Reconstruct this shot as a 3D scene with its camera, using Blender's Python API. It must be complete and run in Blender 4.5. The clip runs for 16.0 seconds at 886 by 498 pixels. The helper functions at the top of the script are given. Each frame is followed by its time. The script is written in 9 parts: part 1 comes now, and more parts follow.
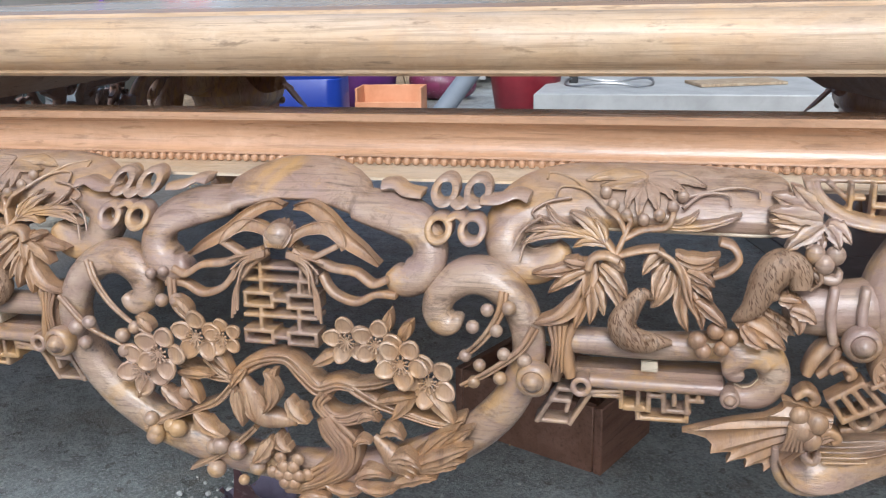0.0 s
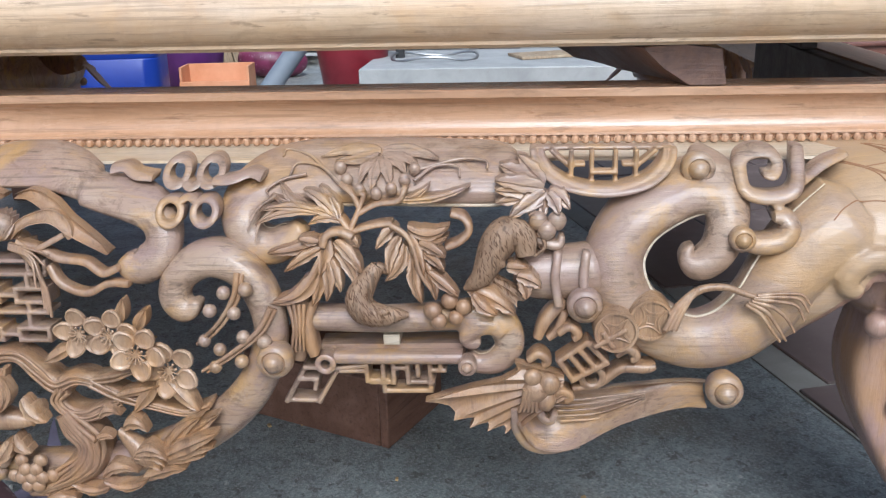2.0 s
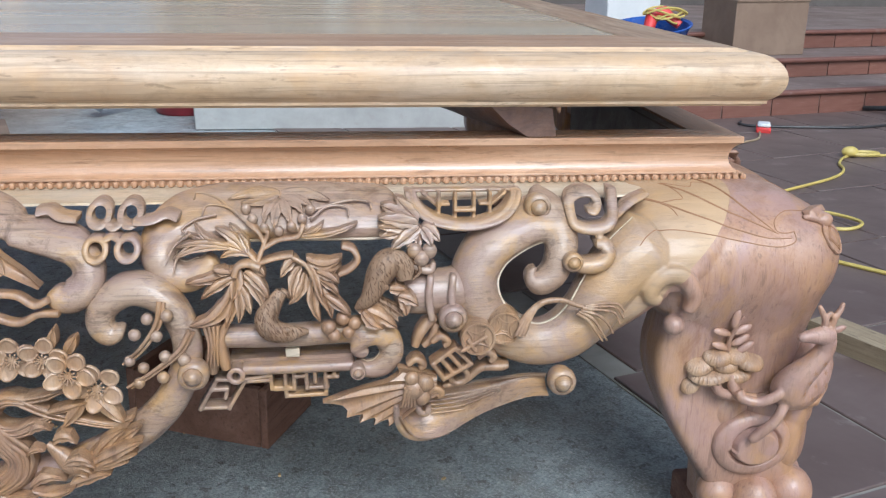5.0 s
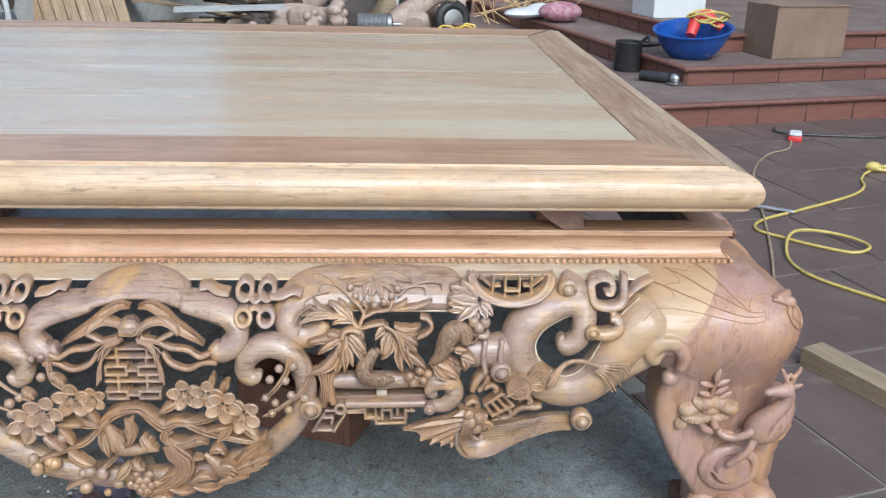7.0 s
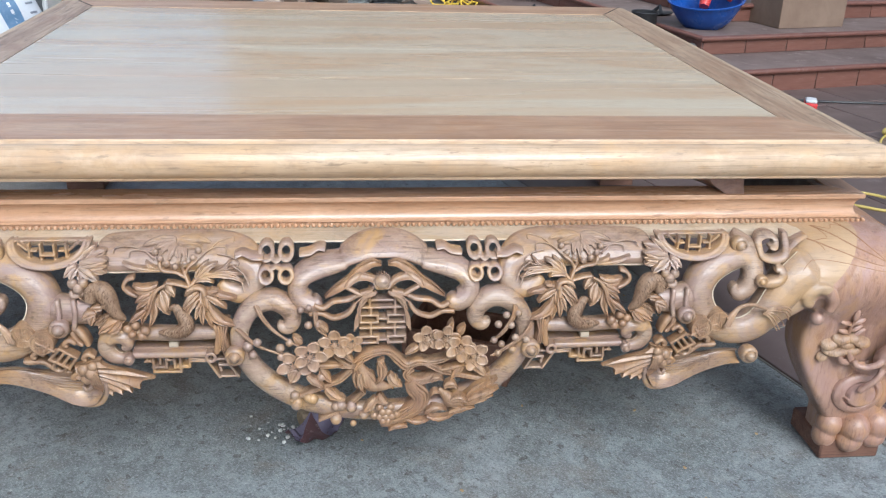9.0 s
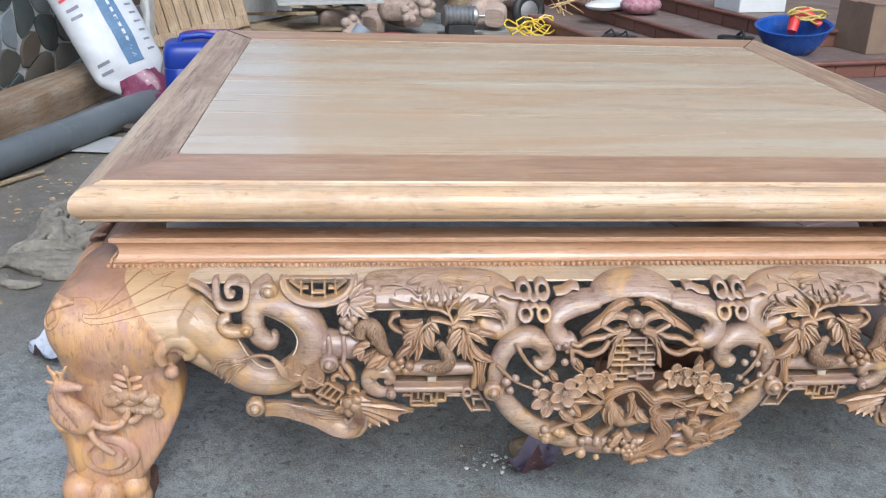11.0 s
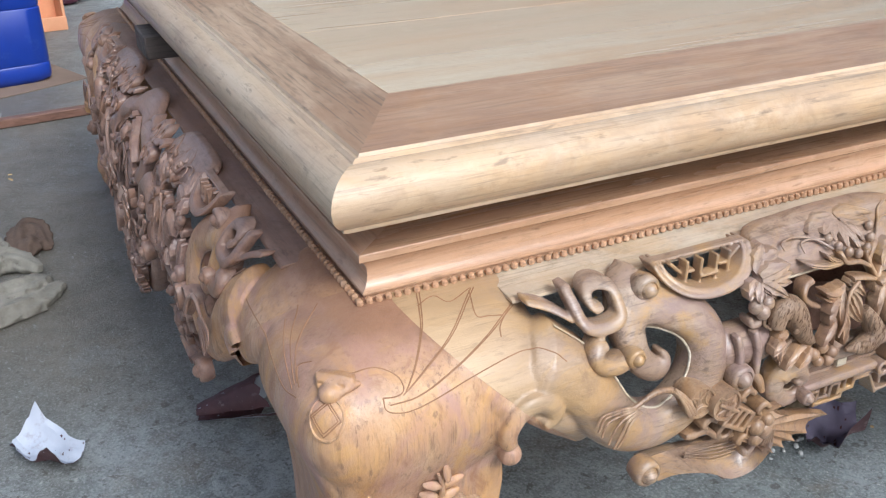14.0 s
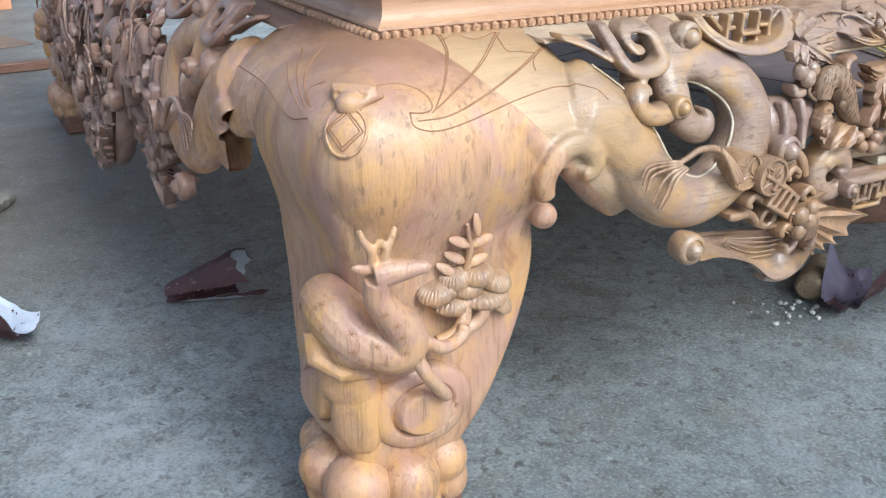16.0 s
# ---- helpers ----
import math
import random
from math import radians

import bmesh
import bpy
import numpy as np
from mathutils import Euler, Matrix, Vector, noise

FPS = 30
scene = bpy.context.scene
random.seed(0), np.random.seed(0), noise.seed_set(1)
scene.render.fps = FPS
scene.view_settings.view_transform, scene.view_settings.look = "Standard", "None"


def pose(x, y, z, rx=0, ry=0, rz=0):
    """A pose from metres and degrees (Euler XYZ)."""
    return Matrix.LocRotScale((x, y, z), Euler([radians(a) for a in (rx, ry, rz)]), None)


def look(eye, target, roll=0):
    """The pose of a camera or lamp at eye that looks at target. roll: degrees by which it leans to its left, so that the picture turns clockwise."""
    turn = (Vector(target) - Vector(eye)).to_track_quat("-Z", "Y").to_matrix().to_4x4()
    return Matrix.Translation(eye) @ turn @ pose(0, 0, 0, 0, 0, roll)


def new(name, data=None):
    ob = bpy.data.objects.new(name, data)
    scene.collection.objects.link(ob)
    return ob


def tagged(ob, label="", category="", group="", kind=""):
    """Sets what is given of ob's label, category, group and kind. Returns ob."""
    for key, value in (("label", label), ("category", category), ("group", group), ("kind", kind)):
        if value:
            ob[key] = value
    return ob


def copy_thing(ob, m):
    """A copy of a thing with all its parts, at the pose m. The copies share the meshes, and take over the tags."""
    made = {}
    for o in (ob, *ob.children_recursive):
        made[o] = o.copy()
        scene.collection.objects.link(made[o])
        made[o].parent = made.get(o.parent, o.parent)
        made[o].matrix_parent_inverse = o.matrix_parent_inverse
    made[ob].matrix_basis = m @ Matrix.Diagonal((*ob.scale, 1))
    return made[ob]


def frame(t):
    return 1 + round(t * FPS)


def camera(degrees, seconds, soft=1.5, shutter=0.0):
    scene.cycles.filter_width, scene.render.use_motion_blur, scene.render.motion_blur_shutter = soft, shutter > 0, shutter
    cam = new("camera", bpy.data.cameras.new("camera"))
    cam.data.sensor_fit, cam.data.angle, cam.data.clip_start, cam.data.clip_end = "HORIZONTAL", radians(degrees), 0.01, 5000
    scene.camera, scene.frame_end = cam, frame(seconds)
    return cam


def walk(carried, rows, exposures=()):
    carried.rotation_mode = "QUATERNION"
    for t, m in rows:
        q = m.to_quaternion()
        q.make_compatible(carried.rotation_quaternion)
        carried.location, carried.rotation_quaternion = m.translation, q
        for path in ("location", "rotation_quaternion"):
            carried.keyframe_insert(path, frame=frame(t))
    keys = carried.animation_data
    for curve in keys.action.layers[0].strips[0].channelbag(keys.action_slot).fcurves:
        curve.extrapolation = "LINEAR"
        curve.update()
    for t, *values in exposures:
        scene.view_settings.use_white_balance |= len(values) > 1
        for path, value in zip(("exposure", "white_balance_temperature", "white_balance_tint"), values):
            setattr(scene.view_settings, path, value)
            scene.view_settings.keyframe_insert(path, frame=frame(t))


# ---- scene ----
from mathutils.bvhtree import BVHTree

cam = camera(52.1, 16.0, 1.2)
PATH = [
    (0, (0.374, -0.988, 0.687), (-0.096, 0.872, 0.12), -1.4),
    (0.5, (0.409, -0.984, 0.684), (0.001, 0.882, 0.093), -2.0),
    (1, (0.439, -0.976, 0.682), (0.117, 0.902, 0.073), -2.0),
    (1.5, (0.465, -0.967, 0.682), (0.225, 0.92, 0.067), -1.6),
    (2, (0.489, -0.961, 0.682), (0.323, 0.932, 0.059), -1.5),
    (2.5, (0.513, -0.957, 0.681), (0.426, 0.939, 0.052), -1.3),
    (3, (0.53, -0.954, 0.678), (0.518, 0.941, 0.04), -1.0),
    (3.5, (0.533, -0.959, 0.681), (0.579, 0.937, 0.043), -0.7),
    (4, (0.508, -1.0, 0.694), (0.62, 0.901, 0.084), -0.4),
    (4.2, (0.489, -1.03, 0.698), (0.644, 0.874, 0.105), -0.5),
    (6.3, (0.375, -1.289, 0.957), (0.636, 0.568, 0.263), 1.8),
    (6.5, (0.375, -1.325, 0.982), (0.595, 0.536, 0.285), 1.7),
    (7, (0.368, -1.401, 1.041), (0.501, 0.463, 0.327), 1.6),
    (7.5, (0.307, -1.442, 1.085), (0.396, 0.412, 0.34), 2.2),
    (8, (0.167, -1.49, 1.098), (0.292, 0.35, 0.326), 2.1),
    (8.2, (0.112, -1.511, 1.101), (0.268, 0.324, 0.319), 2.2),
    (10.3, (-0.384, -1.657, 1.16), (-0.129, 0.164, 0.372), 1.9),
    (10.5, (-0.435, -1.64, 1.166), (-0.197, 0.188, 0.39), 1.7),
    (11, (-0.499, -1.58, 1.164), (-0.312, 0.262, 0.406), 2.0),
    (11.5, (-0.567, -1.434, 1.16), (-0.468, 0.42, 0.415), 1.4),
    (12, (-0.71, -1.305, 1.16), (-0.636, 0.557, 0.434), 0.9),
    (12.5, (-0.904, -1.212, 1.145), (-0.71, 0.63, 0.388), -0.8),
    (13, (-1.011, -1.03, 1.076), (-0.681, 0.754, 0.234), -1.9),
    (13.5, (-1.092, -0.881, 1.033), (-0.584, 0.835, 0.14), -1.7),
    (14, (-1.226, -0.795, 0.963), (-0.442, 0.812, 0.066), -0.5),
    (14.5, (-1.293, -0.756, 0.877), (-0.409, 0.803, -0.01), -0.5),
    (15, (-1.316, -0.74, 0.785), (-0.387, 0.826, -0.044), -0.3),
    (15.5, (-1.32, -0.755, 0.711), (-0.37, 0.816, -0.082), 0.2),
    (16, (-1.308, -0.784, 0.647), (-0.395, 0.807, -0.15), 0.5),
]
walk(cam, [(t, look(eye, target, roll)) for t, eye, target, roll in PATH], exposures=[(0.0, 0.16, 5410, 7), (3.0, 0.11, 5190, 5), (7.0, 0.20, 5260, 4), (10.5, 0.23, 5410, 7), (12.5, 0.05, 5510, 8), (13.5, 0.12, 5510, 7), (14.5, 0.35, 5290, 5), (16.0, 0.44, 5250, 2)])

# ---- light ----
world = bpy.data.worlds.new("sky")
scene.world = world
world.use_nodes = True
wn, wl = world.node_tree.nodes, world.node_tree.links
sky = wn.new("ShaderNodeTexSky")
sky.sky_type, sky.sun_disc = "NISHITA", False
sky.sun_elevation, sky.sun_rotation = radians(44), radians(169)
sky.air_density, sky.dust_density, sky.ozone_density = 1.0, 7.0, 0.6
wl.new(sky.outputs[0], wn["Background"].inputs[0])
wn["Background"].inputs[1].default_value = 0.12
# thin bright cloud over the whole sky
cloud, total = wn.new("ShaderNodeBackground"), wn.new("ShaderNodeAddShader")
cloud.inputs[0].default_value, cloud.inputs[1].default_value = (0.90, 0.95, 1.0, 1), 0.20
wl.new(wn["Background"].outputs[0], total.inputs[0])
wl.new(cloud.outputs[0], total.inputs[1])
wl.new(total.outputs[0], wn["World Output"].inputs[0])
sun = new("sun", bpy.data.lights.new("sun", "SUN"))
sun.data.energy, sun.data.angle, sun.data.color = 1.65, radians(26), (1.0, 0.975, 0.94)
sun.matrix_world = look((0.9, -4.5, 5.1), (0, 0.6, 0))

# ---- materials ----


class Nodes:
    """A small wrapper to wire a principled material."""

    def __init__(self, name):
        self.m = bpy.data.materials.new(name)
        self.m.use_nodes = True
        self.n, self.l = self.m.node_tree.nodes, self.m.node_tree.links
        self.p = self.n["Principled BSDF"]

    def add(self, kind, **values):
        node = self.n.new(kind)
        for key, value in values.items():
            node.inputs[key.replace("_", " ")].default_value = value
        return node

    def link(self, a, b):
        self.l.new(a, b)

    def coords(self, scale=(1, 1, 1), rot=(0, 0, 0), kind="Object"):
        c, mp = self.n.new("ShaderNodeTexCoord"), self.n.new("ShaderNodeMapping")
        mp.inputs["Scale"].default_value, mp.inputs["Rotation"].default_value = scale, rot
        self.link(c.outputs[kind], mp.inputs[0])
        return mp.outputs[0]

    def noise(self, vec, scale, detail=4.0, rough=0.55, dist=0.0):
        t = self.add("ShaderNodeTexNoise", Scale=scale, Detail=detail, Roughness=rough, Distortion=dist)
        self.link(vec, t.inputs["Vector"])
        return t.outputs["Fac"]

    def ramp(self, fac, *stops):
        r = self.n.new("ShaderNodeValToRGB")
        els = r.color_ramp.elements
        for i, (pos, col) in enumerate(stops):
            e = els[i] if i < 2 else els.new(pos)
            e.position, e.color = pos, (*col, 1) if len(col) == 3 else col
        self.link(fac, r.inputs[0])
        return r.outputs[0]

    def mix(self, fac, a, b, mode="MIX"):
        x = self.n.new("ShaderNodeMix")
        x.data_type, x.blend_type = "RGBA", mode
        for sock, v in ((x.inputs[0], fac), (x.inputs[6], a), (x.inputs[7], b)):
            if isinstance(v, bpy.types.NodeSocket):
                self.link(v, sock)
            elif isinstance(v, (int, float)):
                sock.default_value = v
            else:
                sock.default_value = (*v, 1)
        return x.outputs[2]

    def bump(self, height, strength, distance=0.002):
        b = self.add("ShaderNodeBump", Strength=strength, Distance=distance)
        self.link(height, b.inputs["Height"])
        self.link(b.outputs[0], self.p.inputs["Normal"])

    def base(self, col):
        if isinstance(col, bpy.types.NodeSocket):
            self.link(col, self.p.inputs["Base Color"])
        else:
            self.p.inputs["Base Color"].default_value = (*col, 1)

    def rough(self, v):
        if isinstance(v, bpy.types.NodeSocket):
            self.link(v, self.p.inputs["Roughness"])
        else:
            self.p.inputs["Roughness"].default_value = v


def grey(v):
    return (v, v, v)


def wood(name, dark, mid, light, axis="x", rough=0.45, blot=None, blot_amount=0.5, streak=0.5, fine=1.0, coat=0.0, relief=0.8, speck=0.6, tone=0.0, stretch=1.0, sap=None, tints=None, soft=False, heart=None):
    """Planed or carved timber: long grain, dark pores, large blotches of another tone."""
    dark, mid, light = [(0.95 * c[0], min(1, 1.07 * c[1]), min(1, 1.26 * c[2])) for c in (dark, mid, light)]
    w = Nodes(name)
    s = {"x": (stretch, 9, 9), "y": (9, stretch, 9), "z": (9, 9, stretch)}[axis]
    s2 = {"x": (1.6 * stretch, 60, 60), "y": (60, 1.6 * stretch, 60), "z": (60, 60, 1.6 * stretch)}[axis]
    grain = w.noise(w.coords(tuple(0.4 * c for c in s) if soft else s), 2.2 * fine, 4 if soft else 7, 0.6, 0.9)
    col = w.ramp(grain, (0.30, dark), (0.52, mid), (0.72, light))
    long = {"x": (0.3, 1.5, 1), "y": (1.5, 0.3, 1), "z": (1.5, 1.5, 0.3)}[axis] if stretch < 1 else (1, 1, 1)
    big = w.noise(w.coords(long), 4.5, 4, 0.6, 0.6)
    col = w.mix(w.ramp(big, (0.45, grey(0)), (0.68, grey(blot_amount))), col, blot or dark)
    pores = w.noise(w.coords(s2), 3.0, 3, 0.7)
    pore = w.ramp(pores, (0.55, grey(0)), (0.64, grey(streak)))
    col = w.mix(pore, col, tuple(0.34 * c for c in dark))
    line = w.noise(w.coords(s), 9.0, 5, 0.7, 1.6)
    col = w.mix(w.ramp(line, (0.53, grey(0)), (0.60, grey(0.55 * streak)), (0.67, grey(0))), col, tuple(0.5 * c for c in dark))
    dash = {"x": (0.35, 1.6, 1.6), "y": (1.6, 0.35, 1.6), "z": (1.6, 1.6, 0.35)}[axis]
    grime = w.noise(w.coords(dash), 62.0, 5, 0.6, 0.3)
    col = w.mix(w.ramp(grime, (0.60, grey(0)), (0.68, grey(speck))), col, tuple(0.40 * c for c in dark))
    smear = w.noise(w.coords((1, 1, 1), (0.7, 0.1, 0.3)), 30.0, 6, 0.75, 0.6)
    col = w.mix(w.ramp(smear, (0.52, grey(0)), (0.66, grey((0.9 if tone > 0.4 else 0.3) * speck))), col, tuple(0.5 * c for c in dark))
    chalk = w.noise(w.coords((1, 1, 1), (0.4, 0.2, 0.9)), 17.0, 7, 0.75, 0.3)
    col = w.mix(w.ramp(chalk, (0.55, grey(0)), (0.70, grey(0.32 if tone else 0.25))), col, tuple(min(0.8, 1.2 * c) for c in light))
    if tone:
        # tints: greyish mauve, dark umber and amber, rubbed into the wood in patches drawn out along the grain
        long2 = {"x": (0.6, 1, 1), "y": (1, 0.6, 1), "z": (1, 1, 0.55)}[axis]
        tints = tints or (tuple(c * k for c, k in zip(dark, (0.92, 0.98, 1.25))), tuple(0.55 * c for c in dark), tuple(c * k for c, k in zip(mid, (0.95, 0.72, 0.42))))
        for tint, turn, size, low, high, much in ((tints[0], (1.1, 0.3, 0.2), 13.0, 0.47, 0.62, 1.0), (tints[2], (0.2, 0.9, 0.5), 17.0, 0.49, 0.63, 0.9), (tints[1], (0.6, 1.3, 0.1), 26.0, 0.55, 0.68, 0.8)):
            patch = w.noise(w.coords(long2, turn), size, 6, 0.68, 0.9)
            col = w.mix(w.ramp(patch, (low, grey(0)), (high, grey(much * tone))), col, tint)
    if sap:
        place = w.n.new("ShaderNodeSeparateXYZ")
        w.link(w.coords(), place.inputs[0])
        edge = w.n.new("ShaderNodeMath")
        edge.operation = "MULTIPLY_ADD"
        w.link(big, edge.inputs[0])
        edge.inputs[1].default_value = 0.10
        w.link(place.outputs["X"], edge.inputs[2])
        pale = w.ramp(grain, (0.30, tuple(0.80 * c for c in sap)), (0.55, sap), (0.75, tuple(1.12 * c for c in sap)))
        pale = w.mix(w.ramp(line, (0.55, grey(0)), (0.60, grey(0.5)), (0.66, grey(0))), pale, tuple(0.55 * c for c in sap))
        zone = w.add("ShaderNodeMapRange", From_Min=0.760, From_Max=0.915)
        w.link(edge.outputs[0], zone.inputs["Value"])
        col = w.mix(zone.outputs[0], col, pale)
    if heart:
        # red-brown heartwood that the saw left in the upper end of the blank
        place = w.n.new("ShaderNodeSeparateXYZ")
        w.link(w.coords(), place.inputs[0])
        edge = w.n.new("ShaderNodeMath")
        edge.operation = "MULTIPLY_ADD"
        w.link(w.noise(w.coords((1, 1, 0.6), (0.3, 0.8, 0.1)), 7.0, 6, 0.65, 0.8), edge.inputs[0])
        edge.inputs[1].default_value = 0.11
        w.link(place.outputs["Z"], edge.inputs[2])
        zone = w.add("ShaderNodeMapRange", From_Min=0.503, From_Max=0.545, To_Max=0.85)
        w.link(edge.outputs[0], zone.inputs["Value"])
        col = w.mix(zone.outputs[0], col, w.ramp(grain, (0.30, tuple(0.75 * c for c in heart)), (0.70, tuple(1.2 * c for c in heart))))
    rnd = w.n.new("ShaderNodeObjectInfo").outputs["Random"]
    col = w.mix(w.ramp(rnd, (0.0, grey(0.0)), (1.0, grey(0.22))), col, mid)
    w.base(col)
    w.rough(w.ramp(grain, (0.3, grey(rough + 0.1)), (0.8, grey(rough - 0.06))))
    w.p.inputs["Coat Weight"].default_value = coat
    w.p.inputs["Coat Roughness"].default_value = 0.20
    hair = w.noise(w.coords(s2), 6.0, 4, 0.7)
    dents = w.noise(w.coords(), 55.0, 5, 0.7, 0.4)
    both = w.n.new("ShaderNodeMath")
    both.operation = "MULTIPLY_ADD"
    w.link(dents, both.inputs[0])
    both.inputs[1].default_value = relief
    w.link(hair, both.inputs[2])
    w.bump(both.outputs[0], 0.3 + 0.25 * min(1, relief), 0.0016)
    return w.m


def stained(name, a, b, scale=6.0, rough=0.6, spot=None, spot_amount=0.6, metal=0.0, bump=0.15, random_mix=0.0):
    """A surface of two near tones with spots of dirt or wear."""
    w = Nodes(name)
    n1 = w.noise(w.coords(), scale, 6, 0.65, 0.3)
    col = w.ramp(n1, (0.32, a), (0.68, b))
    if spot:
        n2 = w.noise(w.coords(), scale * 3.3, 5, 0.7)
        col = w.mix(w.ramp(n2, (0.58, grey(0)), (0.72, grey(spot_amount))), col, spot)
    if random_mix:
        rnd = w.n.new("ShaderNodeObjectInfo").outputs["Random"]
        col = w.mix(w.ramp(rnd, (0, grey(0)), (1, grey(random_mix))), col, tuple(0.6 * c for c in a))
    w.base(col)
    w.rough(w.ramp(n1, (0.3, grey(min(1, rough + 0.08))), (0.7, grey(rough - 0.08))))
    w.p.inputs["Metallic"].default_value = metal
    w.bump(w.noise(w.coords(), scale * 14, 4, 0.7), bump, 0.002)
    return w.m


# pale planed sapwood of the top, honey edges, pinkish mouldings, tan carved work
WOOD_PANEL = wood("pale_panel_wood", (0.557, 0.373, 0.200), (0.672, 0.475, 0.273), (0.751, 0.583, 0.365), "x", 0.22, (0.546, 0.329, 0.160), 0.9, 0.10, 0.8, 0.9, 0.15, 0.4, 0.0, 0.35, soft=True)
WOOD_RAIL = wood("top_rail_wood", (0.320, 0.160, 0.075), (0.465, 0.258, 0.130), (0.560, 0.342, 0.185), "x", 0.36, (0.335, 0.180, 0.098), 0.6, 0.4, 1.0, 0.25, 0.2, 0.3, tone=0.3)
WOOD_RAIL_Y = wood("top_rail_wood_side", (0.22, 0.115, 0.055), (0.44, 0.270, 0.145), (0.56, 0.38, 0.225), "y", 0.36, (0.27, 0.145, 0.075), 0.75, 0.75, 1.3, 0.2, 0.2, 0.6)
WOOD_EDGE = wood("honey_edge_wood", (0.434, 0.253, 0.120), (0.585, 0.376, 0.202), (0.662, 0.453, 0.276), "x", 0.36, (0.616, 0.398, 0.204), 0.5, 0.4, 1.0, 0.2, 0.4, 0.7, tone=0.25)
WOOD_EDGE_Y = wood("honey_edge_wood_side", (0.36, 0.22, 0.12), (0.51, 0.34, 0.19), (0.60, 0.43, 0.26), "y", 0.38, (0.40, 0.26, 0.16), 0.5, 0.45, 1.0, 0.15, 0.5, 0.7)
WOOD_CORN = wood("cornice_wood", (0.374, 0.181, 0.079), (0.534, 0.284, 0.141), (0.635, 0.384, 0.218), "x", 0.22, (0.505, 0.289, 0.158), 0.5, 0.4, 1.0, 0.45, 0.3, 0.5)
WOOD_CORN_Y = wood("cornice_wood_side", (0.40, 0.20, 0.10), (0.52, 0.29, 0.155), (0.60, 0.37, 0.22), "y", 0.32, (0.48, 0.27, 0.16), 0.5, 0.35, 1.0, 0.2)
WOOD_CARVE = wood("carved_wood", (0.245, 0.135, 0.071), (0.374, 0.231, 0.133), (0.515, 0.357, 0.222), "x", 0.30, (0.297, 0.178, 0.127), 0.7, 0.5, 0.9, 0.40, 1.3, 0.8, tone=0.9, tints=((0.278, 0.184, 0.153), (0.119, 0.062, 0.035), (0.437, 0.256, 0.094)))
WOOD_LEAF = wood("carved_leaf_wood", (0.189, 0.092, 0.042), (0.350, 0.194, 0.093), (0.522, 0.331, 0.179), "z", 0.34, (0.245, 0.120, 0.052), 0.7, 0.45, 1.6, 0.32, 0.9, 0.5, tone=0.55, tints=((0.262, 0.155, 0.104), (0.117, 0.055, 0.027), (0.433, 0.233, 0.085)))
WOOD_PALE = wood("pale_sapwood", (0.47, 0.32, 0.17), (0.59, 0.44, 0.27), (0.68, 0.54, 0.37), "x", 0.38, (0.50, 0.34, 0.22), 0.5, 0.45, 1.2, 0.12, tone=0.5)
WOOD_LEG = wood("leg_wood", (0.315, 0.146, 0.075), (0.473, 0.256, 0.134), (0.609, 0.387, 0.224), "z", 0.38, (0.562, 0.312, 0.112), 0.8, 0.55, 1.0, 0.14, 1.3, 0.22, tone=0.85, tints=((0.420, 0.236, 0.184), (0.257, 0.110, 0.052), (0.594, 0.332, 0.105)), heart=(0.278, 0.143, 0.083))
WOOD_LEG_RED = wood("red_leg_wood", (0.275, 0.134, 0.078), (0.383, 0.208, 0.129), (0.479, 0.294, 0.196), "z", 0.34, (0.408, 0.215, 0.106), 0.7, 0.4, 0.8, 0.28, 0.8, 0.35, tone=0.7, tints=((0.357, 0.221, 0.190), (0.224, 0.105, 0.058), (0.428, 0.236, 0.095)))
WOOD_SHOULDER = wood("shoulder_wood", (0.245, 0.135, 0.071), (0.374, 0.231, 0.133), (0.510, 0.352, 0.220), "x", 0.34, (0.297, 0.178, 0.127), 0.7, 0.5, 0.9, 0.25, 1.3, 0.7, tone=0.9, sap=(0.510, 0.347, 0.186), tints=((0.278, 0.184, 0.153), (0.119, 0.062, 0.035), (0.437, 0.256, 0.094)))
WOOD_BLOOM = wood("blossom_wood", (0.254, 0.128, 0.059), (0.416, 0.241, 0.123), (0.573, 0.379, 0.222), "z", 0.33, (0.335, 0.176, 0.077), 0.6, 0.3, 1.2, 0.3, 0.7, 0.3, tone=0.5, tints=((0.324, 0.203, 0.158), (0.157, 0.078, 0.040), (0.465, 0.255, 0.093)))
WOOD_FUR = wood("hatched_wood", (0.158, 0.080, 0.037), (0.294, 0.165, 0.083), (0.410, 0.260, 0.147), "z", 0.5, (0.221, 0.118, 0.053), 0.5, 0.8, 2.4, 0.05, 2.5, 0.3)
# side aprons: reddish carved wood with their shade put into the colour; also the wedge
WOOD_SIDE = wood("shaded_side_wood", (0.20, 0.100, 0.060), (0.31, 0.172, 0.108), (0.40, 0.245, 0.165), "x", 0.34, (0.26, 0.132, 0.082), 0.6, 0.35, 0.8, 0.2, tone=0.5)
WOOD_CUT = stained("engraved_line", (0.25, 0.125, 0.058), (0.33, 0.18, 0.09), 30, 0.7)
WOOD_CUT_DARK = stained("dark_gouge_cut", (0.085, 0.040, 0.018), (0.13, 0.066, 0.030), 30, 0.7)
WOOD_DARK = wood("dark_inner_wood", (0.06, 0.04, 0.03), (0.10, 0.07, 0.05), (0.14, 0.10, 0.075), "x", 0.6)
WOOD_OLD = wood("weathered_timber", (0.19, 0.125, 0.062), (0.30, 0.208, 0.112), (0.385, 0.285, 0.168), "x", 0.7, (0.26, 0.175, 0.10), 0.6, 0.4)
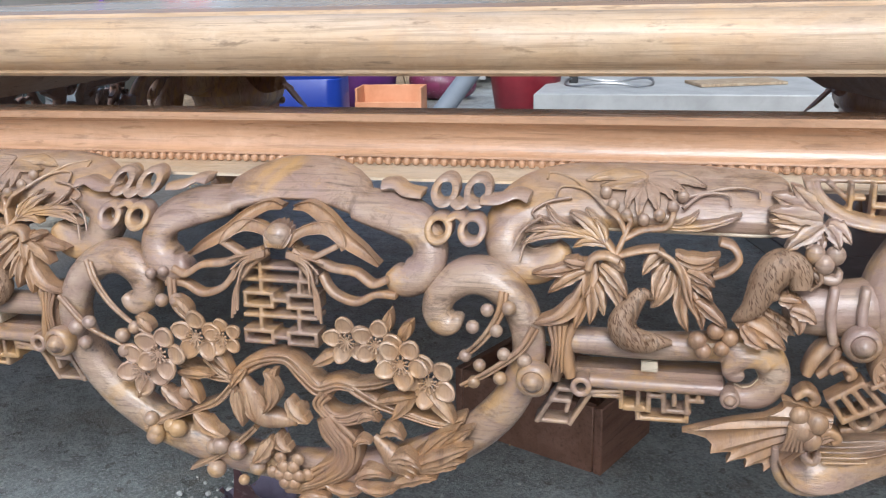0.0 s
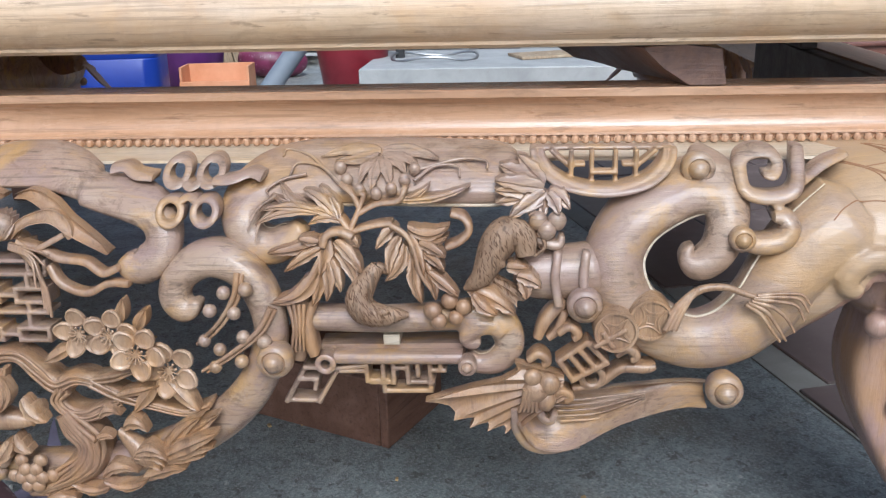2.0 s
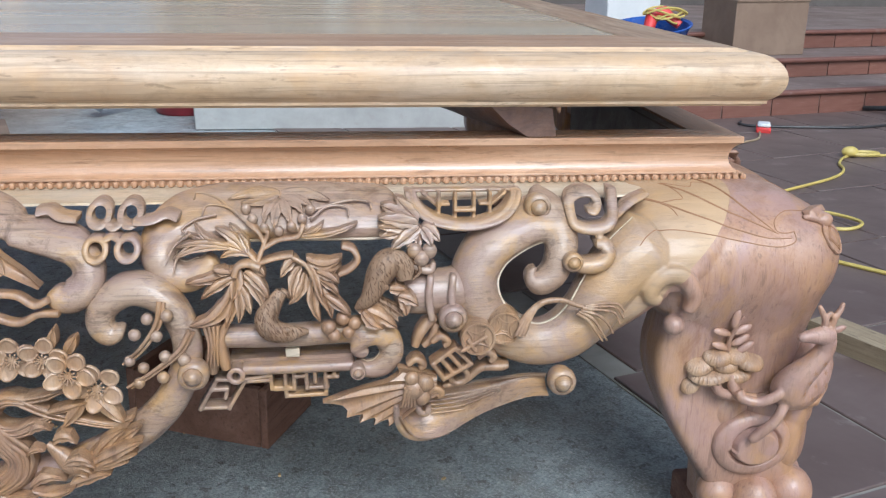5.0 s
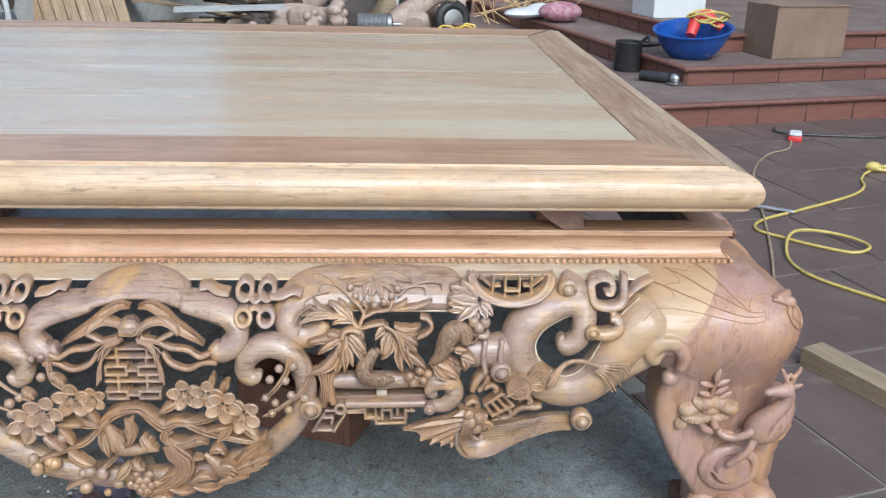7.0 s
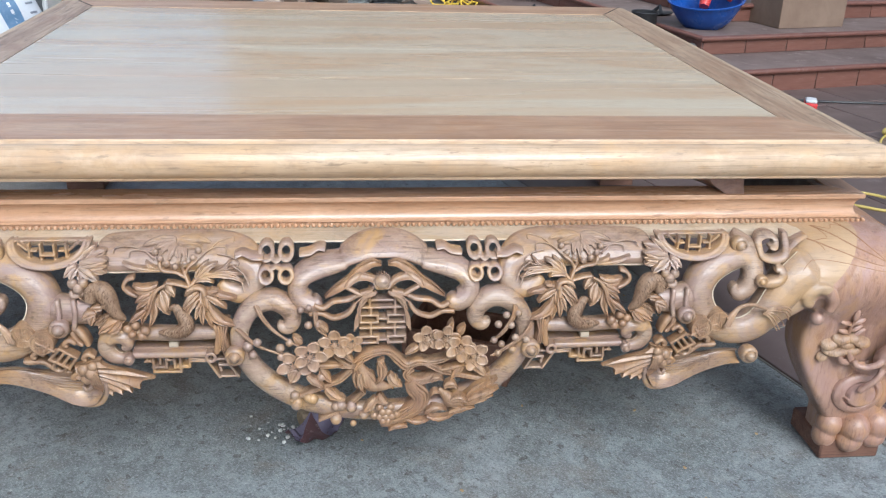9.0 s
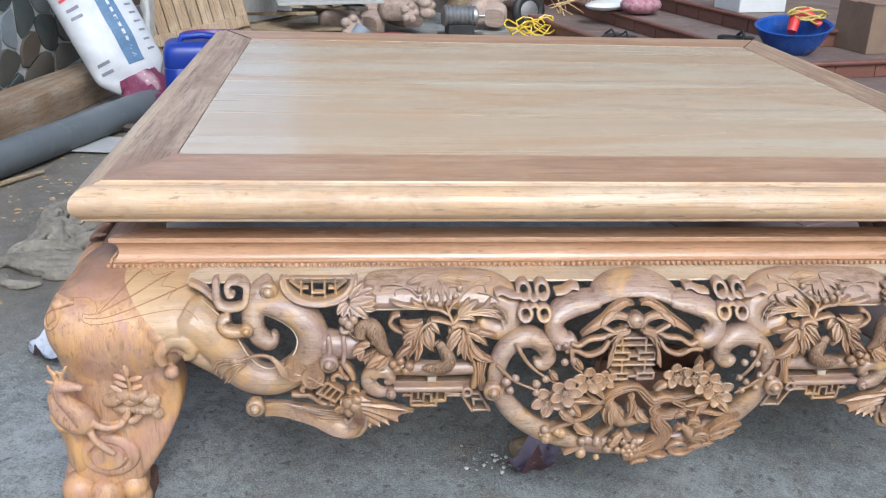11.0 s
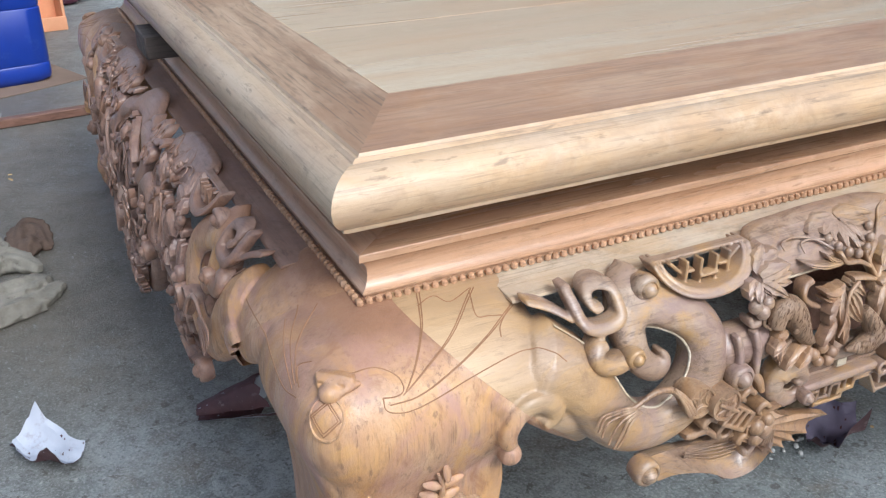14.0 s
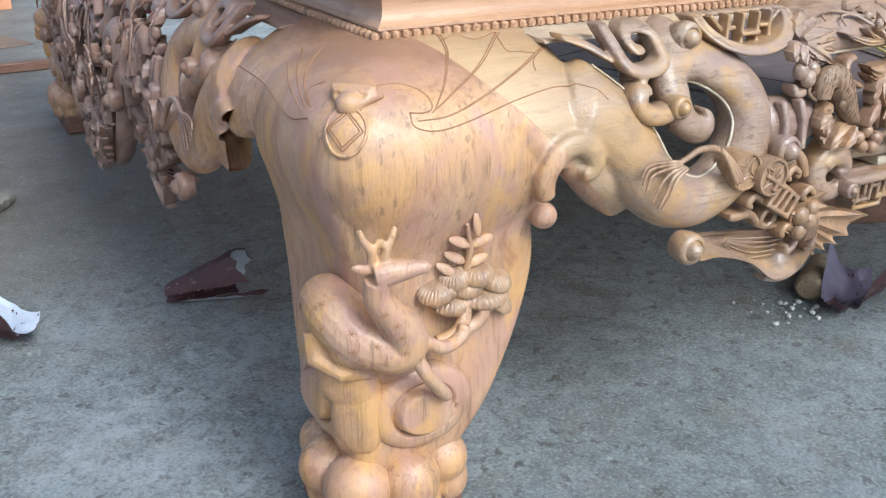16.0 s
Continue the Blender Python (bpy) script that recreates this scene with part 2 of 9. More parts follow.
WOOD_BROWN = wood("brown_box_wood", (0.13, 0.055, 0.03), (0.20, 0.09, 0.05), (0.26, 0.13, 0.08), "x", 0.55)
WOOD_PLANK = wood("stacked_plank_wood", (0.28, 0.17, 0.09), (0.42, 0.28, 0.15), (0.52, 0.37, 0.22), "z", 0.65, (0.30, 0.19, 0.10), 0.6, 0.8)
WOOD_RAW = wood("raw_carving_wood", (0.30, 0.19, 0.13), (0.42, 0.29, 0.20), (0.50, 0.37, 0.27), "x", 0.6)


def concrete(name):
    """Worn cement floor: pale scuffs, dark flecks, a bed of brown wood dust beside the wall, and shade painted under
    the table.
    """
    w = Nodes(name)
    c = w.coords()
    big = w.noise(c, 0.9, 5, 0.6, 0.5)
    col = w.ramp(big, (0.30, (0.255, 0.292, 0.300)), (0.55, (0.365, 0.394, 0.398)), (0.75, (0.45, 0.465, 0.462)))
    mid = w.noise(c, 9.5, 10, 0.82, 0.5)
    col = w.mix(w.ramp(mid, (0.47, grey(0)), (0.68, grey(0.85))), col, (0.12, 0.124, 0.112))
    pale = w.noise(w.coords((1, 1, 1), (0, 0, 0.6)), 13, 9, 0.78, 0.2)
    col = w.mix(w.ramp(pale, (0.53, grey(0)), (0.66, grey(0.7))), col, (0.47, 0.49, 0.475))
    sep = w.n.new("ShaderNodeSeparateXYZ")
    w.link(c, sep.inputs[0])
    wob = w.noise(c, 2.1, 6, 0.7)
    mask = None
    for axis, low, high in (("X", -0.65, -1.15), ("Y", 0.32, 0.98)):
        shift = w.n.new("ShaderNodeMath")
        shift.operation = "MULTIPLY_ADD"
        w.link(wob, shift.inputs[0])
        shift.inputs[1].default_value = 0.7
        w.link(sep.outputs[axis], shift.inputs[2])
        band = w.add("ShaderNodeMapRange", From_Min=low + 0.35, From_Max=high + 0.35)
        w.link(shift.outputs[0], band.inputs["Value"])
        if mask is None:
            mask = band.outputs[0]
        else:
            both = w.n.new("ShaderNodeMath")
            both.operation = "MULTIPLY"
            w.link(mask, both.inputs[0])
            w.link(band.outputs[0], both.inputs[1])
            mask = both.outputs[0]
    dust = w.ramp(w.noise(c, 9, 8, 0.7), (0.35, (0.110, 0.093, 0.070)), (0.65, (0.200, 0.172, 0.136)))
    amount = w.n.new("ShaderNodeMath")
    amount.operation = "MULTIPLY"
    w.link(mask, amount.inputs[0])
    amount.inputs[1].default_value = 0.85
    col = w.mix(amount.outputs[0], col, dust)
    fleck = w.noise(c, 70, 6, 0.75)
    col = w.mix(w.ramp(fleck, (0.54, grey(0)), (0.64, grey(0.75))), col, (0.075, 0.074, 0.068))
    grit = w.noise(w.coords((1, 1, 1), (0, 0, 0.9)), 130, 5, 0.75)
    col = w.mix(w.ramp(grit, (0.56, grey(0)), (0.66, grey(0.75))), col, (0.50, 0.51, 0.49))
    # shade under the table front painted into the floor colour, edge broken by noise
    shade_dist = w.add("ShaderNodeVectorMath")
    shade_dist.operation = "DISTANCE"
    w.link(c, shade_dist.inputs[0])
    shade_dist.inputs[1].default_value = (-0.35, -0.15, 0.0)
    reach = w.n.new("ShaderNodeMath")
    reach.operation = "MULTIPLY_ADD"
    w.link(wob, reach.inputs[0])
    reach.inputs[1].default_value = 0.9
    w.link(shade_dist.outputs["Value"], reach.inputs[2])
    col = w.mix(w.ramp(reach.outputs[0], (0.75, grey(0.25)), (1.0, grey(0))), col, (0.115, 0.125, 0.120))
    chip = w.noise(w.coords((1, 1, 1), (0, 0, 1.9)), 75, 3, 0.6)
    col = w.mix(w.ramp(chip, (0.64, grey(0)), (0.70, grey(0.85))), col, (0.58, 0.58, 0.56))
    cloudy = w.noise(w.coords((1, 1, 1), (0, 0, 2.6)), 30, 6, 0.7, 0.6)
    col = w.mix(w.ramp(cloudy, (0.42, grey(0.55)), (0.52, grey(0))), col, (0.145, 0.155, 0.148))
    blot = w.noise(w.coords((1, 1, 1), (0, 0, 0.4)), 42, 2, 0.5, 0.35)
    col = w.mix(w.ramp(blot, (0.63, grey(0)), (0.67, grey(0.7))), col, (0.075, 0.064, 0.052))
    rusty = w.noise(w.coords((1, 1, 1), (0, 0, 3.4)), 5.5, 7, 0.72, 0.4)
    col = w.mix(w.ramp(rusty, (0.52, grey(0)), (0.66, grey(0.65))), col, (0.235, 0.205, 0.165))
    worn = w.noise(w.coords((1, 1, 1), (0, 0, 5.3)), 3.2, 8, 0.75, 0.5)
    col = w.mix(w.ramp(worn, (0.54, grey(0)), (0.66, grey(0.55))), col, (0.50, 0.54, 0.55))
    col = w.mix(w.ramp(worn, (0.34, grey(0.6)), (0.46, grey(0))), col, (0.15, 0.158, 0.155))
    sand = w.noise(w.coords((1, 1, 1), (0, 0, 4.1)), 210, 3, 0.65)
    col = w.mix(w.ramp(sand, (0.34, grey(0.6)), (0.45, grey(0))), col, (0.10, 0.104, 0.100))
    col = w.mix(w.ramp(sand, (0.53, grey(0)), (0.64, grey(0.55))), col, (0.50, 0.53, 0.52))
    over = w.n.new("ShaderNodeMath")
    over.operation = "MULTIPLY"
    w.link(mask, over.inputs[0])
    over.inputs[1].default_value = 0.6
    col = w.mix(over.outputs[0], col, dust)
    where = w.ramp(w.noise(c, 5.0, 4, 0.6), (0.42, grey(0.1)), (0.58, grey(1)))
    sliver = w.noise(w.coords((1.0, 0.55, 1), (0, 0, 0.5)), 95, 7, 0.78, 0.5)
    col = w.mix(w.mix(1.0, where, w.ramp(sliver, (0.585, grey(0)), (0.655, grey(0.75))), "MULTIPLY"), col, (0.50, 0.53, 0.52))
    w.base(col)
    w.rough(w.ramp(mid, (0.35, grey(0.34)), (0.7, grey(0.62))))
    w.bump(w.noise(c, 85, 7, 0.82), 1.0, 0.0065)
    return w.m


WOOD_BEAM = wood("old_beam_wood", (0.155, 0.095, 0.052), (0.285, 0.200, 0.122), (0.365, 0.275, 0.180), "x", 0.5, (0.20, 0.115, 0.055), 0.7, 0.5)
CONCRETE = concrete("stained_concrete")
TILE_RED = stained("red_clay_tile", (0.092, 0.062, 0.054), (0.145, 0.106, 0.094), 2.5, 0.48, (0.30, 0.255, 0.23), 0.6, 0, 0.08, 0.3)
JOINT = stained("pale_joint", (0.196, 0.182, 0.161), (0.266, 0.252, 0.224), 9, 0.85)
STEP_TOP = stained("dusty_red_step", (0.120, 0.083, 0.071), (0.185, 0.143, 0.127), 3, 0.6, (0.36, 0.31, 0.28), 0.6)
STEP_RISER = stained("red_riser_tile", (0.150, 0.062, 0.044), (0.205, 0.098, 0.072), 4, 0.45, (0.32, 0.25, 0.21), 0.45, 0, 0.1, 0.35)
STEP_NOSE = stained("red_nosing", (0.115, 0.047, 0.034), (0.162, 0.072, 0.053), 6, 0.45, (0.26, 0.19, 0.165), 0.5)
CEMENT = stained("cement_render", (0.240, 0.224, 0.200), (0.336, 0.320, 0.288), 3, 0.9, (0.20, 0.18, 0.16), 0.4)
MORTAR = stained("white_mortar", (0.378, 0.387, 0.378), (0.522, 0.522, 0.504), 12, 0.85)


def slate():
    w = Nodes("wall_stone")
    rnd = w.n.new("ShaderNodeObjectInfo").outputs["Random"]
    tone = w.ramp(rnd, (0.0, (0.022, 0.035, 0.04)), (0.3, (0.05, 0.07, 0.07)), (0.46, (0.085, 0.066, 0.046)), (0.62, (0.045, 0.06, 0.068)), (0.72, (0.22, 0.26, 0.285)), (1.0, (0.30, 0.34, 0.36)))
    n = w.noise(w.coords(), 9, 7, 0.7, 0.4)
    col = w.mix(w.ramp(n, (0.35, grey(0)), (0.75, grey(0.5))), tone, (0.11, 0.10, 0.085))
    vein = w.noise(w.coords((3, 3, 14)), 5, 3, 0.6, 2.0)
    col = w.mix(w.ramp(vein, (0.66, grey(0)), (0.72, grey(0.5))), col, (0.3, 0.31, 0.3))
    w.base(col)
    w.rough(0.55)
    w.bump(w.noise(w.coords(), 30, 6, 0.7), 0.4, 0.004)
    return w.m


STONE = slate()
SACK = stained("white_woven_sack", (0.45, 0.475, 0.50), (0.55, 0.565, 0.585), 14, 0.55, (0.50, 0.50, 0.50), 0.3, 0, 0.3)
INK_BLUE = stained("blue_print", (0.07, 0.14, 0.24), (0.10, 0.18, 0.29), 20, 0.55, (0.5, 0.52, 0.55), 0.2)
INK_RED = stained("red_print", (0.55, 0.05, 0.06), (0.64, 0.08, 0.08), 20, 0.5, (0.7, 0.5, 0.5), 0.2)
INK_DARK = stained("grey_print", (0.16, 0.17, 0.2), (0.22, 0.23, 0.26), 20, 0.6)
PURPLE_CLOTH = stained("purple_plastic_film", (0.090, 0.012, 0.035), (0.18, 0.035, 0.085), 18, 0.35, (0.55, 0.45, 0.50), 0.6)
PVC = stained("grey_pvc", (0.097, 0.112, 0.119), (0.122, 0.137, 0.144), 5, 0.42, (0.24, 0.25, 0.25), 0.3, 0, 0.03)
PVC_IN = stained("pvc_inside", (0.176, 0.200, 0.232), (0.216, 0.240, 0.272), 5, 0.6)
BLUE_CAN = stained("blue_plastic", (0.006, 0.026, 0.225), (0.011, 0.040, 0.300), 4, 0.38, (0.10, 0.16, 0.40), 0.2, 0, 0.03)
BLUE_BASIN = stained("blue_basin_plastic", (0.010, 0.050, 0.25), (0.022, 0.085, 0.34), 5, 0.30, (0.22, 0.26, 0.36), 0.45, 0, 0.03)
RAG = stained("brown_rag", (0.07, 0.045, 0.032), (0.12, 0.08, 0.058), 14, 0.95, (0.18, 0.13, 0.10), 0.5, 0, 0.6)
BURLAP = stained("dusty_grey_cloth", (0.135, 0.122, 0.098), (0.265, 0.246, 0.205), 16, 0.95, (0.085, 0.065, 0.05), 0.6, 0, 0.9)
PAPER = stained("sandpaper_scrap", (0.40, 0.43, 0.50), (0.56, 0.58, 0.64), 9, 0.7, (0.20, 0.13, 0.14), 0.5)
PAPER_MAUVE = stained("mauve_sandpaper_back", (0.13, 0.11, 0.165), (0.21, 0.185, 0.26), 12, 0.6, (0.09, 0.07, 0.10), 0.4)
PAPER_BACK = stained("dark_red_sandpaper", (0.055, 0.022, 0.026), (0.105, 0.044, 0.046), 14, 0.55, (0.34, 0.28, 0.26), 0.55)
BOARD_WHITE = stained("dusty_white_board", (0.31, 0.31, 0.298), (0.41, 0.41, 0.395), 7, 0.7, (0.3, 0.27, 0.24), 0.5)
RED_PLASTIC = stained("red_plastic", (0.48, 0.03, 0.03), (0.58, 0.06, 0.05), 8, 0.4)
RED_DARK = stained("dark_red_plastic", (0.17, 0.012, 0.02), (0.23, 0.02, 0.03), 8, 0.4)
RED_BOX = stained("red_printed_card", (0.62, 0.02, 0.05), (0.68, 0.03, 0.07), 6, 0.35)
YELLOW = stained("yellow_cable", (0.42, 0.32, 0.07), (0.55, 0.44, 0.13), 30, 0.5, (0.4, 0.3, 0.12), 0.4)
YELLOW_BAND = stained("yellow_strap", (0.62, 0.42, 0.03), (0.72, 0.52, 0.06), 12, 0.35)
BLACK = stained("black_rubber", (0.015, 0.015, 0.016), (0.03, 0.03, 0.03), 10, 0.5, (0.10, 0.095, 0.09), 0.4)
STEEL = stained("dull_steel", (0.30, 0.30, 0.30), (0.42, 0.42, 0.41), 10, 0.42, (0.15, 0.13, 0.11), 0.4, 0.9)
WHITE_PL = stained("white_plastic", (0.528, 0.544, 0.544), (0.608, 0.616, 0.616), 6, 0.45, (0.5, 0.5, 0.48), 0.3)
CYAN = stained("cyan_plastic", (0.05, 0.42, 0.48), (0.08, 0.50, 0.56), 6, 0.45)
PURPLE_TUB = stained("purple_tub_plastic", (0.085, 0.020, 0.125), (0.125, 0.035, 0.175), 5, 0.4)
PURPLE = stained("purple_handle", (0.22, 0.12, 0.48), (0.28, 0.16, 0.56), 6, 0.4)
ORANGE = stained("orange_card", (0.62, 0.20, 0.04), (0.7, 0.27, 0.07), 9, 0.6)
TERRA = stained("pale_orange_tray", (0.55, 0.24, 0.11), (0.66, 0.33, 0.18), 8, 0.6)
CARD = stained("brown_cardboard", (0.175, 0.118, 0.082), (0.225, 0.158, 0.112), 5, 0.85, (0.14, 0.095, 0.068), 0.4)
FLORAL = stained("patterned_bag", (0.24, 0.04, 0.08), (0.42, 0.30, 0.32), 28, 0.6, (0.08, 0.05, 0.06), 0.8)
STRAW = stained("wood_chip", (0.42, 0.28, 0.13), (0.58, 0.42, 0.22), 20, 0.8)
UNSEEN_WALL = stained("grey_brown_unseen_wall", (0.150, 0.138, 0.125), (0.215, 0.198, 0.180), 2, 0.9, (0.12, 0.11, 0.10), 0.5)
DARK_WALL = stained("dark_back_wall", (0.07, 0.06, 0.055), (0.12, 0.105, 0.095), 2, 0.9, (0.05, 0.04, 0.035), 0.5)

# ---- mesh building ----


class Shape:
    """Collects vertices and faces of one mesh."""

    def __init__(self):
        self.v, self.f, self.tag, self.cuts = [], [], "piece", []

    def add(self, verts, faces):
        o = len(self.v)
        self.cuts.append((self.tag, o, len(self.f)))
        self.v += [tuple(float(c) for c in p) for p in verts]
        self.f += [tuple(o + i for i in q) for q in faces]
        return self

    def rings(self, rings, caps=True, closed=False):
        """Skins a row of equal rings of points."""
        n, k = len(rings), len(rings[0])
        verts = [p for r in rings for p in r]
        faces = []
        for a in range(n if closed else n - 1):
            b = (a + 1) % n
            faces += [(a * k + i, a * k + (i + 1) % k, b * k + (i + 1) % k, b * k + i) for i in range(k)]
        if caps and not closed:
            faces += [tuple(range(k - 1, -1, -1)), tuple((n - 1) * k + i for i in range(k))]
        return self.add(verts, faces)

    def box(self, x0, y0, z0, x1, y1, z1, m=None, bevel=0.0):
        bm = bmesh.new()
        bmesh.ops.create_cube(bm, size=1)
        for p in bm.verts:
            p.co = Vector(((x0 + x1) / 2 + p.co.x * (x1 - x0), (y0 + y1) / 2 + p.co.y * (y1 - y0), (z0 + z1) / 2 + p.co.z * (z1 - z0)))
        if bevel:
            bmesh.ops.bevel(bm, geom=bm.edges[:] + bm.verts[:], offset=bevel, segments=1, affect="EDGES", profile=0.6)
        if m is not None:
            bm.transform(m)
        bm.verts.index_update()
        self.add([p.co for p in bm.verts], [[p.index for p in q.verts] for q in bm.faces])
        bm.free()
        return self

    def ball(self, c, r, m=None, u=10, w=7):
        """An ellipsoid at c with radii r."""
        r = (r, r, r) if isinstance(r, (int, float)) else r
        self.tag = "berry"
        rings = []
        for j in range(w + 1):
            th = math.pi * (0.02 + 0.96 * j / w)
            rings.append([Vector((r[0] * math.sin(th) * math.cos(2 * math.pi * i / u), r[1] * math.sin(th) * math.sin(2 * math.pi * i / u), r[2] * math.cos(th))) for i in range(u)])
        m = (Matrix.Translation(c) @ m) if m is not None else Matrix.Translation(c)
        return self.rings([[m @ p for p in ring] for ring in rings])

    def lathe(self, profile, m=None, n=24, caps=True):
        """Turns a profile of (radius, height) about z."""
        m = m or Matrix()
        return self.rings([[m @ Vector((r * math.cos(2 * math.pi * i / n), r * math.sin(2 * math.pi * i / n), z)) for i in range(n)] for r, z in profile], caps)

    def pipe(self, pts, r, n=8, closed=False):
        """A round bar through 3D points; r is a number or one radius a point."""
        pts = [Vector(p) for p in pts]
        self.tag = "stem"
        rs = r if isinstance(r, (list, tuple)) else [r] * len(pts)
        rings, up = [], Vector((0.03, 0.05, 1)).normalized()
        for i, p in enumerate(pts):
            a = pts[(i - 1) % len(pts)] if (closed or i) else p
            b = pts[(i + 1) % len(pts)] if (closed or i < len(pts) - 1) else p
            t = (b - a).normalized()
            s = t.cross(up)
            if s.length < 0.05:
                s = t.cross(Vector((1, 0, 0.1)))
            s.normalize()
            up = s.cross(t).normalized()
            rings.append([p + float(rs[i]) * (math.cos(2 * math.pi * k / n) * s + math.sin(2 * math.pi * k / n) * up) for k in range(n)])
        return self.rings(rings, True, closed)


def pieces_of(shape):
    """The separate pieces of a shape, each with its kind."""
    ends = shape.cuts[1:] + [("", len(shape.v), len(shape.f))]
    for (tag, v0, f0), (_, v1, f1) in zip(shape.cuts, ends):
        s = Shape()
        s.add(shape.v[v0:v1], [[i - v0 for i in q] for q in shape.f[f0:f1]])
        yield tag, s


def smooth_path(pts, n=5, closed=False):
    """A Catmull-Rom curve through rows of numbers."""
    p = np.array(pts, float)
    out, last = [], len(p)
    for i in range(last if closed else last - 1):
        a = p[(i - 1) % last] if (closed or i) else 2 * p[0] - p[1]
        b, c = p[i], p[(i + 1) % last]
        d = p[(i + 2) % last] if (closed or i < last - 2) else 2 * p[-1] - p[-2]
        for k in range(n):
            t = k / n
            out.append(0.5 * (2 * b + (c - a) * t + (2 * a - 5 * b + 4 * c - d) * t * t + (3 * b - a - 3 * c + d) * t ** 3))
    if not closed:
        out.append(p[-1])
    return out


def mesh_of(name, shape, material, sharp=40):
    me = bpy.data.meshes.new(name)
    me.from_pydata(shape.v, [], shape.f)
    for m in material if isinstance(material, (list, tuple)) else (material,):
        me.materials.append(m)
    bm = bmesh.new()
    bm.from_mesh(me)
    bmesh.ops.recalc_face_normals(bm, faces=bm.faces)
    bm.to_mesh(me)
    bm.free()
    me.polygons.foreach_set("use_smooth", [True] * len(me.polygons))
    me.set_sharp_from_angle(angle=radians(sharp))
    return me


def fused(name, shape, material, voxel=0.0022, passes=5):
    """One carved mass out of overlapping closed forms: joined, then rubbed smooth where they meet."""
    ob = new(name, mesh_of(name, shape, ()))
    join = ob.modifiers.new("join", "REMESH")
    join.mode, join.voxel_size, join.use_smooth_shade = "VOXEL", voxel, True
    soften = ob.modifiers.new("soften", "SMOOTH")
    soften.factor, soften.iterations = 0.5, passes
    me = bpy.data.meshes.new_from_object(ob.evaluated_get(bpy.context.evaluated_depsgraph_get()))
    bpy.data.objects.remove(ob)
    me.name = name
    me.materials.clear()
    for m in material if isinstance(material, (list, tuple)) else (material,):
        me.materials.append(m)
    me.polygons.foreach_set("use_smooth", [True] * len(me.polygons))
    return me


def halved(me, name, co, no, material):
    """The half of a mesh that lies behind a plane."""
    bm = bmesh.new()
    bm.from_mesh(me)
    bmesh.ops.bisect_plane(bm, geom=bm.verts[:] + bm.edges[:] + bm.faces[:], plane_co=co, plane_no=no, clear_outer=True)
    out = bpy.data.meshes.new(name)
    bm.to_mesh(out)
    bm.free()
    out.materials.append(material)
    return out


def part(name, shape, material, parent, label="", sharp=40):
    ob = new(name, shape if isinstance(shape, bpy.types.Mesh) else mesh_of(name, shape, material, sharp))
    ob.parent = parent
    return tagged(ob, label)


def thing(name, label, category, m=None, group="", kind=""):
    """A top-level thing: an empty that carries its parts."""
    ob = new(name)
    ob.empty_display_size = 0.05
    if m is not None:
        ob.matrix_world = m
    return tagged(ob, label, category, group, kind)


def single(name, shape, material, label, category, m=None, group="", kind="", sharp=40):
    """A thing of one mesh."""
    ob = new(name, shape if isinstance(shape, bpy.types.Mesh) else mesh_of(name, shape, material, sharp))
    if m is not None:
        ob.matrix_world = m
    return tagged(ob, label, category, group, kind)

# ---- the carved table ----
TOP_Z, PANEL_X, PANEL_Y0, PANEL_Y1 = 0.66, 0.830, 0.13, 1.445
MID_Y = (PANEL_Y0 + PANEL_Y1) / 2
CORN_X, CORN_Y0 = 0.945, -0.025
CORN_Y1 = 2 * MID_Y - CORN_Y0
table = thing("carved_table", "large unvarnished wooden daybed table with openwork carved aprons", "table")


def rail(p, q, outward, profile):
    """A mitred rail: p and q are the inner corners, profile rows are (reach at the sides, height); the ends run out at 45 degrees by wx and wy."""
    s = Shape()
    rings = []
    for corner, ends in ((p, -1), (q, 1)):
        ring = []
        for a, b, z in profile:
            along, out = Vector((q[0] - p[0], q[1] - p[1], 0)).normalized(), Vector((*outward, 0))
            ring.append(Vector((*corner, z)) + out * a + along * ends * b)
        rings.append(ring)
    n = 14
    full = [[rings[0][i].lerp(rings[1][i], k / n) for i in range(len(profile))] for k in range(n + 1)]
    return s.rings(full)


# the top: rounded edge with two fine quirks above and a fillet below
EDGE = [(0.0, 0.593), (0.0, 0.660), (0.165, 0.660), (0.1675, 0.6568), (0.172, 0.6582), (0.1765, 0.6548), (0.181, 0.6560)]
EDGE += [(0.181 + 0.0315 * math.cos(a), 0.6255 + 0.0300 * math.sin(a)) for a in np.radians(np.linspace(78, -58, 15))]
EDGE += [(0.1965, 0.5990), (0.1965, 0.5955), (0.193, 0.5950), (0.191, 0.592)]


def reach(a, flat):
    """Side rails are narrower on their flat than the front and back rails."""
    return a - 0.065 * min(1, a / 0.165) if flat else a


front_profile = [(a, reach(a, True), z) for a, z in EDGE]
side_profile = [(reach(a, True), a, z) for a, z in EDGE]
part("front_rail", rail((-PANEL_X, PANEL_Y0), (PANEL_X, PANEL_Y0), (0, -1), front_profile), WOOD_RAIL, table, "reddish planed rail with a rounded honey edge", 25)
part("back_rail", rail((PANEL_X, PANEL_Y1), (-PANEL_X, PANEL_Y1), (0, 1), front_profile), WOOD_RAIL, table, "", 25)
part("side_rail", rail((-PANEL_X, PANEL_Y1), (-PANEL_X, PANEL_Y0), (-1, 0), side_profile), WOOD_RAIL_Y, table, "rail with dark figured grain", 25)
part("side_rail", rail((PANEL_X, PANEL_Y0), (PANEL_X, PANEL_Y1), (1, 0), side_profile), WOOD_RAIL_Y, table, "rail with dark figured grain", 25)
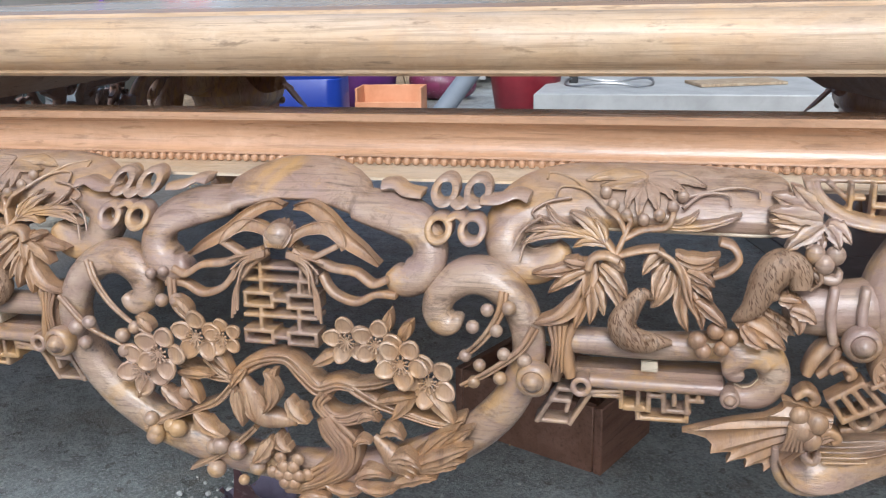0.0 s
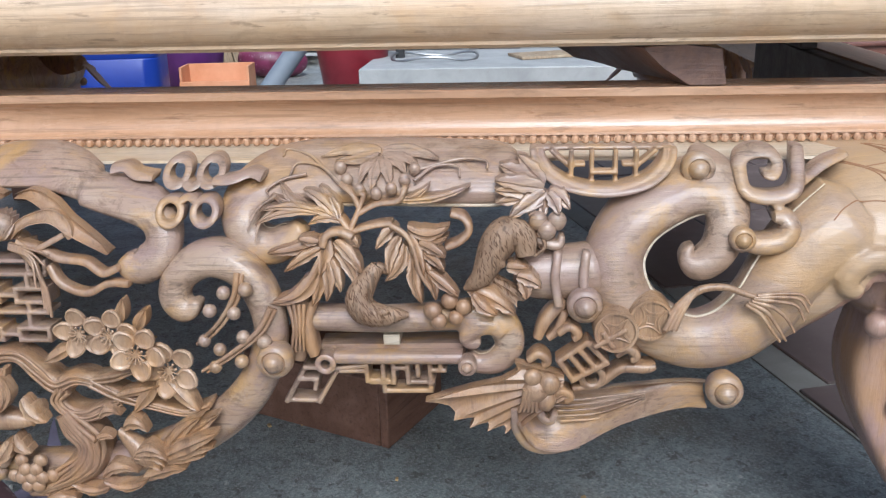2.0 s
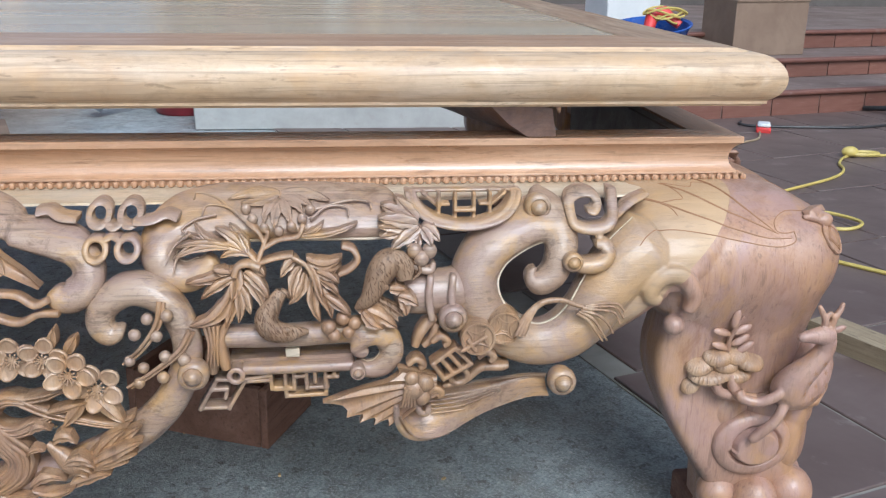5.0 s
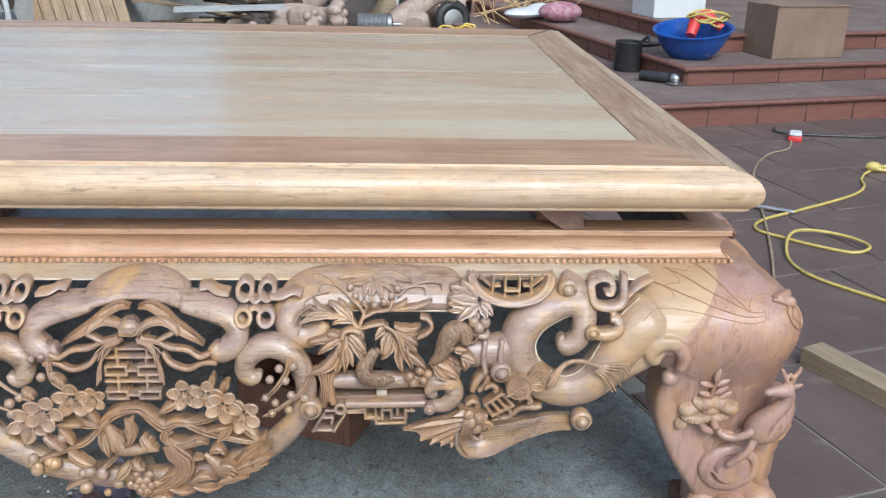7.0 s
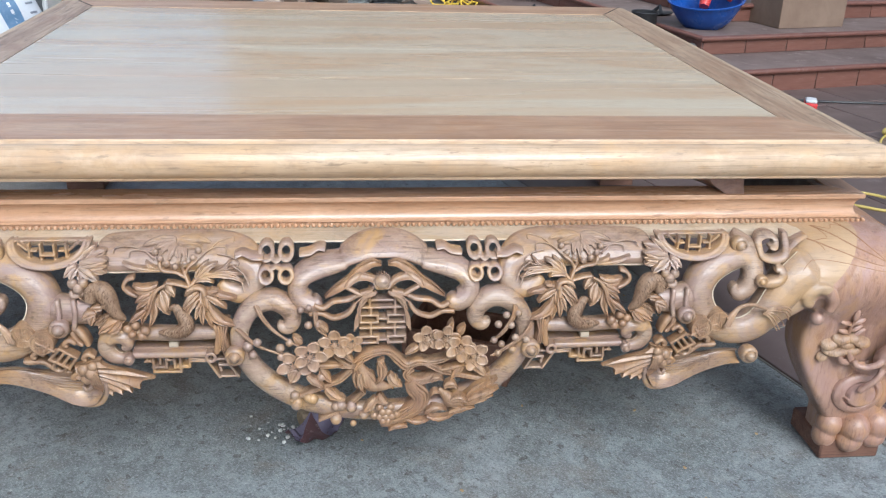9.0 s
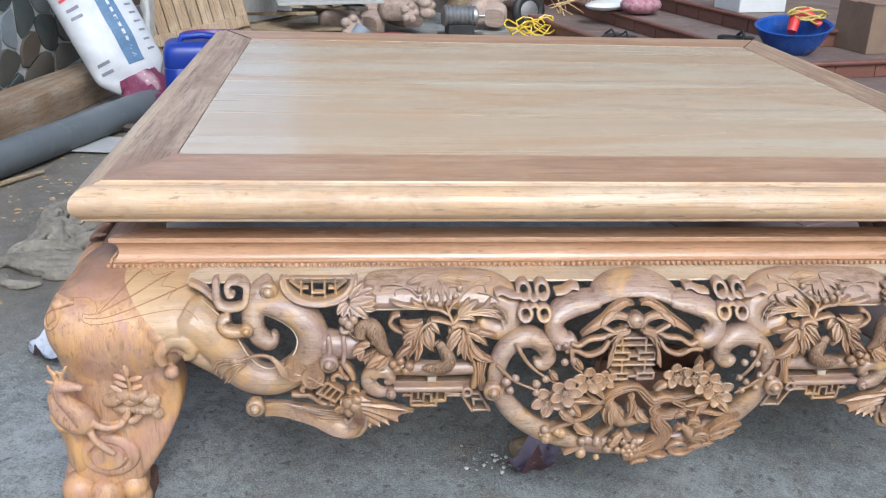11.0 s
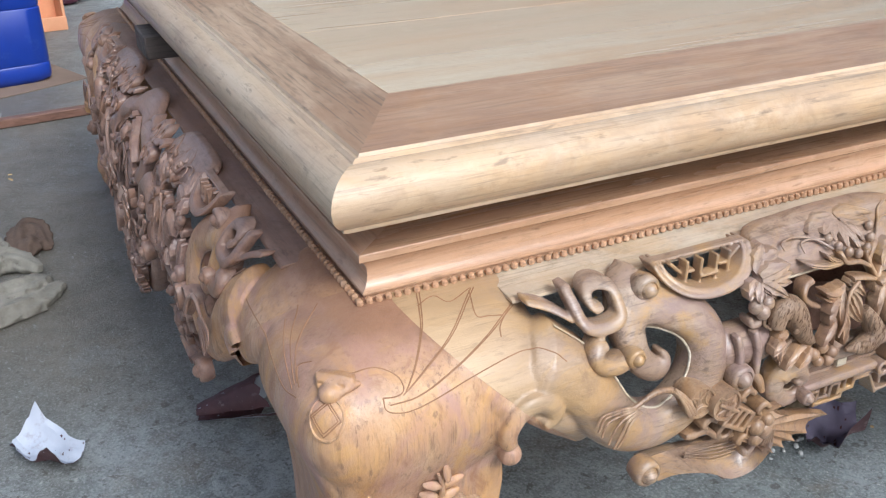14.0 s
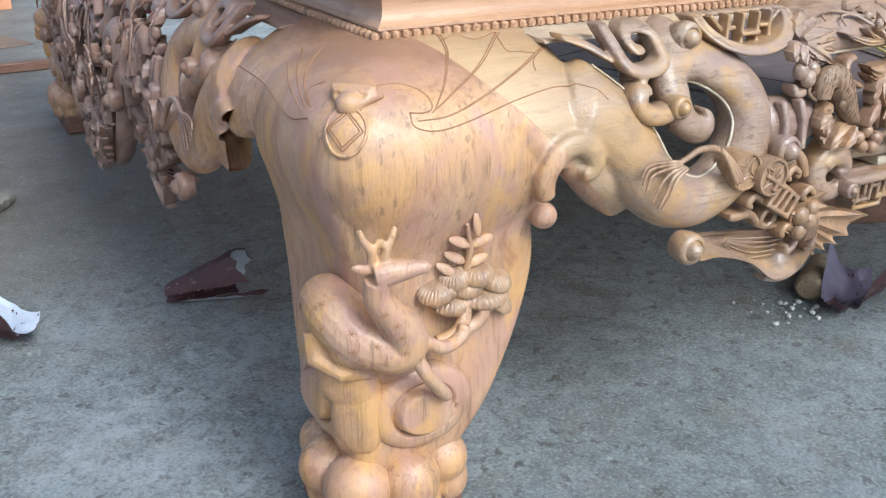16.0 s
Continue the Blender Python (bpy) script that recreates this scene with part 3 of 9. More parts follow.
for ob in [o for o in table.children if "rail" in o.name]:
    ob.data.materials.append(WOOD_EDGE_Y if "side" in ob.name else WOOD_EDGE)
    for poly in ob.data.polygons:
        if poly.center.z < 0.6592 and poly.normal.z < 0.99:
            poly.material_index = 1
# four boards of the panel, a hair apart
edges = [PANEL_Y0 + 0.0015, 0.46, 0.80, 1.13, PANEL_Y1 - 0.0015]
for y0, y1 in zip(edges, edges[1:]):
    part("board", Shape().box(-PANEL_X + 0.0015, y0 + 0.0004, 0.625, PANEL_X - 0.0015, y1 - 0.0004, 0.6592, None, 0.0006), WOOD_PANEL, table, "pale planed board")
# dark mitre cracks at the back corners
for sx in (-1, 1):
    crack = Shape()
    a, b = Vector((sx * PANEL_X, PANEL_Y1, 0.6604)), Vector((sx * (PANEL_X + 0.098), PANEL_Y1 + 0.163, 0.6604))
    crack.pipe([a, b], 0.0022, 5)
    part("mitre_crack", crack, WOOD_DARK, table, "dark open mitre joint")

# the loose top lies a little to one side of the frame
for ob in table.children:
    ob.matrix_basis = Matrix.Translation((-0.0125, 0, 0))

# cornice: a lip, a cove and a foot, mitred round
COVE = [(-0.055, 0.4890), (-0.055, 0.5465), (-0.001, 0.5465), (0.0, 0.5453), (0.0, 0.5382), (-0.002, 0.5368), (-0.006, 0.5345), (-0.0100, 0.5290), (-0.0125, 0.5225), (-0.0130, 0.5157), (-0.0115, 0.509), (-0.008, 0.5034), (-0.004, 0.5005), (-0.0035, 0.4979), (-0.0070, 0.4970), (-0.0070, 0.4890)]
for p, q, out, mat in (((-CORN_X, CORN_Y0), (CORN_X, CORN_Y0), (0, -1), WOOD_CORN), ((CORN_X, CORN_Y0), (CORN_X, CORN_Y1), (1, 0), WOOD_CORN_Y),
                       ((CORN_X, CORN_Y1), (-CORN_X, CORN_Y1), (0, 1), WOOD_CORN), ((-CORN_X, CORN_Y1), (-CORN_X, CORN_Y0), (-1, 0), WOOD_CORN_Y)):
    part("cornice", rail(p, q, out, [(a, a, z) for a, z in COVE]), mat, table, "orange-brown hollow moulding", 30)


def bead_row(p, q, pitch=0.0108, r=0.0046):
    s, p, q = Shape(), Vector(p), Vector(q)
    n = int((q - p).length / pitch)
    for i in range(n + 1):
        s.ball(p.lerp(q, i / n), r, None, 7, 4)
    return s


BZ, BO = 0.4945, 0.0030
for p, q in (((-CORN_X - BO, CORN_Y0 - BO, BZ), (CORN_X + BO, CORN_Y0 - BO, BZ)), ((-CORN_X - BO, CORN_Y0, BZ), (-CORN_X - BO, CORN_Y1, BZ)),
             ((CORN_X + BO, CORN_Y0, BZ), (CORN_X + BO, CORN_Y1, BZ))):
    tagged(part("bead_moulding", bead_row(p, q), WOOD_CORN, table, "row of small carved beads"), kind="stuff")


# ---- carved apron ----
# control points of the carving: x, height and, where given, radius
KNOT_TAIL_R = [(0.193, 0.485), (0.211, 0.486), (0.228, 0.491), (0.24, 0.488)]
KNOT_TAIL_L = [(0.131, 0.487), (0.113, 0.489), (0.1, 0.495), (0.087, 0.494)]
M_ARCH = [(0.0, 0.4905, 0.0195), (0.025, 0.4895, 0.0193), (0.050, 0.483, 0.0183), (0.070, 0.475, 0.0155)]
M_LOBE = [(0.068, 0.470, 0.0135), (0.088, 0.4665, 0.0165), (0.116, 0.461, 0.0190), (0.139, 0.451, 0.0182), (0.150, 0.435, 0.0178), (0.148, 0.417, 0.0180), (0.134, 0.405, 0.0185), (0.122, 0.404, 0.0158), (0.1145, 0.411, 0.0095)]
M_RING = [(0.184, 0.371, 0.0050), (0.178, 0.363, 0.0085), (0.168, 0.363, 0.0130), (0.160, 0.376, 0.0152), (0.168, 0.396, 0.0170), (0.192, 0.410, 0.0180), (0.219, 0.405, 0.0180), (0.241, 0.384, 0.0172), (0.252, 0.353, 0.0165), (0.249, 0.321, 0.0172), (0.232, 0.283, 0.0190), (0.204, 0.251, 0.0200), (0.165, 0.224, 0.0205), (0.117, 0.203, 0.0200), (0.060, 0.189, 0.0195), (0.0, 0.184, 0.0195)]
M_WING = [(0.006, 0.4690, 0.0030), (0.022, 0.4700, 0.0070), (0.042, 0.4610, 0.0100), (0.061, 0.4460, 0.0105), (0.084, 0.4330, 0.0085), (0.104, 0.4200, 0.0025)]
M_HOOK = [(0.006, 0.433, 0.0025), (0.014, 0.444, 0.0045), (0.027, 0.450, 0.0050), (0.045, 0.452, 0.0060), (0.060, 0.444, 0.0050), (0.067, 0.433, 0.0025)]
TRUNK_BAR = [(0.486, 0.477, 0.0200), (0.470, 0.478, 0.0262), (0.429, 0.479, 0.0275), (0.376, 0.480, 0.0280), (0.323, 0.480, 0.0280), (0.281, 0.479, 0.0278), (0.247, 0.473, 0.0265), (0.226, 0.459, 0.0235), (0.223, 0.439, 0.0210), (0.234, 0.422, 0.0190), (0.254, 0.417, 0.0175), (0.274, 0.426, 0.0155), (0.281, 0.436, 0.0095)]
C_BODY = [(0.686, 0.462, 0.0180), (0.654, 0.467, 0.0240), (0.625, 0.457, 0.0250), (0.596, 0.438, 0.0270), (0.580, 0.411, 0.0285), (0.581, 0.383, 0.0290), (0.595, 0.357, 0.0285), (0.622, 0.336, 0.0275), (0.654, 0.326, 0.0280), (0.688, 0.334, 0.0310), (0.716, 0.358, 0.0330), (0.736, 0.388, 0.0350), (0.760, 0.415, 0.0390), (0.792, 0.436, 0.0430)]
C_ARM = [(0.654, 0.486, 0.0190), (0.678, 0.472, 0.0190), (0.683, 0.447, 0.0205), (0.679, 0.424, 0.0180), (0.670, 0.408, 0.0160), (0.655, 0.400, 0.0145), (0.645, 0.406, 0.0095), (0.6445, 0.414, 0.0052), (0.650, 0.419, 0.0022)]
LOG = [(0.290, 0.3495, 0.0122), (0.364, 0.348, 0.0125), (0.417, 0.351, 0.0132), (0.451, 0.353, 0.0152), (0.473, 0.345, 0.0155), (0.481, 0.324, 0.0142), (0.469, 0.307, 0.0125), (0.452, 0.304, 0.0098), (0.441, 0.310, 0.0085)]
LOG_CURL = [(0.474, 0.338, 0.0080), (0.464, 0.345, 0.0090), (0.449, 0.344, 0.0105), (0.441, 0.333, 0.0090), (0.447, 0.327, 0.0055), (0.453, 0.330, 0.0020)]
SPIRAL = [(0.748, 0.502, 0.0060), (0.7455, 0.487, 0.0065), (0.742, 0.471, 0.0066), (0.732, 0.463, 0.0063), (0.712, 0.4615, 0.0062), (0.6965, 0.467, 0.0065), (0.693, 0.480, 0.0065), (0.6955, 0.493, 0.0065), (0.709, 0.4985, 0.0065), (0.722, 0.497, 0.0060), (0.7275, 0.489, 0.0055), (0.723, 0.480, 0.0050), (0.714, 0.480, 0.0033)]
CURL_TAIL = [(0.692, 0.425, 0.0085), (0.710, 0.4215, 0.0092), (0.727, 0.425, 0.0100), (0.735, 0.435, 0.0098), (0.730, 0.445, 0.0088), (0.721, 0.446, 0.0048)]
BOSSES = [(0.655, 0.485, 0.0160), (0.691, 0.428, 0.0120), (0.680, 0.288, 0.0172), (0.550, 0.369, 0.0170), (0.441, 0.309, 0.0092)]
COINS = [(0.578, 0.348, 0.0208), (0.610, 0.357, 0.0208)]
DLAT = [(0.527, 0.315), (0.553, 0.334), (0.571, 0.314), (0.540, 0.296)]
WISP = [(0.628, 0.362), (0.639, 0.375), (0.654, 0.386), (0.675, 0.388), (0.693, 0.382), (0.714, 0.376)]
COMBS = [[(0.703, 0.381), (0.724, 0.383), (0.742, 0.382), (0.750, 0.373)], [(0.701, 0.379), (0.722, 0.380), (0.740, 0.378), (0.749, 0.366)], [(0.700, 0.378), (0.721, 0.376), (0.738, 0.372), (0.745, 0.359)], [(0.698, 0.376), (0.716, 0.371), (0.729, 0.361), (0.737, 0.348)], [(0.695, 0.375), (0.711, 0.367), (0.721, 0.354), (0.730, 0.340)], [(0.693, 0.373), (0.707, 0.364), (0.716, 0.351), (0.725, 0.339)]]
BRICKROWS = [(-0.016, 0.414), (-0.015, 0.402), (-0.016, 0.388), (-0.016, 0.375), (-0.017, 0.365), (-0.018, 0.349), (-0.019, 0.337)]
RIBBON1 = [(0.003, 0.433), (0.025, 0.427), (0.044, 0.419), (0.069, 0.416), (0.087, 0.406), (0.102, 0.411)]
RIBBON2 = [(0.032, 0.411), (0.045, 0.394), (0.069, 0.386), (0.09, 0.395), (0.111, 0.395)]
RIBBON3 = [(0.002, 0.435), (0.018, 0.427), (0.037, 0.435), (0.049, 0.441)]
FLOWERS_R = [(0.066, 0.351, 0.0193), (0.098, 0.352, 0.0191), (0.124, 0.335, 0.0207), (0.149, 0.314, 0.0219)]
FLOWERS_L = [(-0.097, 0.346, 0.0214), (-0.139, 0.326, 0.0226), (-0.167, 0.302, 0.0231), (-0.067, 0.347, 0.0155)]
BERRY_R = [(0.204, 0.389, 0.0072), (0.225, 0.392, 0.0077), (0.19, 0.372, 0.0073), (0.213, 0.37, 0.0072), (0.221, 0.347, 0.0072), (0.241, 0.342, 0.0078), (0.197, 0.334, 0.0068), (0.183, 0.343, 0.0068), (0.217, 0.322, 0.0073), (0.191, 0.316, 0.0068)]
TWIG_R1 = [(0.216, 0.408), (0.212, 0.386), (0.196, 0.361), (0.174, 0.34)]
TWIG_R2 = [(0.247, 0.376), (0.233, 0.353), (0.203, 0.329), (0.176, 0.312)]
TWIG_L1 = [(-0.235, 0.415), (-0.221, 0.389), (-0.199, 0.365), (-0.154, 0.335)]
TWIG_L2 = [(-0.268, 0.376), (-0.235, 0.345), (-0.197, 0.327), (-0.171, 0.315)]
TWIG_L3 = [(-0.135, 0.403), (-0.13, 0.373), (-0.108, 0.355)]
BERRY_L = [(-0.247, 0.342, 0.0095), (-0.231, 0.349, 0.0081), (-0.192, 0.337, 0.0086), (-0.176, 0.347, 0.0079), (-0.191, 0.32, 0.0087), (-0.239, 0.325, 0.0082), (-0.156, 0.405, 0.0064), (-0.142, 0.408, 0.0064), (-0.143, 0.378, 0.0077), (-0.126, 0.379, 0.0083), (-0.17, 0.241, 0.0088), (-0.165, 0.227, 0.0095), (-0.146, 0.235, 0.0094), (-0.098, 0.214, 0.0092), (-0.099, 0.185, 0.0094), (-0.07, 0.216, 0.0091), (-0.123, 0.277, 0.0091)]
NODE = [(0.488, 0.39, 0.0202), (0.504, 0.39, 0.0245), (0.536, 0.389, 0.0255), (0.558, 0.393, 0.0245)]
LOWTHIN = [(0.298, 0.309, 0.0085), (0.309, 0.313), (0.414, 0.312)]
BLOCK = [(0.354, 0.334), (0.37, 0.323)]
LFRET2 = [(0.308, 0.3), (0.275, 0.301), (0.253, 0.264), (0.286, 0.263), (0.276, 0.286)]
PODS = [(0.4047, 0.3633, 0.0089), (0.4209, 0.3729, 0.0084), (0.4105, 0.3541, 0.0079), (0.4337, 0.3667, 0.0079), (0.4265, 0.3568, 0.0074)]
FORM_A = [(0.4927, 0.4125, 0.0083), (0.49, 0.4276, 0.0135), (0.4761, 0.4328, 0.0171), (0.4648, 0.4211, 0.0161), (0.4575, 0.4062, 0.013), (0.4503, 0.3944, 0.0099), (0.4412, 0.3875, 0.0063), (0.4351, 0.3837, 0.0021)]
FORM_B = [(0.3545, 0.4063, 0.0068), (0.3442, 0.3925, 0.0106), (0.3359, 0.3766, 0.0133), (0.3417, 0.3645, 0.0133), (0.3576, 0.3602, 0.0112), (0.3706, 0.3609, 0.0074), (0.3826, 0.3607, 0.0026)]
FAN_0 = [(0.5264, 0.2998), (0.5045, 0.3063), (0.4807, 0.3137)]
FAN_1 = [(0.5263, 0.2938), (0.4823, 0.2957), (0.4663, 0.295)]
FAN_2 = [(0.5262, 0.2908), (0.4711, 0.2829), (0.3938, 0.2725)]
FAN_3 = [(0.5252, 0.2868), (0.4819, 0.2757), (0.4204, 0.2509)]
FAN_4 = [(0.5251, 0.2838), (0.4868, 0.2696), (0.4352, 0.2416)]
FAN_5 = [(0.525, 0.2808), (0.4947, 0.2654), (0.4522, 0.2373)]
FAN_6 = [(0.528, 0.2778), (0.5007, 0.2623), (0.4691, 0.2339)]
FAN_7 = [(0.5309, 0.2747), (0.5056, 0.2592), (0.4812, 0.2377)]
LOBES_A = [(0.307, 0.4302, 0.2508, 0.4204, 0.0146, -0.0023), (0.3018, 0.4233, 0.2675, 0.405, 0.0124, 0.0014), (0.3017, 0.4153, 0.2489, 0.3754, 0.0184, -0.0136), (0.3016, 0.4103, 0.2918, 0.3705, 0.015, -0.0027), (0.3066, 0.4132, 0.3069, 0.3772, 0.014, -0.0025), (0.3077, 0.4152, 0.3201, 0.385, 0.0128, -0.0014), (0.3128, 0.4231, 0.337, 0.3826, 0.0164, -0.0049), (0.315, 0.4301, 0.3404, 0.4026, 0.0148, -0.0025), (0.3071, 0.4342, 0.3004, 0.4004, 0.018, -0.0017), (0.3171, 0.436, 0.3379, 0.4236, 0.0138, -0.0033), (0.299, 0.4294, 0.2811, 0.4347, 0.0114, -0.0004)]
LOBES_B = [(0.3732, 0.4409, 0.3538, 0.4223, 0.0138, 0.0021), (0.376, 0.4328, 0.3664, 0.401, 0.0148, 0.0036), (0.3809, 0.4248, 0.3623, 0.3941, 0.0138, -0.0048), (0.3848, 0.4227, 0.3833, 0.3967, 0.0148, -0.0034), (0.3897, 0.4156, 0.3959, 0.3744, 0.0158, 0.0039), (0.3832, 0.4397, 0.4232, 0.4419, 0.0152, 0.0066), (0.389, 0.4326, 0.4221, 0.4329, 0.0118, 0.0066), (0.3939, 0.4265, 0.4187, 0.415, 0.0122, -0.0015), (0.3967, 0.4174, 0.4174, 0.402, 0.0122, -0.0023), (0.3975, 0.4074, 0.4089, 0.3752, 0.0144, -0.0022), (0.4024, 0.4003, 0.43, 0.3798, 0.0132, -0.0003), (0.3841, 0.4347, 0.3983, 0.3974, 0.0128, -0.0019)]
LOBES_TRUNK = [(0.3544, 0.5013, 0.2963, 0.4985, 0.0096, 0.003), (0.3524, 0.5003, 0.3113, 0.4952, 0.009, -0.0017), (0.3514, 0.4994, 0.3369, 0.4776, 0.012, 0.0036), (0.3533, 0.4973, 0.3488, 0.4724, 0.013, 0.001), (0.3563, 0.4973, 0.3669, 0.477, 0.0124, -0.0013), (0.3574, 0.4992, 0.3811, 0.4848, 0.012, -0.0037), (0.3564, 0.5013, 0.4113, 0.4942, 0.0094, -0.0029), (0.3564, 0.5003, 0.3912, 0.4916, 0.0094, -0.0015), (0.3746, 0.4629, 0.4419, 0.4745, 0.0088, 0.0043), (0.3807, 0.4648, 0.4039, 0.4763, 0.0068, 0.0029)]
LOBES_SPRAY = [(0.3174, 0.451, 0.2989, 0.4774, 0.0114, 0.0022), (0.3135, 0.4541, 0.2839, 0.4747, 0.0116, 0.0027), (0.3144, 0.4501, 0.2865, 0.4566, 0.0104, 0.0037), (0.3203, 0.447, 0.2893, 0.4446, 0.0104, 0.0045), (0.3194, 0.45, 0.3078, 0.4702, 0.0094, 0.0024), (0.3025, 0.4573, 0.26, 0.4812, 0.009, -0.0073), (0.3015, 0.4563, 0.2528, 0.4703, 0.0084, -0.0026), (0.2995, 0.4554, 0.2425, 0.4575, 0.0088, 0.0045), (0.2975, 0.4544, 0.2383, 0.4456, 0.0088, 0.0052)]
LOBES_FAN = [(0.5109, 0.4732, 0.4692, 0.49, 0.0158, 0.0005), (0.5099, 0.4722, 0.465, 0.4791, 0.0134, 0.0008), (0.5098, 0.4712, 0.4648, 0.4711, 0.0134, -0.0014), (0.5098, 0.4702, 0.4656, 0.4601, 0.0134, -0.0019), (0.5108, 0.4692, 0.4784, 0.4488, 0.0138, 0.0003), (0.5108, 0.4692, 0.4954, 0.4495, 0.0134, 0.002), (0.5118, 0.4681, 0.5094, 0.4472, 0.0128, 0.0012), (0.5138, 0.4681, 0.5234, 0.4499, 0.0128, -0.0018), (0.5148, 0.4691, 0.5335, 0.4537, 0.0128, -0.0027), (0.5109, 0.4752, 0.4864, 0.4977, 0.0132, -0.0003)]
LOBES_SMALL = [(0.4745, 0.4029, 0.4954, 0.4015, 0.0112, -0.0005), (0.4843, 0.3967, 0.5061, 0.3862, 0.0128, -0.0028), (0.4872, 0.3916, 0.4919, 0.3745, 0.0118, -0.0028), (0.4391, 0.3836, 0.4816, 0.3597, 0.016, -0.0033), (0.443, 0.3805, 0.4657, 0.362, 0.0112, 0.0033)]
TR_FRUIT = [(0.3172, 0.49, 0.0063), (0.325, 0.4809, 0.0063), (0.3378, 0.4726, 0.0062), (0.3538, 0.4693, 0.0062), (0.3679, 0.473, 0.0062), (0.38, 0.4798, 0.0062), (0.3891, 0.4876, 0.0063)]
FAN_FRUIT = [(0.5043, 0.4433, 0.0082), (0.5213, 0.4429, 0.0082), (0.5121, 0.4351, 0.0082)]
TW0 = [(0.3189, 0.478, 0.0018), (0.2982, 0.4914, 0.0018), (0.2742, 0.4939, 0.0019), (0.2691, 0.485, 0.0019)]
TW1 = [(0.3002, 0.4904, 0.0018), (0.2844, 0.4997, 0.0019), (0.2615, 0.5042, 0.0019), (0.2584, 0.4992, 0.0019)]
TW2 = [(0.389, 0.4786, 0.0018), (0.4072, 0.4892, 0.0018), (0.4292, 0.4888, 0.0018), (0.432, 0.4807, 0.0018)]
TW3 = [(0.3941, 0.4875, 0.0018), (0.4303, 0.4938, 0.0018), (0.4553, 0.4923, 0.0018), (0.4581, 0.4862, 0.0018)]
TW4 = [(0.3375, 0.4576, 0.0018), (0.3298, 0.4708, 0.0018), (0.319, 0.479, 0.0018)]
TW5 = [(0.3375, 0.4576, 0.0018), (0.3417, 0.4675, 0.0018), (0.3388, 0.4716, 0.0018)]
TW6 = [(0.3292, 0.4388, 0.0018), (0.3365, 0.4546, 0.0018), (0.3376, 0.4596, 0.0018)]
TW7 = [(0.3364, 0.4526, 0.0018), (0.3536, 0.4603, 0.0018), (0.3746, 0.4629, 0.0018), (0.3809, 0.4748, 0.0018)]
TW8 = [(0.3291, 0.4378, 0.0018), (0.3174, 0.451, 0.0018), (0.3035, 0.4563, 0.0018), (0.2905, 0.4556, 0.0018)]
TW9 = [(0.3291, 0.4368, 0.0018), (0.3512, 0.4423, 0.0018), (0.3683, 0.444, 0.0018)]
CURL_A = [(0.3321, 0.4347, 0.0036), (0.3202, 0.439, 0.0036), (0.3081, 0.4362, 0.0036), (0.3039, 0.4263, 0.0036)]
CURL_B = [(0.4234, 0.4489, 0.0036), (0.4353, 0.4447, 0.0036), (0.4401, 0.4336, 0.0036), (0.4309, 0.4238, 0.0036), (0.4178, 0.419, 0.0036)]
BR_ARCH = [(-0.057, 0.295, 0.0048), (-0.041, 0.312, 0.0059), (-0.018, 0.322, 0.0061), (0.004, 0.323, 0.0054), (0.021, 0.308, 0.0061), (0.038, 0.294, 0.0071), (0.059, 0.3, 0.0063), (0.078, 0.297, 0.0042)]
BR_LOOP = [(0.046, 0.29, 0.0064), (0.038, 0.277, 0.0054), (0.048, 0.264, 0.0054), (0.066, 0.26, 0.0061), (0.085, 0.269, 0.0057), (0.102, 0.278, 0.0035)]
BR_TRUNK = [(0.044, 0.264, 0.0058), (0.053, 0.248, 0.008), (0.063, 0.231, 0.0102), (0.06, 0.211, 0.0117), (0.039, 0.192, 0.0097), (0.011, 0.179, 0.0061), (-0.007, 0.172, 0.0031)]
BR_RIGHT = [(0.074, 0.297, 0.0046), (0.101, 0.283, 0.0042), (0.132, 0.273, 0.0035), (0.167, 0.265, 0.0031), (0.19, 0.273, 0.002)]
BR_UP = [(0.078, 0.299, 0.0035), (0.1, 0.303, 0.0031), (0.122, 0.31, 0.0021), (0.14, 0.303, 0.0017)]
BR_L1 = [(-0.056, 0.296, 0.0033), (-0.081, 0.297, 0.0026), (-0.119, 0.308, 0.0019)]
BR_L2 = [(-0.059, 0.289, 0.0037), (-0.079, 0.268, 0.0034), (-0.105, 0.256, 0.0031), (-0.169, 0.229, 0.002)]
BR_L3 = [(-0.036, 0.243, 0.0026), (-0.06, 0.22, 0.0031), (-0.091, 0.198, 0.0024), (-0.119, 0.183, 0.0016)]
BR_L4 = [(-0.057, 0.296, 0.0026), (-0.071, 0.301, 0.0022), (-0.089, 0.317, 0.0019)]
BIRD_A = [(-0.046, 0.302, 0.0066), (-0.037, 0.283, 0.0126), (-0.027, 0.262, 0.0149), (-0.007, 0.257, 0.0118), (0.011, 0.255, 0.0051)]
BIRD_B = [(0.096, 0.247, 0.0043), (0.109, 0.234, 0.01), (0.122, 0.221, 0.0143), (0.142, 0.222, 0.0121), (0.163, 0.233, 0.0063)]
FEATH_A = [(-0.051, 0.293, -0.049, 0.256, 0.0098, 0.0031), (-0.046, 0.29, -0.04, 0.254, 0.0098, 0.0015), (-0.039, 0.287, -0.029, 0.258, 0.0096, 0.0037), (-0.031, 0.289, -0.017, 0.268, 0.011, -0.0006), (-0.012, 0.315, -0.017, 0.27, 0.0126, -0.0107), (-0.004, 0.317, -0.01, 0.278, 0.0096, 0.004), (-0.039, 0.312, -0.055, 0.291, 0.009, 0.0011)]
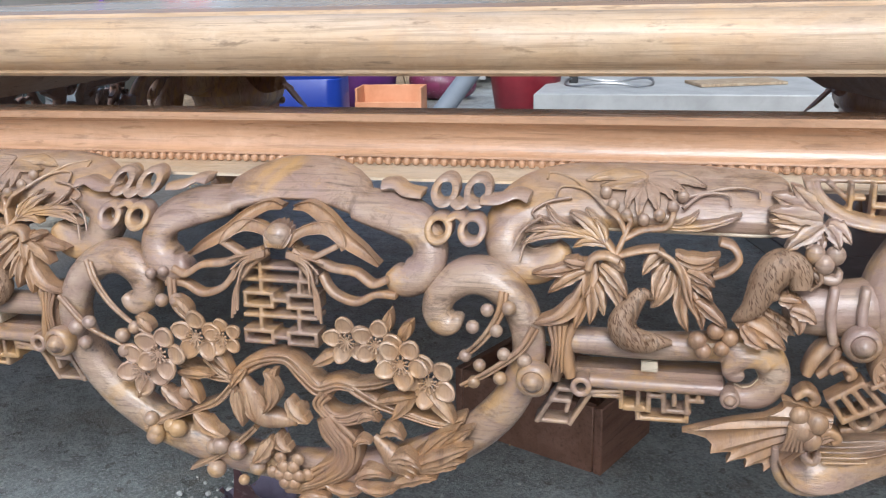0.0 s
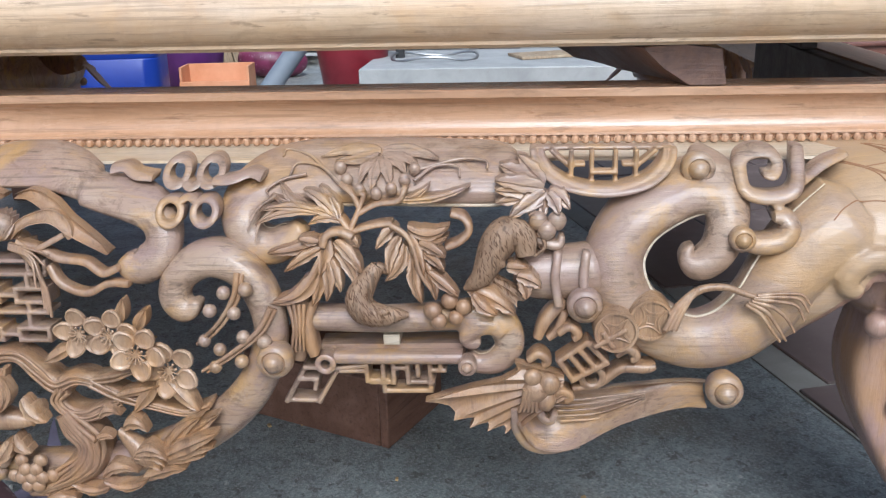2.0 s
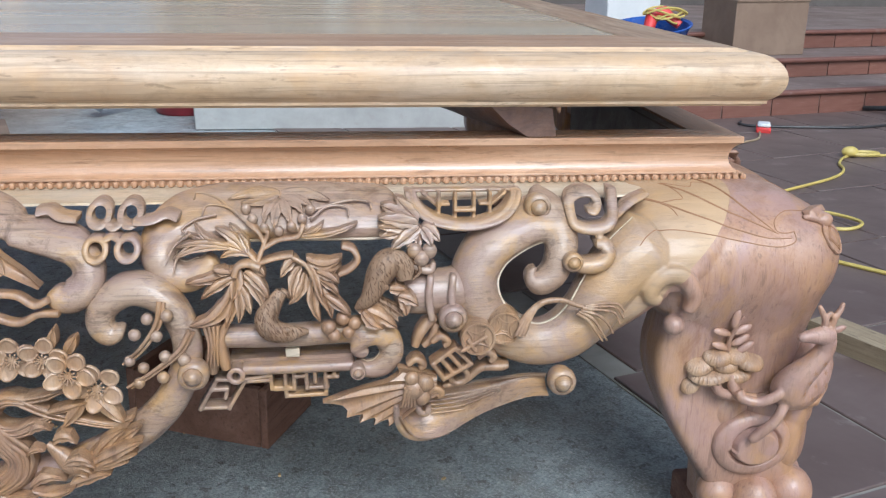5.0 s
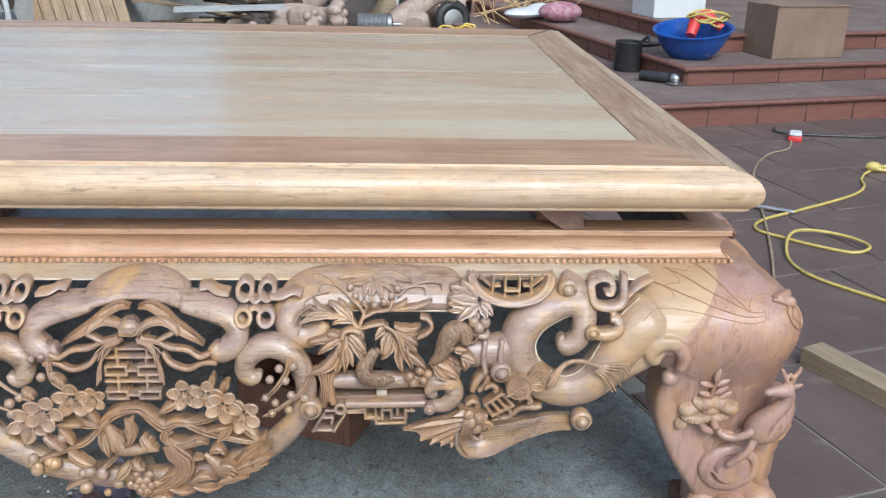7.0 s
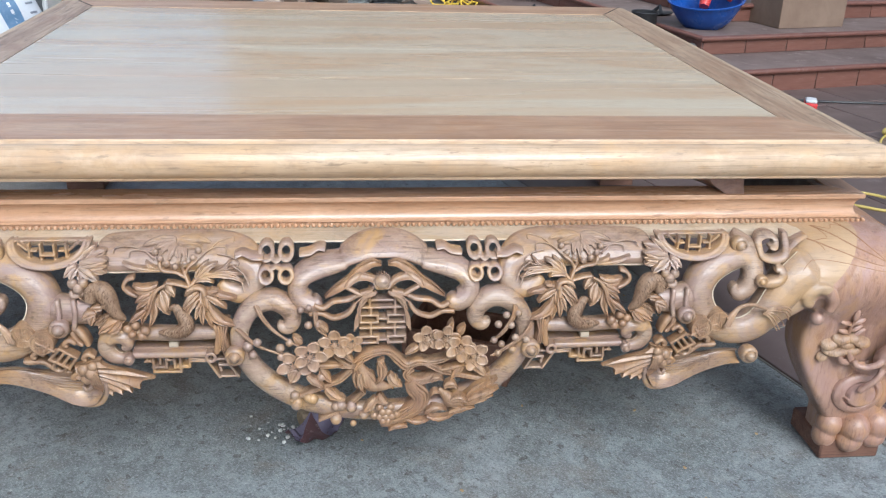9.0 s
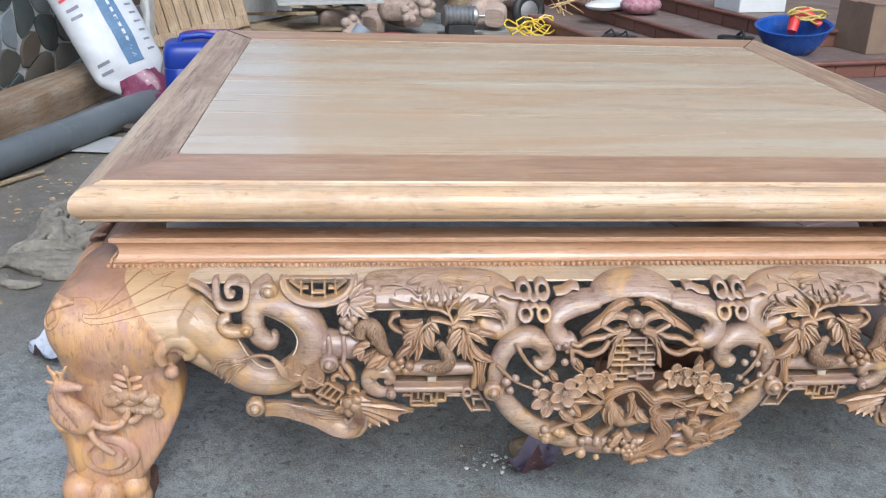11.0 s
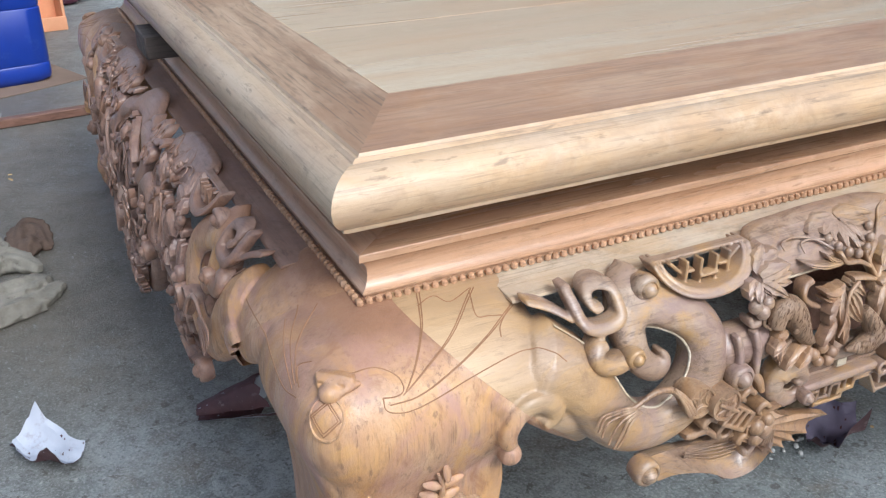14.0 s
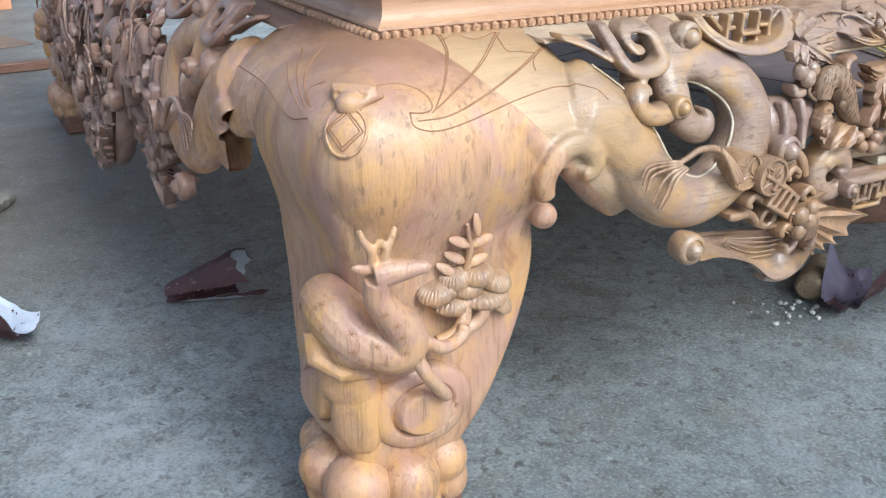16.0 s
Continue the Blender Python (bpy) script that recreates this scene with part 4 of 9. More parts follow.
FEATH_B = [(0.139, 0.228, 0.202, 0.271, 0.0156, 0.0007), (0.141, 0.225, 0.203, 0.256, 0.015, -0.0004), (0.142, 0.221, 0.195, 0.238, 0.0146, -0.0023), (0.14, 0.217, 0.184, 0.226, 0.0132, -0.0011), (0.118, 0.23, 0.15, 0.226, 0.0142, -0.0072), (0.113, 0.224, 0.145, 0.216, 0.0142, -0.0075), (0.111, 0.218, 0.139, 0.208, 0.0136, -0.0044), (0.097, 0.247, 0.079, 0.242, 0.0072, 0.005), (0.147, 0.232, 0.187, 0.271, 0.0122, -0.0032)]
RIM_LEAF = [(0.073, 0.193, 0.113, 0.203, 0.0122, -0.0087), (0.076, 0.191, 0.125, 0.199, 0.0108, 0.0085), (0.117, 0.194, 0.163, 0.21, 0.0142, -0.0034), (0.037, 0.184, 0.083, 0.185, 0.0126, 0.0075), (0.006, 0.283, 0.03, 0.26, 0.0166, 0.0046), (0.081, 0.263, 0.105, 0.268, 0.0106, -0.0064), (-0.106, 0.253, -0.07, 0.231, 0.017, 0.004), (-0.137, 0.284, -0.108, 0.262, 0.0132, 0.0015), (0.042, 0.167, 0.006, 0.162, 0.0116, 0.0056), (-0.012, 0.239, 0.005, 0.222, 0.015, 0.0049), (0.105, 0.253, 0.131, 0.252, 0.0154, -0.0085), (-0.016, 0.233, -0.039, 0.205, 0.0138, -0.0018)]
LOW_BERRY = [(-0.157, 0.221, 0.0105), (-0.129, 0.232, 0.0107), (-0.079, 0.217, 0.0101), (-0.06, 0.212, 0.0104), (-0.088, 0.187, 0.0107), (-0.031, 0.21, 0.0091), (-0.038, 0.195, 0.0092), (-0.057, 0.176, 0.0063)]
ROSETTE = [(0.001, 0.194, 0.0174)]

def sheet_y(z):
    """Depth of the carved face below the cornice."""
    return float(np.interp(z, (0.15, 0.20, 0.25, 0.30, 0.35, 0.40, 0.44, 0.47, 0.49, 0.51), (-0.145, -0.155, -0.166, -0.172, -0.170, -0.160, -0.148, -0.132, -0.112, -0.09)))


def medal_y(z):
    """Depth of the bulging medallion."""
    return float(np.interp(z, (0.13, 0.20, 0.35, 0.40, 0.44, 0.47, 0.49, 0.51), (-0.178, -0.186, -0.186, -0.178, -0.163, -0.143, -0.12, -0.095)))


def scroll(shape, pts, flat=0.8, back=0.045, sink=0.6, n=5, surf=sheet_y, d=0.0, closed=False, sides=14):
    """A carved roll through (x, z, radius): rounded to the front, square to the back. sink: how much of the radius lies behind the face."""
    rows = smooth_path([p if len(p) > 2 else (*p, 0.004) for p in pts], n, closed)
    shape.tag = "stem"
    rings = []
    k = len(rows)
    for i, (x, z, r) in enumerate(rows):
        a, b = rows[(i - 1) % k] if (closed or i) else rows[0], rows[(i + 1) % k] if (closed or i < k - 1) else rows[-1]
        t = Vector((b[0] - a[0], 0, b[1] - a[1])).normalized()
        side = Vector((t.z, 0, -t.x))
        r = max(r, 0.0015)
        ring = []
        for j in range(sides):
            ph = 2 * math.pi * (j + 0.5) / sides
            c, s = math.cos(ph), math.sin(ph)
            p = Vector((x, 0, z)) + side * (r * c)
            deep = -r * flat * s if s > 0 else min(1.0, -s * 1.8) * back
            ring.append(Vector((p.x, surf(p.z) - d + sink * r * flat + deep, p.z)))
        rings.append(ring)
    if not closed:
        for end, nxt in ((0, 1), (-1, -2)):
            c = sum(rings[end], Vector()) / sides
            t = (rings[end][0] - rings[nxt][0]).normalized() * rows[end][2] * 0.4
            extra = [c + (p - c) * 0.6 + Vector((t.x, 0, t.z)) for p in rings[end]]
            rings = [extra] + rings if end == 0 else rings + [extra]
    return shape.rings(rings, True, closed)


RIM_AT = (-1, -0.87, -0.66, -0.3, 0, 0.3, 0.66, 0.87, 1)


def petal(shape, base, tip, width, d=0.006, hump=0.006, surf=sheet_y, curl=0.0, groove=0.002, nu=8, nv=9, bend=0.0, teeth=0.0):
    """A leaf lobe or petal lying on the carved face, ridged along its middle."""
    b, t = Vector((base[0], 0, base[1])), Vector((tip[0], 0, tip[1]))
    a = t - b
    side = Vector((a.z, 0, -a.x)).normalized()
    front, rear = [], []
    for i in range(nu):
        u = i / (nu - 1)
        w = width * (math.sin(math.pi * min(1, 0.08 + u ** 0.8 * 0.9)) ** 0.75) * 0.5 * (1 + teeth * (0.5 - (2.6 * u + 0.15) % 1))
        for j in range(nv):
            v = RIM_AT[j] if nv == 9 else 2 * j / (nv - 1) - 1
            p = b + a * u + side * (v * w + bend * 4 * u * (1 - u))
            rib = (-0.7, 0.6, -0.3, -0.8, 0.25, -0.8, -0.3, 0.6, -0.7)[j] if nv == 9 else 0
            lift = d + hump * (1 - v * v) * math.sin(math.pi * (0.15 + 0.75 * u)) + curl * u * u + groove * rib * min(1, 4 * u + 0.3)
            front.append(Vector((p.x, surf(p.z) - lift, p.z)))
            rear.append(Vector((p.x, surf(p.z) - d + 0.010 - curl * u * u * 0.6, p.z)))
    n = nu * nv
    shape.tag = "leaf"
    faces = []
    for i in range(nu - 1):
        for j in range(nv - 1):
            q = (i * nv + j, i * nv + j + 1, (i + 1) * nv + j + 1, (i + 1) * nv + j)
            faces += [q, tuple(n + k for k in reversed(q))]
    rim = [j for j in range(nv)] + [i * nv + nv - 1 for i in range(1, nu)] + [(nu - 1) * nv + j for j in range(nv - 2, -1, -1)] + [i * nv for i in range(nu - 2, 0, -1)]
    for i, j in zip(rim, rim[1:] + rim[:1]):
        faces.append((i, n + i, n + j, j))
    return shape.add(front + rear, faces)


def blade(shape, ribs, d=0.006, dish=0.004, scallop=0.08, thick=0.008, surf=sheet_y, lift=0.0, nu=12, sub=4):
    """A carved membrane spread between ribs of (x, z): ridged on every rib, hollow and scalloped between them."""
    rows = []
    for rib in ribs:
        path = np.array(smooth_path(rib, 6))
        run = np.r_[0, np.cumsum(np.linalg.norm(np.diff(path, axis=0), axis=1))]
        at = np.linspace(0, run[-1], nu)
        rows.append(np.stack([np.interp(at, run, path[:, 0]), np.interp(at, run, path[:, 1])], 1))
    full = smooth_path([r.ravel() for r in rows], sub)
    grid, front, rear = [np.array(f).reshape(nu, 2) for f in full], [], []
    for k, row in enumerate(grid):
        between = abs(math.sin(math.pi * (k % sub) / sub))
        base = row[0]
        for i in range(nu):
            u = i / (nu - 1)
            q = u * (nu - 1) * (1 - scallop * between)
            a = min(int(q), nu - 2)
            x, z = row[a] + (row[a + 1] - row[a]) * (q - a)
            out = d + lift * u - dish * between * (0.25 + 0.75 * u) + 0.35 * dish * (u > 0.93)
            front.append(Vector((x, surf(z) - out, z)))
            rear.append(Vector((x, surf(z) - out + thick, z)))
    n, m = len(front), len(grid)
    faces = []
    for i in range(m - 1):
        for j in range(nu - 1):
            q = (i * nu + j, i * nu + j + 1, (i + 1) * nu + j + 1, (i + 1) * nu + j)
            faces += [q, tuple(n + k for k in reversed(q))]
    rim = list(range(nu)) + [i * nu + nu - 1 for i in range(1, m)] + [(m - 1) * nu + j for j in range(nu - 2, -1, -1)] + [i * nu for i in range(m - 2, 0, -1)]
    for i, j in zip(rim, rim[1:] + rim[:1]):
        faces.append((i, n + i, n + j, j))
    shape.tag = "leaf"
    return shape.add(front + rear, faces)


def band(shape, pts, d=0.01, dish=0.003, thick=0.008, surf=sheet_y, n=6):
    """A hollowed strap or leaf through (x, z, half width), its rims standing proud."""
    rows = smooth_path(pts, n)
    front, rear, nv = [], [], 9
    for i, (x, z, w_) in enumerate(rows):
        a, b = rows[max(0, i - 1)], rows[min(len(rows) - 1, i + 1)]
        t = Vector((b[0] - a[0], b[1] - a[1])).normalized()
        for v in (-1, -0.9, -0.72, -0.35, 0, 0.35, 0.72, 0.9, 1):
            px, pz = x - t.y * w_ * v, z + t.x * w_ * v
            y = surf(pz) - d + dish * (1 - v * v) - (0.0007 if abs(v) == 0.9 else 0)
            front.append((px, y, pz))
            rear.append((px, y + thick, pz))
    shape.tag = "leaf"
    return shape.rings([front[i * nv:(i + 1) * nv] + rear[i * nv:(i + 1) * nv][::-1] for i in range(len(rows))])


def wire(shape, pts, r=0.003, surf=sheet_y, d=0.004, n=5):
    """A thin stem or engraved ridge on the face through (x, z)."""
    rows = smooth_path(pts, n)
    rr = [r * (1 - 0.5 * i / len(rows)) for i in range(len(rows))]
    return shape.pipe([(x, surf(z) - d, z) for x, z in rows], rr, 9)


def boss(shape, x, z, r, surf=sheet_y, d=0.0):
    """A snail boss: a domed disc with a smaller button on it."""
    m = Matrix.Translation((x, surf(z) - d, z)) @ pose(0, 0, 0, 90)
    k = r / 0.017
    shape.lathe([(r * 0.85, -0.016), (r, -0.004), (r * 0.97, 0.003 * k), (r * 0.86, 0.0065 * k), (r * 0.68, 0.0075 * k), (r * 0.60, 0.0060 * k), (r * 0.55, 0.0075 * k), (r * 0.45, 0.0115 * k), (r * 0.24, 0.0145 * k), (0.0005, 0.0155 * k)], m, 24)
    return shape


def fret(shape, lines, r=0.004, depth=0.022, surf=sheet_y, d=0.004):
    """Square fretwork bars between pairs of (x, z)."""
    for (x0, z0), (x1, z1) in lines:
        a, b = Vector((x0, 0, z0)), Vector((x1, 0, z1))
        t = (b - a).normalized()
        s = Vector((t.z, 0, -t.x)) * r
        y = surf((z0 + z1) / 2) - d
        corners = [a - t * r - s, a - t * r + s, b + t * r + s, b + t * r - s]
        inset = 0.0012
        tops = [a - t * (r - inset) - s * (1 - inset / r), a - t * (r - inset) + s * (1 - inset / r), b + t * (r - inset) + s * (1 - inset / r), b + t * (r - inset) - s * (1 - inset / r)]
        v = [p + Vector((0, y - 0.0012, 0)) for p in tops] + [p + Vector((0, y, 0)) for p in corners] + [p + Vector((0, y + depth, 0)) for p in corners]
        f = [(0, 1, 2, 3)] + [(i, 4 + i, 4 + (i + 1) % 4, (i + 1) % 4) for i in range(4)] + [(4 + i, 8 + i, 8 + (i + 1) % 4, 4 + (i + 1) % 4) for i in range(4)] + [(11, 10, 9, 8)]
        shape.add(v, f)
    return shape


def ringlet(shape, x, z, r, tube, turns=1.0, start=0.0, surf=sheet_y, d=0.006, shrink=0.0, depth=0.9, n=22, back=0.02):
    """A carved ring or a spiral in the face."""
    pts = []
    for i in range(n):
        u = i / (n - 1) if (turns != 1.0 or shrink) else i / n
        a = start + 2 * math.pi * turns * u
        q = r * (1 - shrink * u)
        pts.append((x + q * math.cos(a), z + q * math.sin(a), tube))
    return scroll(shape, pts, depth, back, 0.4, 1, surf, d, turns == 1.0 and not shrink, 8)


apron = part("apron", Shape().rings([[(x, -0.012, 0.4905), (x, -0.060, 0.4898), (x, -0.086, 0.4880), (x, -0.088, 0.4855), (x, -0.050, 0.484), (x, -0.012, 0.484)] for x in np.linspace(-0.80, 0.80, 27)]), WOOD_PALE, table, "openwork carved apron under a narrow band")
MC = -0.005
SHIFT = 0.012


def carved(name, shape, material, label="", mirror=True, dz=0.0, mc=0.0, true=False):
    """A piece of the apron, and its mirror image on the other half; true: as drawn, without the slight tilt of the flanks."""
    crisp = isinstance(shape, Shape) and all(tag == "leaf" for tag, *_ in shape.cuts)
    one = part(name, shape, material, apron, label, 24 if crisp else 44)
    if true:
        tilt = Matrix()
    elif mirror and mc == 0.0:
        tilt = Matrix.Translation((0.42, 0, 0.58)) @ Matrix.Rotation(-0.02, 4, "Y") @ Matrix.Translation((-0.42, 0, -0.58))
    else:
        tilt = Matrix.Translation((0, 0, -0.005))
    one.matrix_basis = tilt
    if mirror:
        two = new(name, one.data)
        two.parent = apron
        two.matrix_basis = Matrix.Translation((2 * mc, 0, dz)) @ Matrix.Diagonal((-1, 1, 1, 1)) @ tilt
        tagged(two, label)
    return one


def carved_each(names, shape, material, label="", mirror=True, dz=0.0, mc=0.0):
    """Carves every piece of a shape as an object of its own, named by its kind."""
    for tag, s in pieces_of(shape):
        carved(names.get(tag, "sprig"), s, material, label if tag == "leaf" else "", mirror, dz, mc)


def med(pts):
    return [(p[0] + SHIFT, *p[1:]) for p in pts]


# medallion frame
s = scroll(Shape(), [(-x, z, r) for x, z, r in M_ARCH[:0:-1]] + M_ARCH, 0.75, 0.018, 0.75, 5, medal_y)
for sx in (1, -1):
    scroll(s, [(sx * x, z, r) for x, z, r in M_LOBE], 0.8, 0.018, 0.75, 5, medal_y)
carved("cloud_frame", fused("cloud_frame", s, WOOD_CARVE, 0.0019, 3), WOOD_CARVE, "smooth cloud-shaped arch with hooked scroll ends", False, true=True)
s = Shape()
for sx in (1, -1):
    scroll(s, [(sx * x, z, r) for x, z, r in M_RING], 0.8, 0.018, 0.75, 5, medal_y)
carved("medallion_ring", fused("medallion_ring", s, WOOD_CARVE, 0.0021, 4), WOOD_CARVE, "smooth open ring of the medallion", False, true=True)
carved("round_boss", boss(Shape(), 0.260, 0.319, 0.0175, medal_y, 0.010), WOOD_CARVE, true=True)
# four-ring knots
s = Shape()
KX, KZ = 0.1770, 0.4755
for sx in (-1, 1):
    for sz in (-1, 1):
        ringlet(s, KX + 0.0168 * sx, KZ + 0.0158 * sz, 0.0108, 0.0036, 1.0, 0, medal_y, 0.010)
    scroll(s, [(KX - 0.010, KZ + 0.009 * sx, 0.0036), (KX, KZ + 0.0035 * sx, 0.0036), (KX + 0.010, KZ + 0.009 * sx, 0.0036)], 0.9, 0.02, 0.4, 4, medal_y, 0.010)
scroll(s, [(x + 0.006, z, r) for (x, z), r in zip(KNOT_TAIL_R, (0.0035, 0.0042, 0.0040, 0.0045))], 0.9, 0.02, 0.4, 4, medal_y, 0.016)
scroll(s, [(x + 0.006, z, r) for (x, z), r in zip(KNOT_TAIL_L, (0.0035, 0.0042, 0.0040, 0.0045))], 0.9, 0.02, 0.4, 4, medal_y, 0.010)
carved_each({"stem": "knot_ring"}, s, WOOD_CARVE, "carved ring of a four-ring knot", mc=MC, dz=0)
# brick lattice of the medallion
x0, x1 = MC - 0.038, MC + 0.040
rows_z = [z for _, z in BRICKROWS]
s = Shape()
lines = [((x0, rows_z[0]), (x1, rows_z[0])), ((x0, rows_z[1]), (x1, rows_z[1])), ((x0, rows_z[4]), (x1, rows_z[4])), ((x0, rows_z[0]), (x0, rows_z[1])), ((x1, rows_z[0]), (x1, rows_z[1]))]
for zt, zb in ((rows_z[2], rows_z[3]), (rows_z[5], rows_z[6])):
    for xa, xb in ((x0, x0 + 0.030), (x1 - 0.030, x1)):
        lines += [((xa, zt), (xb, zt)), ((xa, zb), (xb, zb)), ((xa, zt), (xa, zb)), ((xb, zt), (xb, zb))]
    lines += [((x0 + 0.030, (zt + zb) / 2), (x1 - 0.030, (zt + zb) / 2))]
for xa in (x0 + 0.018, x1 - 0.018):
    lines += [((xa, rows_z[1]), (xa, rows_z[2])), ((xa, rows_z[3]), (xa, rows_z[4])), ((xa, rows_z[4]), (xa, rows_z[5]))]
for xa in (x0 + 0.016, x1 - 0.017):
    lines += [((xa, rows_z[0] + 0.018), (xa, rows_z[2]))]
fret(s, lines, 0.0022, 0.024, medal_y, -0.002)
carved("brick_lattice", fused("brick_lattice", s, WOOD_CARVE, 0.0010, 1), WOOD_CARVE, "pierced lattice of small brick shapes", False)
s = Shape()
scroll(s, [(x0 + 0.016, rows_z[0] + 0.012, 0.003), (MC - 0.012, rows_z[0] + 0.024, 0.003), (MC + 0.012, rows_z[0] + 0.024, 0.003), (x1 - 0.017, rows_z[0] + 0.012, 0.003)], 0.9, 0.015, 0.4, 4, medal_y, 0.002)
# winged knot over the lattice
for i in range(9):
    a = math.pi * (0.12 + 0.76 * i / 8)
    petal(s, (MC + 0.011 * math.cos(a) * 0.6, 0.438), (MC + 0.0165 * math.cos(a), 0.447 + 0.016 * math.sin(a)), 0.0085, 0.012, 0.006, medal_y)
s.ball((MC, medal_y(0.447) - 0.008, 0.447), (0.015, 0.014, 0.014))
carved("knot_button", s, WOOD_CARVE, "ribbed button over the lattice", False)
s = band(Shape(), [(x, z, 0.66 * w_) for x, z, w_ in M_WING], 0.010, 0.0065, 0.012, medal_y)
carved("leaf_wing", s, WOOD_LEAF, "hollow sweeping leaf over the lattice", true=True)
s = band(Shape(), M_HOOK, 0.010, 0.003, 0.009, medal_y)
carved("leaf_hook", s, WOOD_LEAF, "thin hooked leaf beside the button", true=True)
s = Shape()
for r_, w_, dd in ((RIBBON1, 0.0034, 0.008), (RIBBON2, 0.0034, 0.004), (RIBBON3, 0.0028, 0.010)):
    scroll(s, [(x + SHIFT - 0.002, z, w_) for x, z in r_], 0.55, 0.012, 0.4, 5, medal_y, dd)
for i in range(3):
    wire(s, [(MC + 0.010, 0.432), (MC + 0.030, 0.424 - 0.004 * i), (MC + 0.041 + 0.002 * i, 0.400 - 0.004 * i), (MC + 0.043 + 0.003 * i, 0.372 - 0.004 * i)], 0.003, medal_y, 0.006)
for k in range(4):
    wire(s, [(MC + 0.012, 0.4335 - 0.0012 * k), (MC + 0.034, 0.429 - 0.003 * k), (MC + 0.052 - 0.004 * k, 0.4245 - 0.010 * k)], 0.0019, medal_y, 0.013)
carved_each({"stem": "ribbon"}, s, WOOD_LEAF, "waving ribbon ends", mc=MC, dz=0)


def blossom(x, z, r, turn, d):
    """Five thin cupped petals with raised rims round a ring of stamens."""
    s = Shape()
    y = medal_y(z) - d
    for k in range(5):
        a = turn + 2 * math.pi * k / 5
        ca, sa = math.cos(a), math.sin(a)
        front, nu, nv = [], 7, 10
        for i in range(nu):
            rho = i / (nu - 1)
            for j in range(nv):
                b = 2 * math.pi * j / nv
                along, side = 0.62 * r + 0.40 * r * rho * math.cos(b), 0.37 * r * rho * math.sin(b) * (1.0 - 0.18 * math.cos(b))
                cup = 0.03 * r * rho ** 2 + (0.05 * r if 0.7 < rho < 0.95 else 0) + 0.12 * r * math.cos(b) * rho * (1 if k % 2 else 0.4)
                front.append((x + ca * along - sa * side, y - cup, z + sa * along + ca * side))
        rings = [front[i * nv:(i + 1) * nv] for i in range(1, nu)]
        s.rings(rings + [[(p[0], p[1] + 0.0032, p[2]) for p in rings[-1]], [(p[0], p[1] + 0.004, p[2]) for p in rings[0]]])
    s.ball((x, y - 0.001, z), (0.17 * r, 0.10 * r, 0.17 * r), None, 9, 5)
    for k in range(11):
        a = turn + 2 * math.pi * k / 11
        q = r * (0.30 + 0.04 * (k % 2))
        s.pipe([(x, y - 0.002, z), (x + q * math.cos(a), y - 0.005, z + q * math.sin(a))], 0.0008, 5)
        s.ball((x + q * math.cos(a), y - 0.0055, z + q * math.sin(a)), 0.0015, None, 6, 4)
    return s


for i, (x, z, r) in enumerate(FLOWERS_R + FLOWERS_L):
    carved("blossom", blossom(x + SHIFT - 0.004, z, r * 1.36, 0.5 + 0.9 * i, 0.012 + 0.005 * (i % 3)), WOOD_BLOOM, "five-petalled carved plum blossom", False)
BERRY_MAT = WOOD_CARVE
for x, z, r in BERRY_R + BERRY_L:
    carved("berry", Shape().ball((x + SHIFT - 0.002, medal_y(z) - 0.008, z), r * 0.95, None, 12, 8), BERRY_MAT, "", False)
s = Shape()
for pts in (TWIG_R1, TWIG_R2, TWIG_L1, TWIG_L2, TWIG_L3):
    wire(s, med(pts), 0.0032, medal_y, 0.010)
    wire(s, [(x + SHIFT + 0.004, z - 0.002) for x, z in pts], 0.0024, medal_y, 0.008)
carved_each({"stem": "twig"}, s, WOOD_LEAF, "thin carved twigs", False)
s = Shape()
for pts, strands in ((BR_ARCH, 3), (BR_LOOP, 3), (BR_TRUNK, 6), (BR_RIGHT, 2), (BR_UP, 2), (BR_L1, 2), (BR_L2, 2), (BR_L3, 2), (BR_L4, 2)):
    pts = [(x, z, r * (1.55 if pts is BR_TRUNK else 1.2)) for x, z, r in pts]
    scroll(s, pts, 0.9, 0.022, 0.4, 5, medal_y, 0.006)
    for k in range(strands):
        off = (k - (strands - 1) / 2) * 2 / strands
        rows = []
        for i, (x, z, r) in enumerate(pts):
            a, b = pts[max(0, i - 1)], pts[min(len(pts) - 1, i + 1)]
            t = Vector((b[0] - a[0], b[1] - a[1])).normalized()
            w_ = off * r * (0.95 + 0.3 * math.sin(1.7 * i + k))
            rows.append((x - t.y * w_, z + t.x * w_))
        wire(s, rows, 0.0009 + 0.20 * pts[1][2], medal_y, 0.008 + 0.45 * pts[1][2] * (1 - off * off), 5)
carved_each({"stem": "branch"}, s, WOOD_LEAF, "gnarled trunk and branches", False)
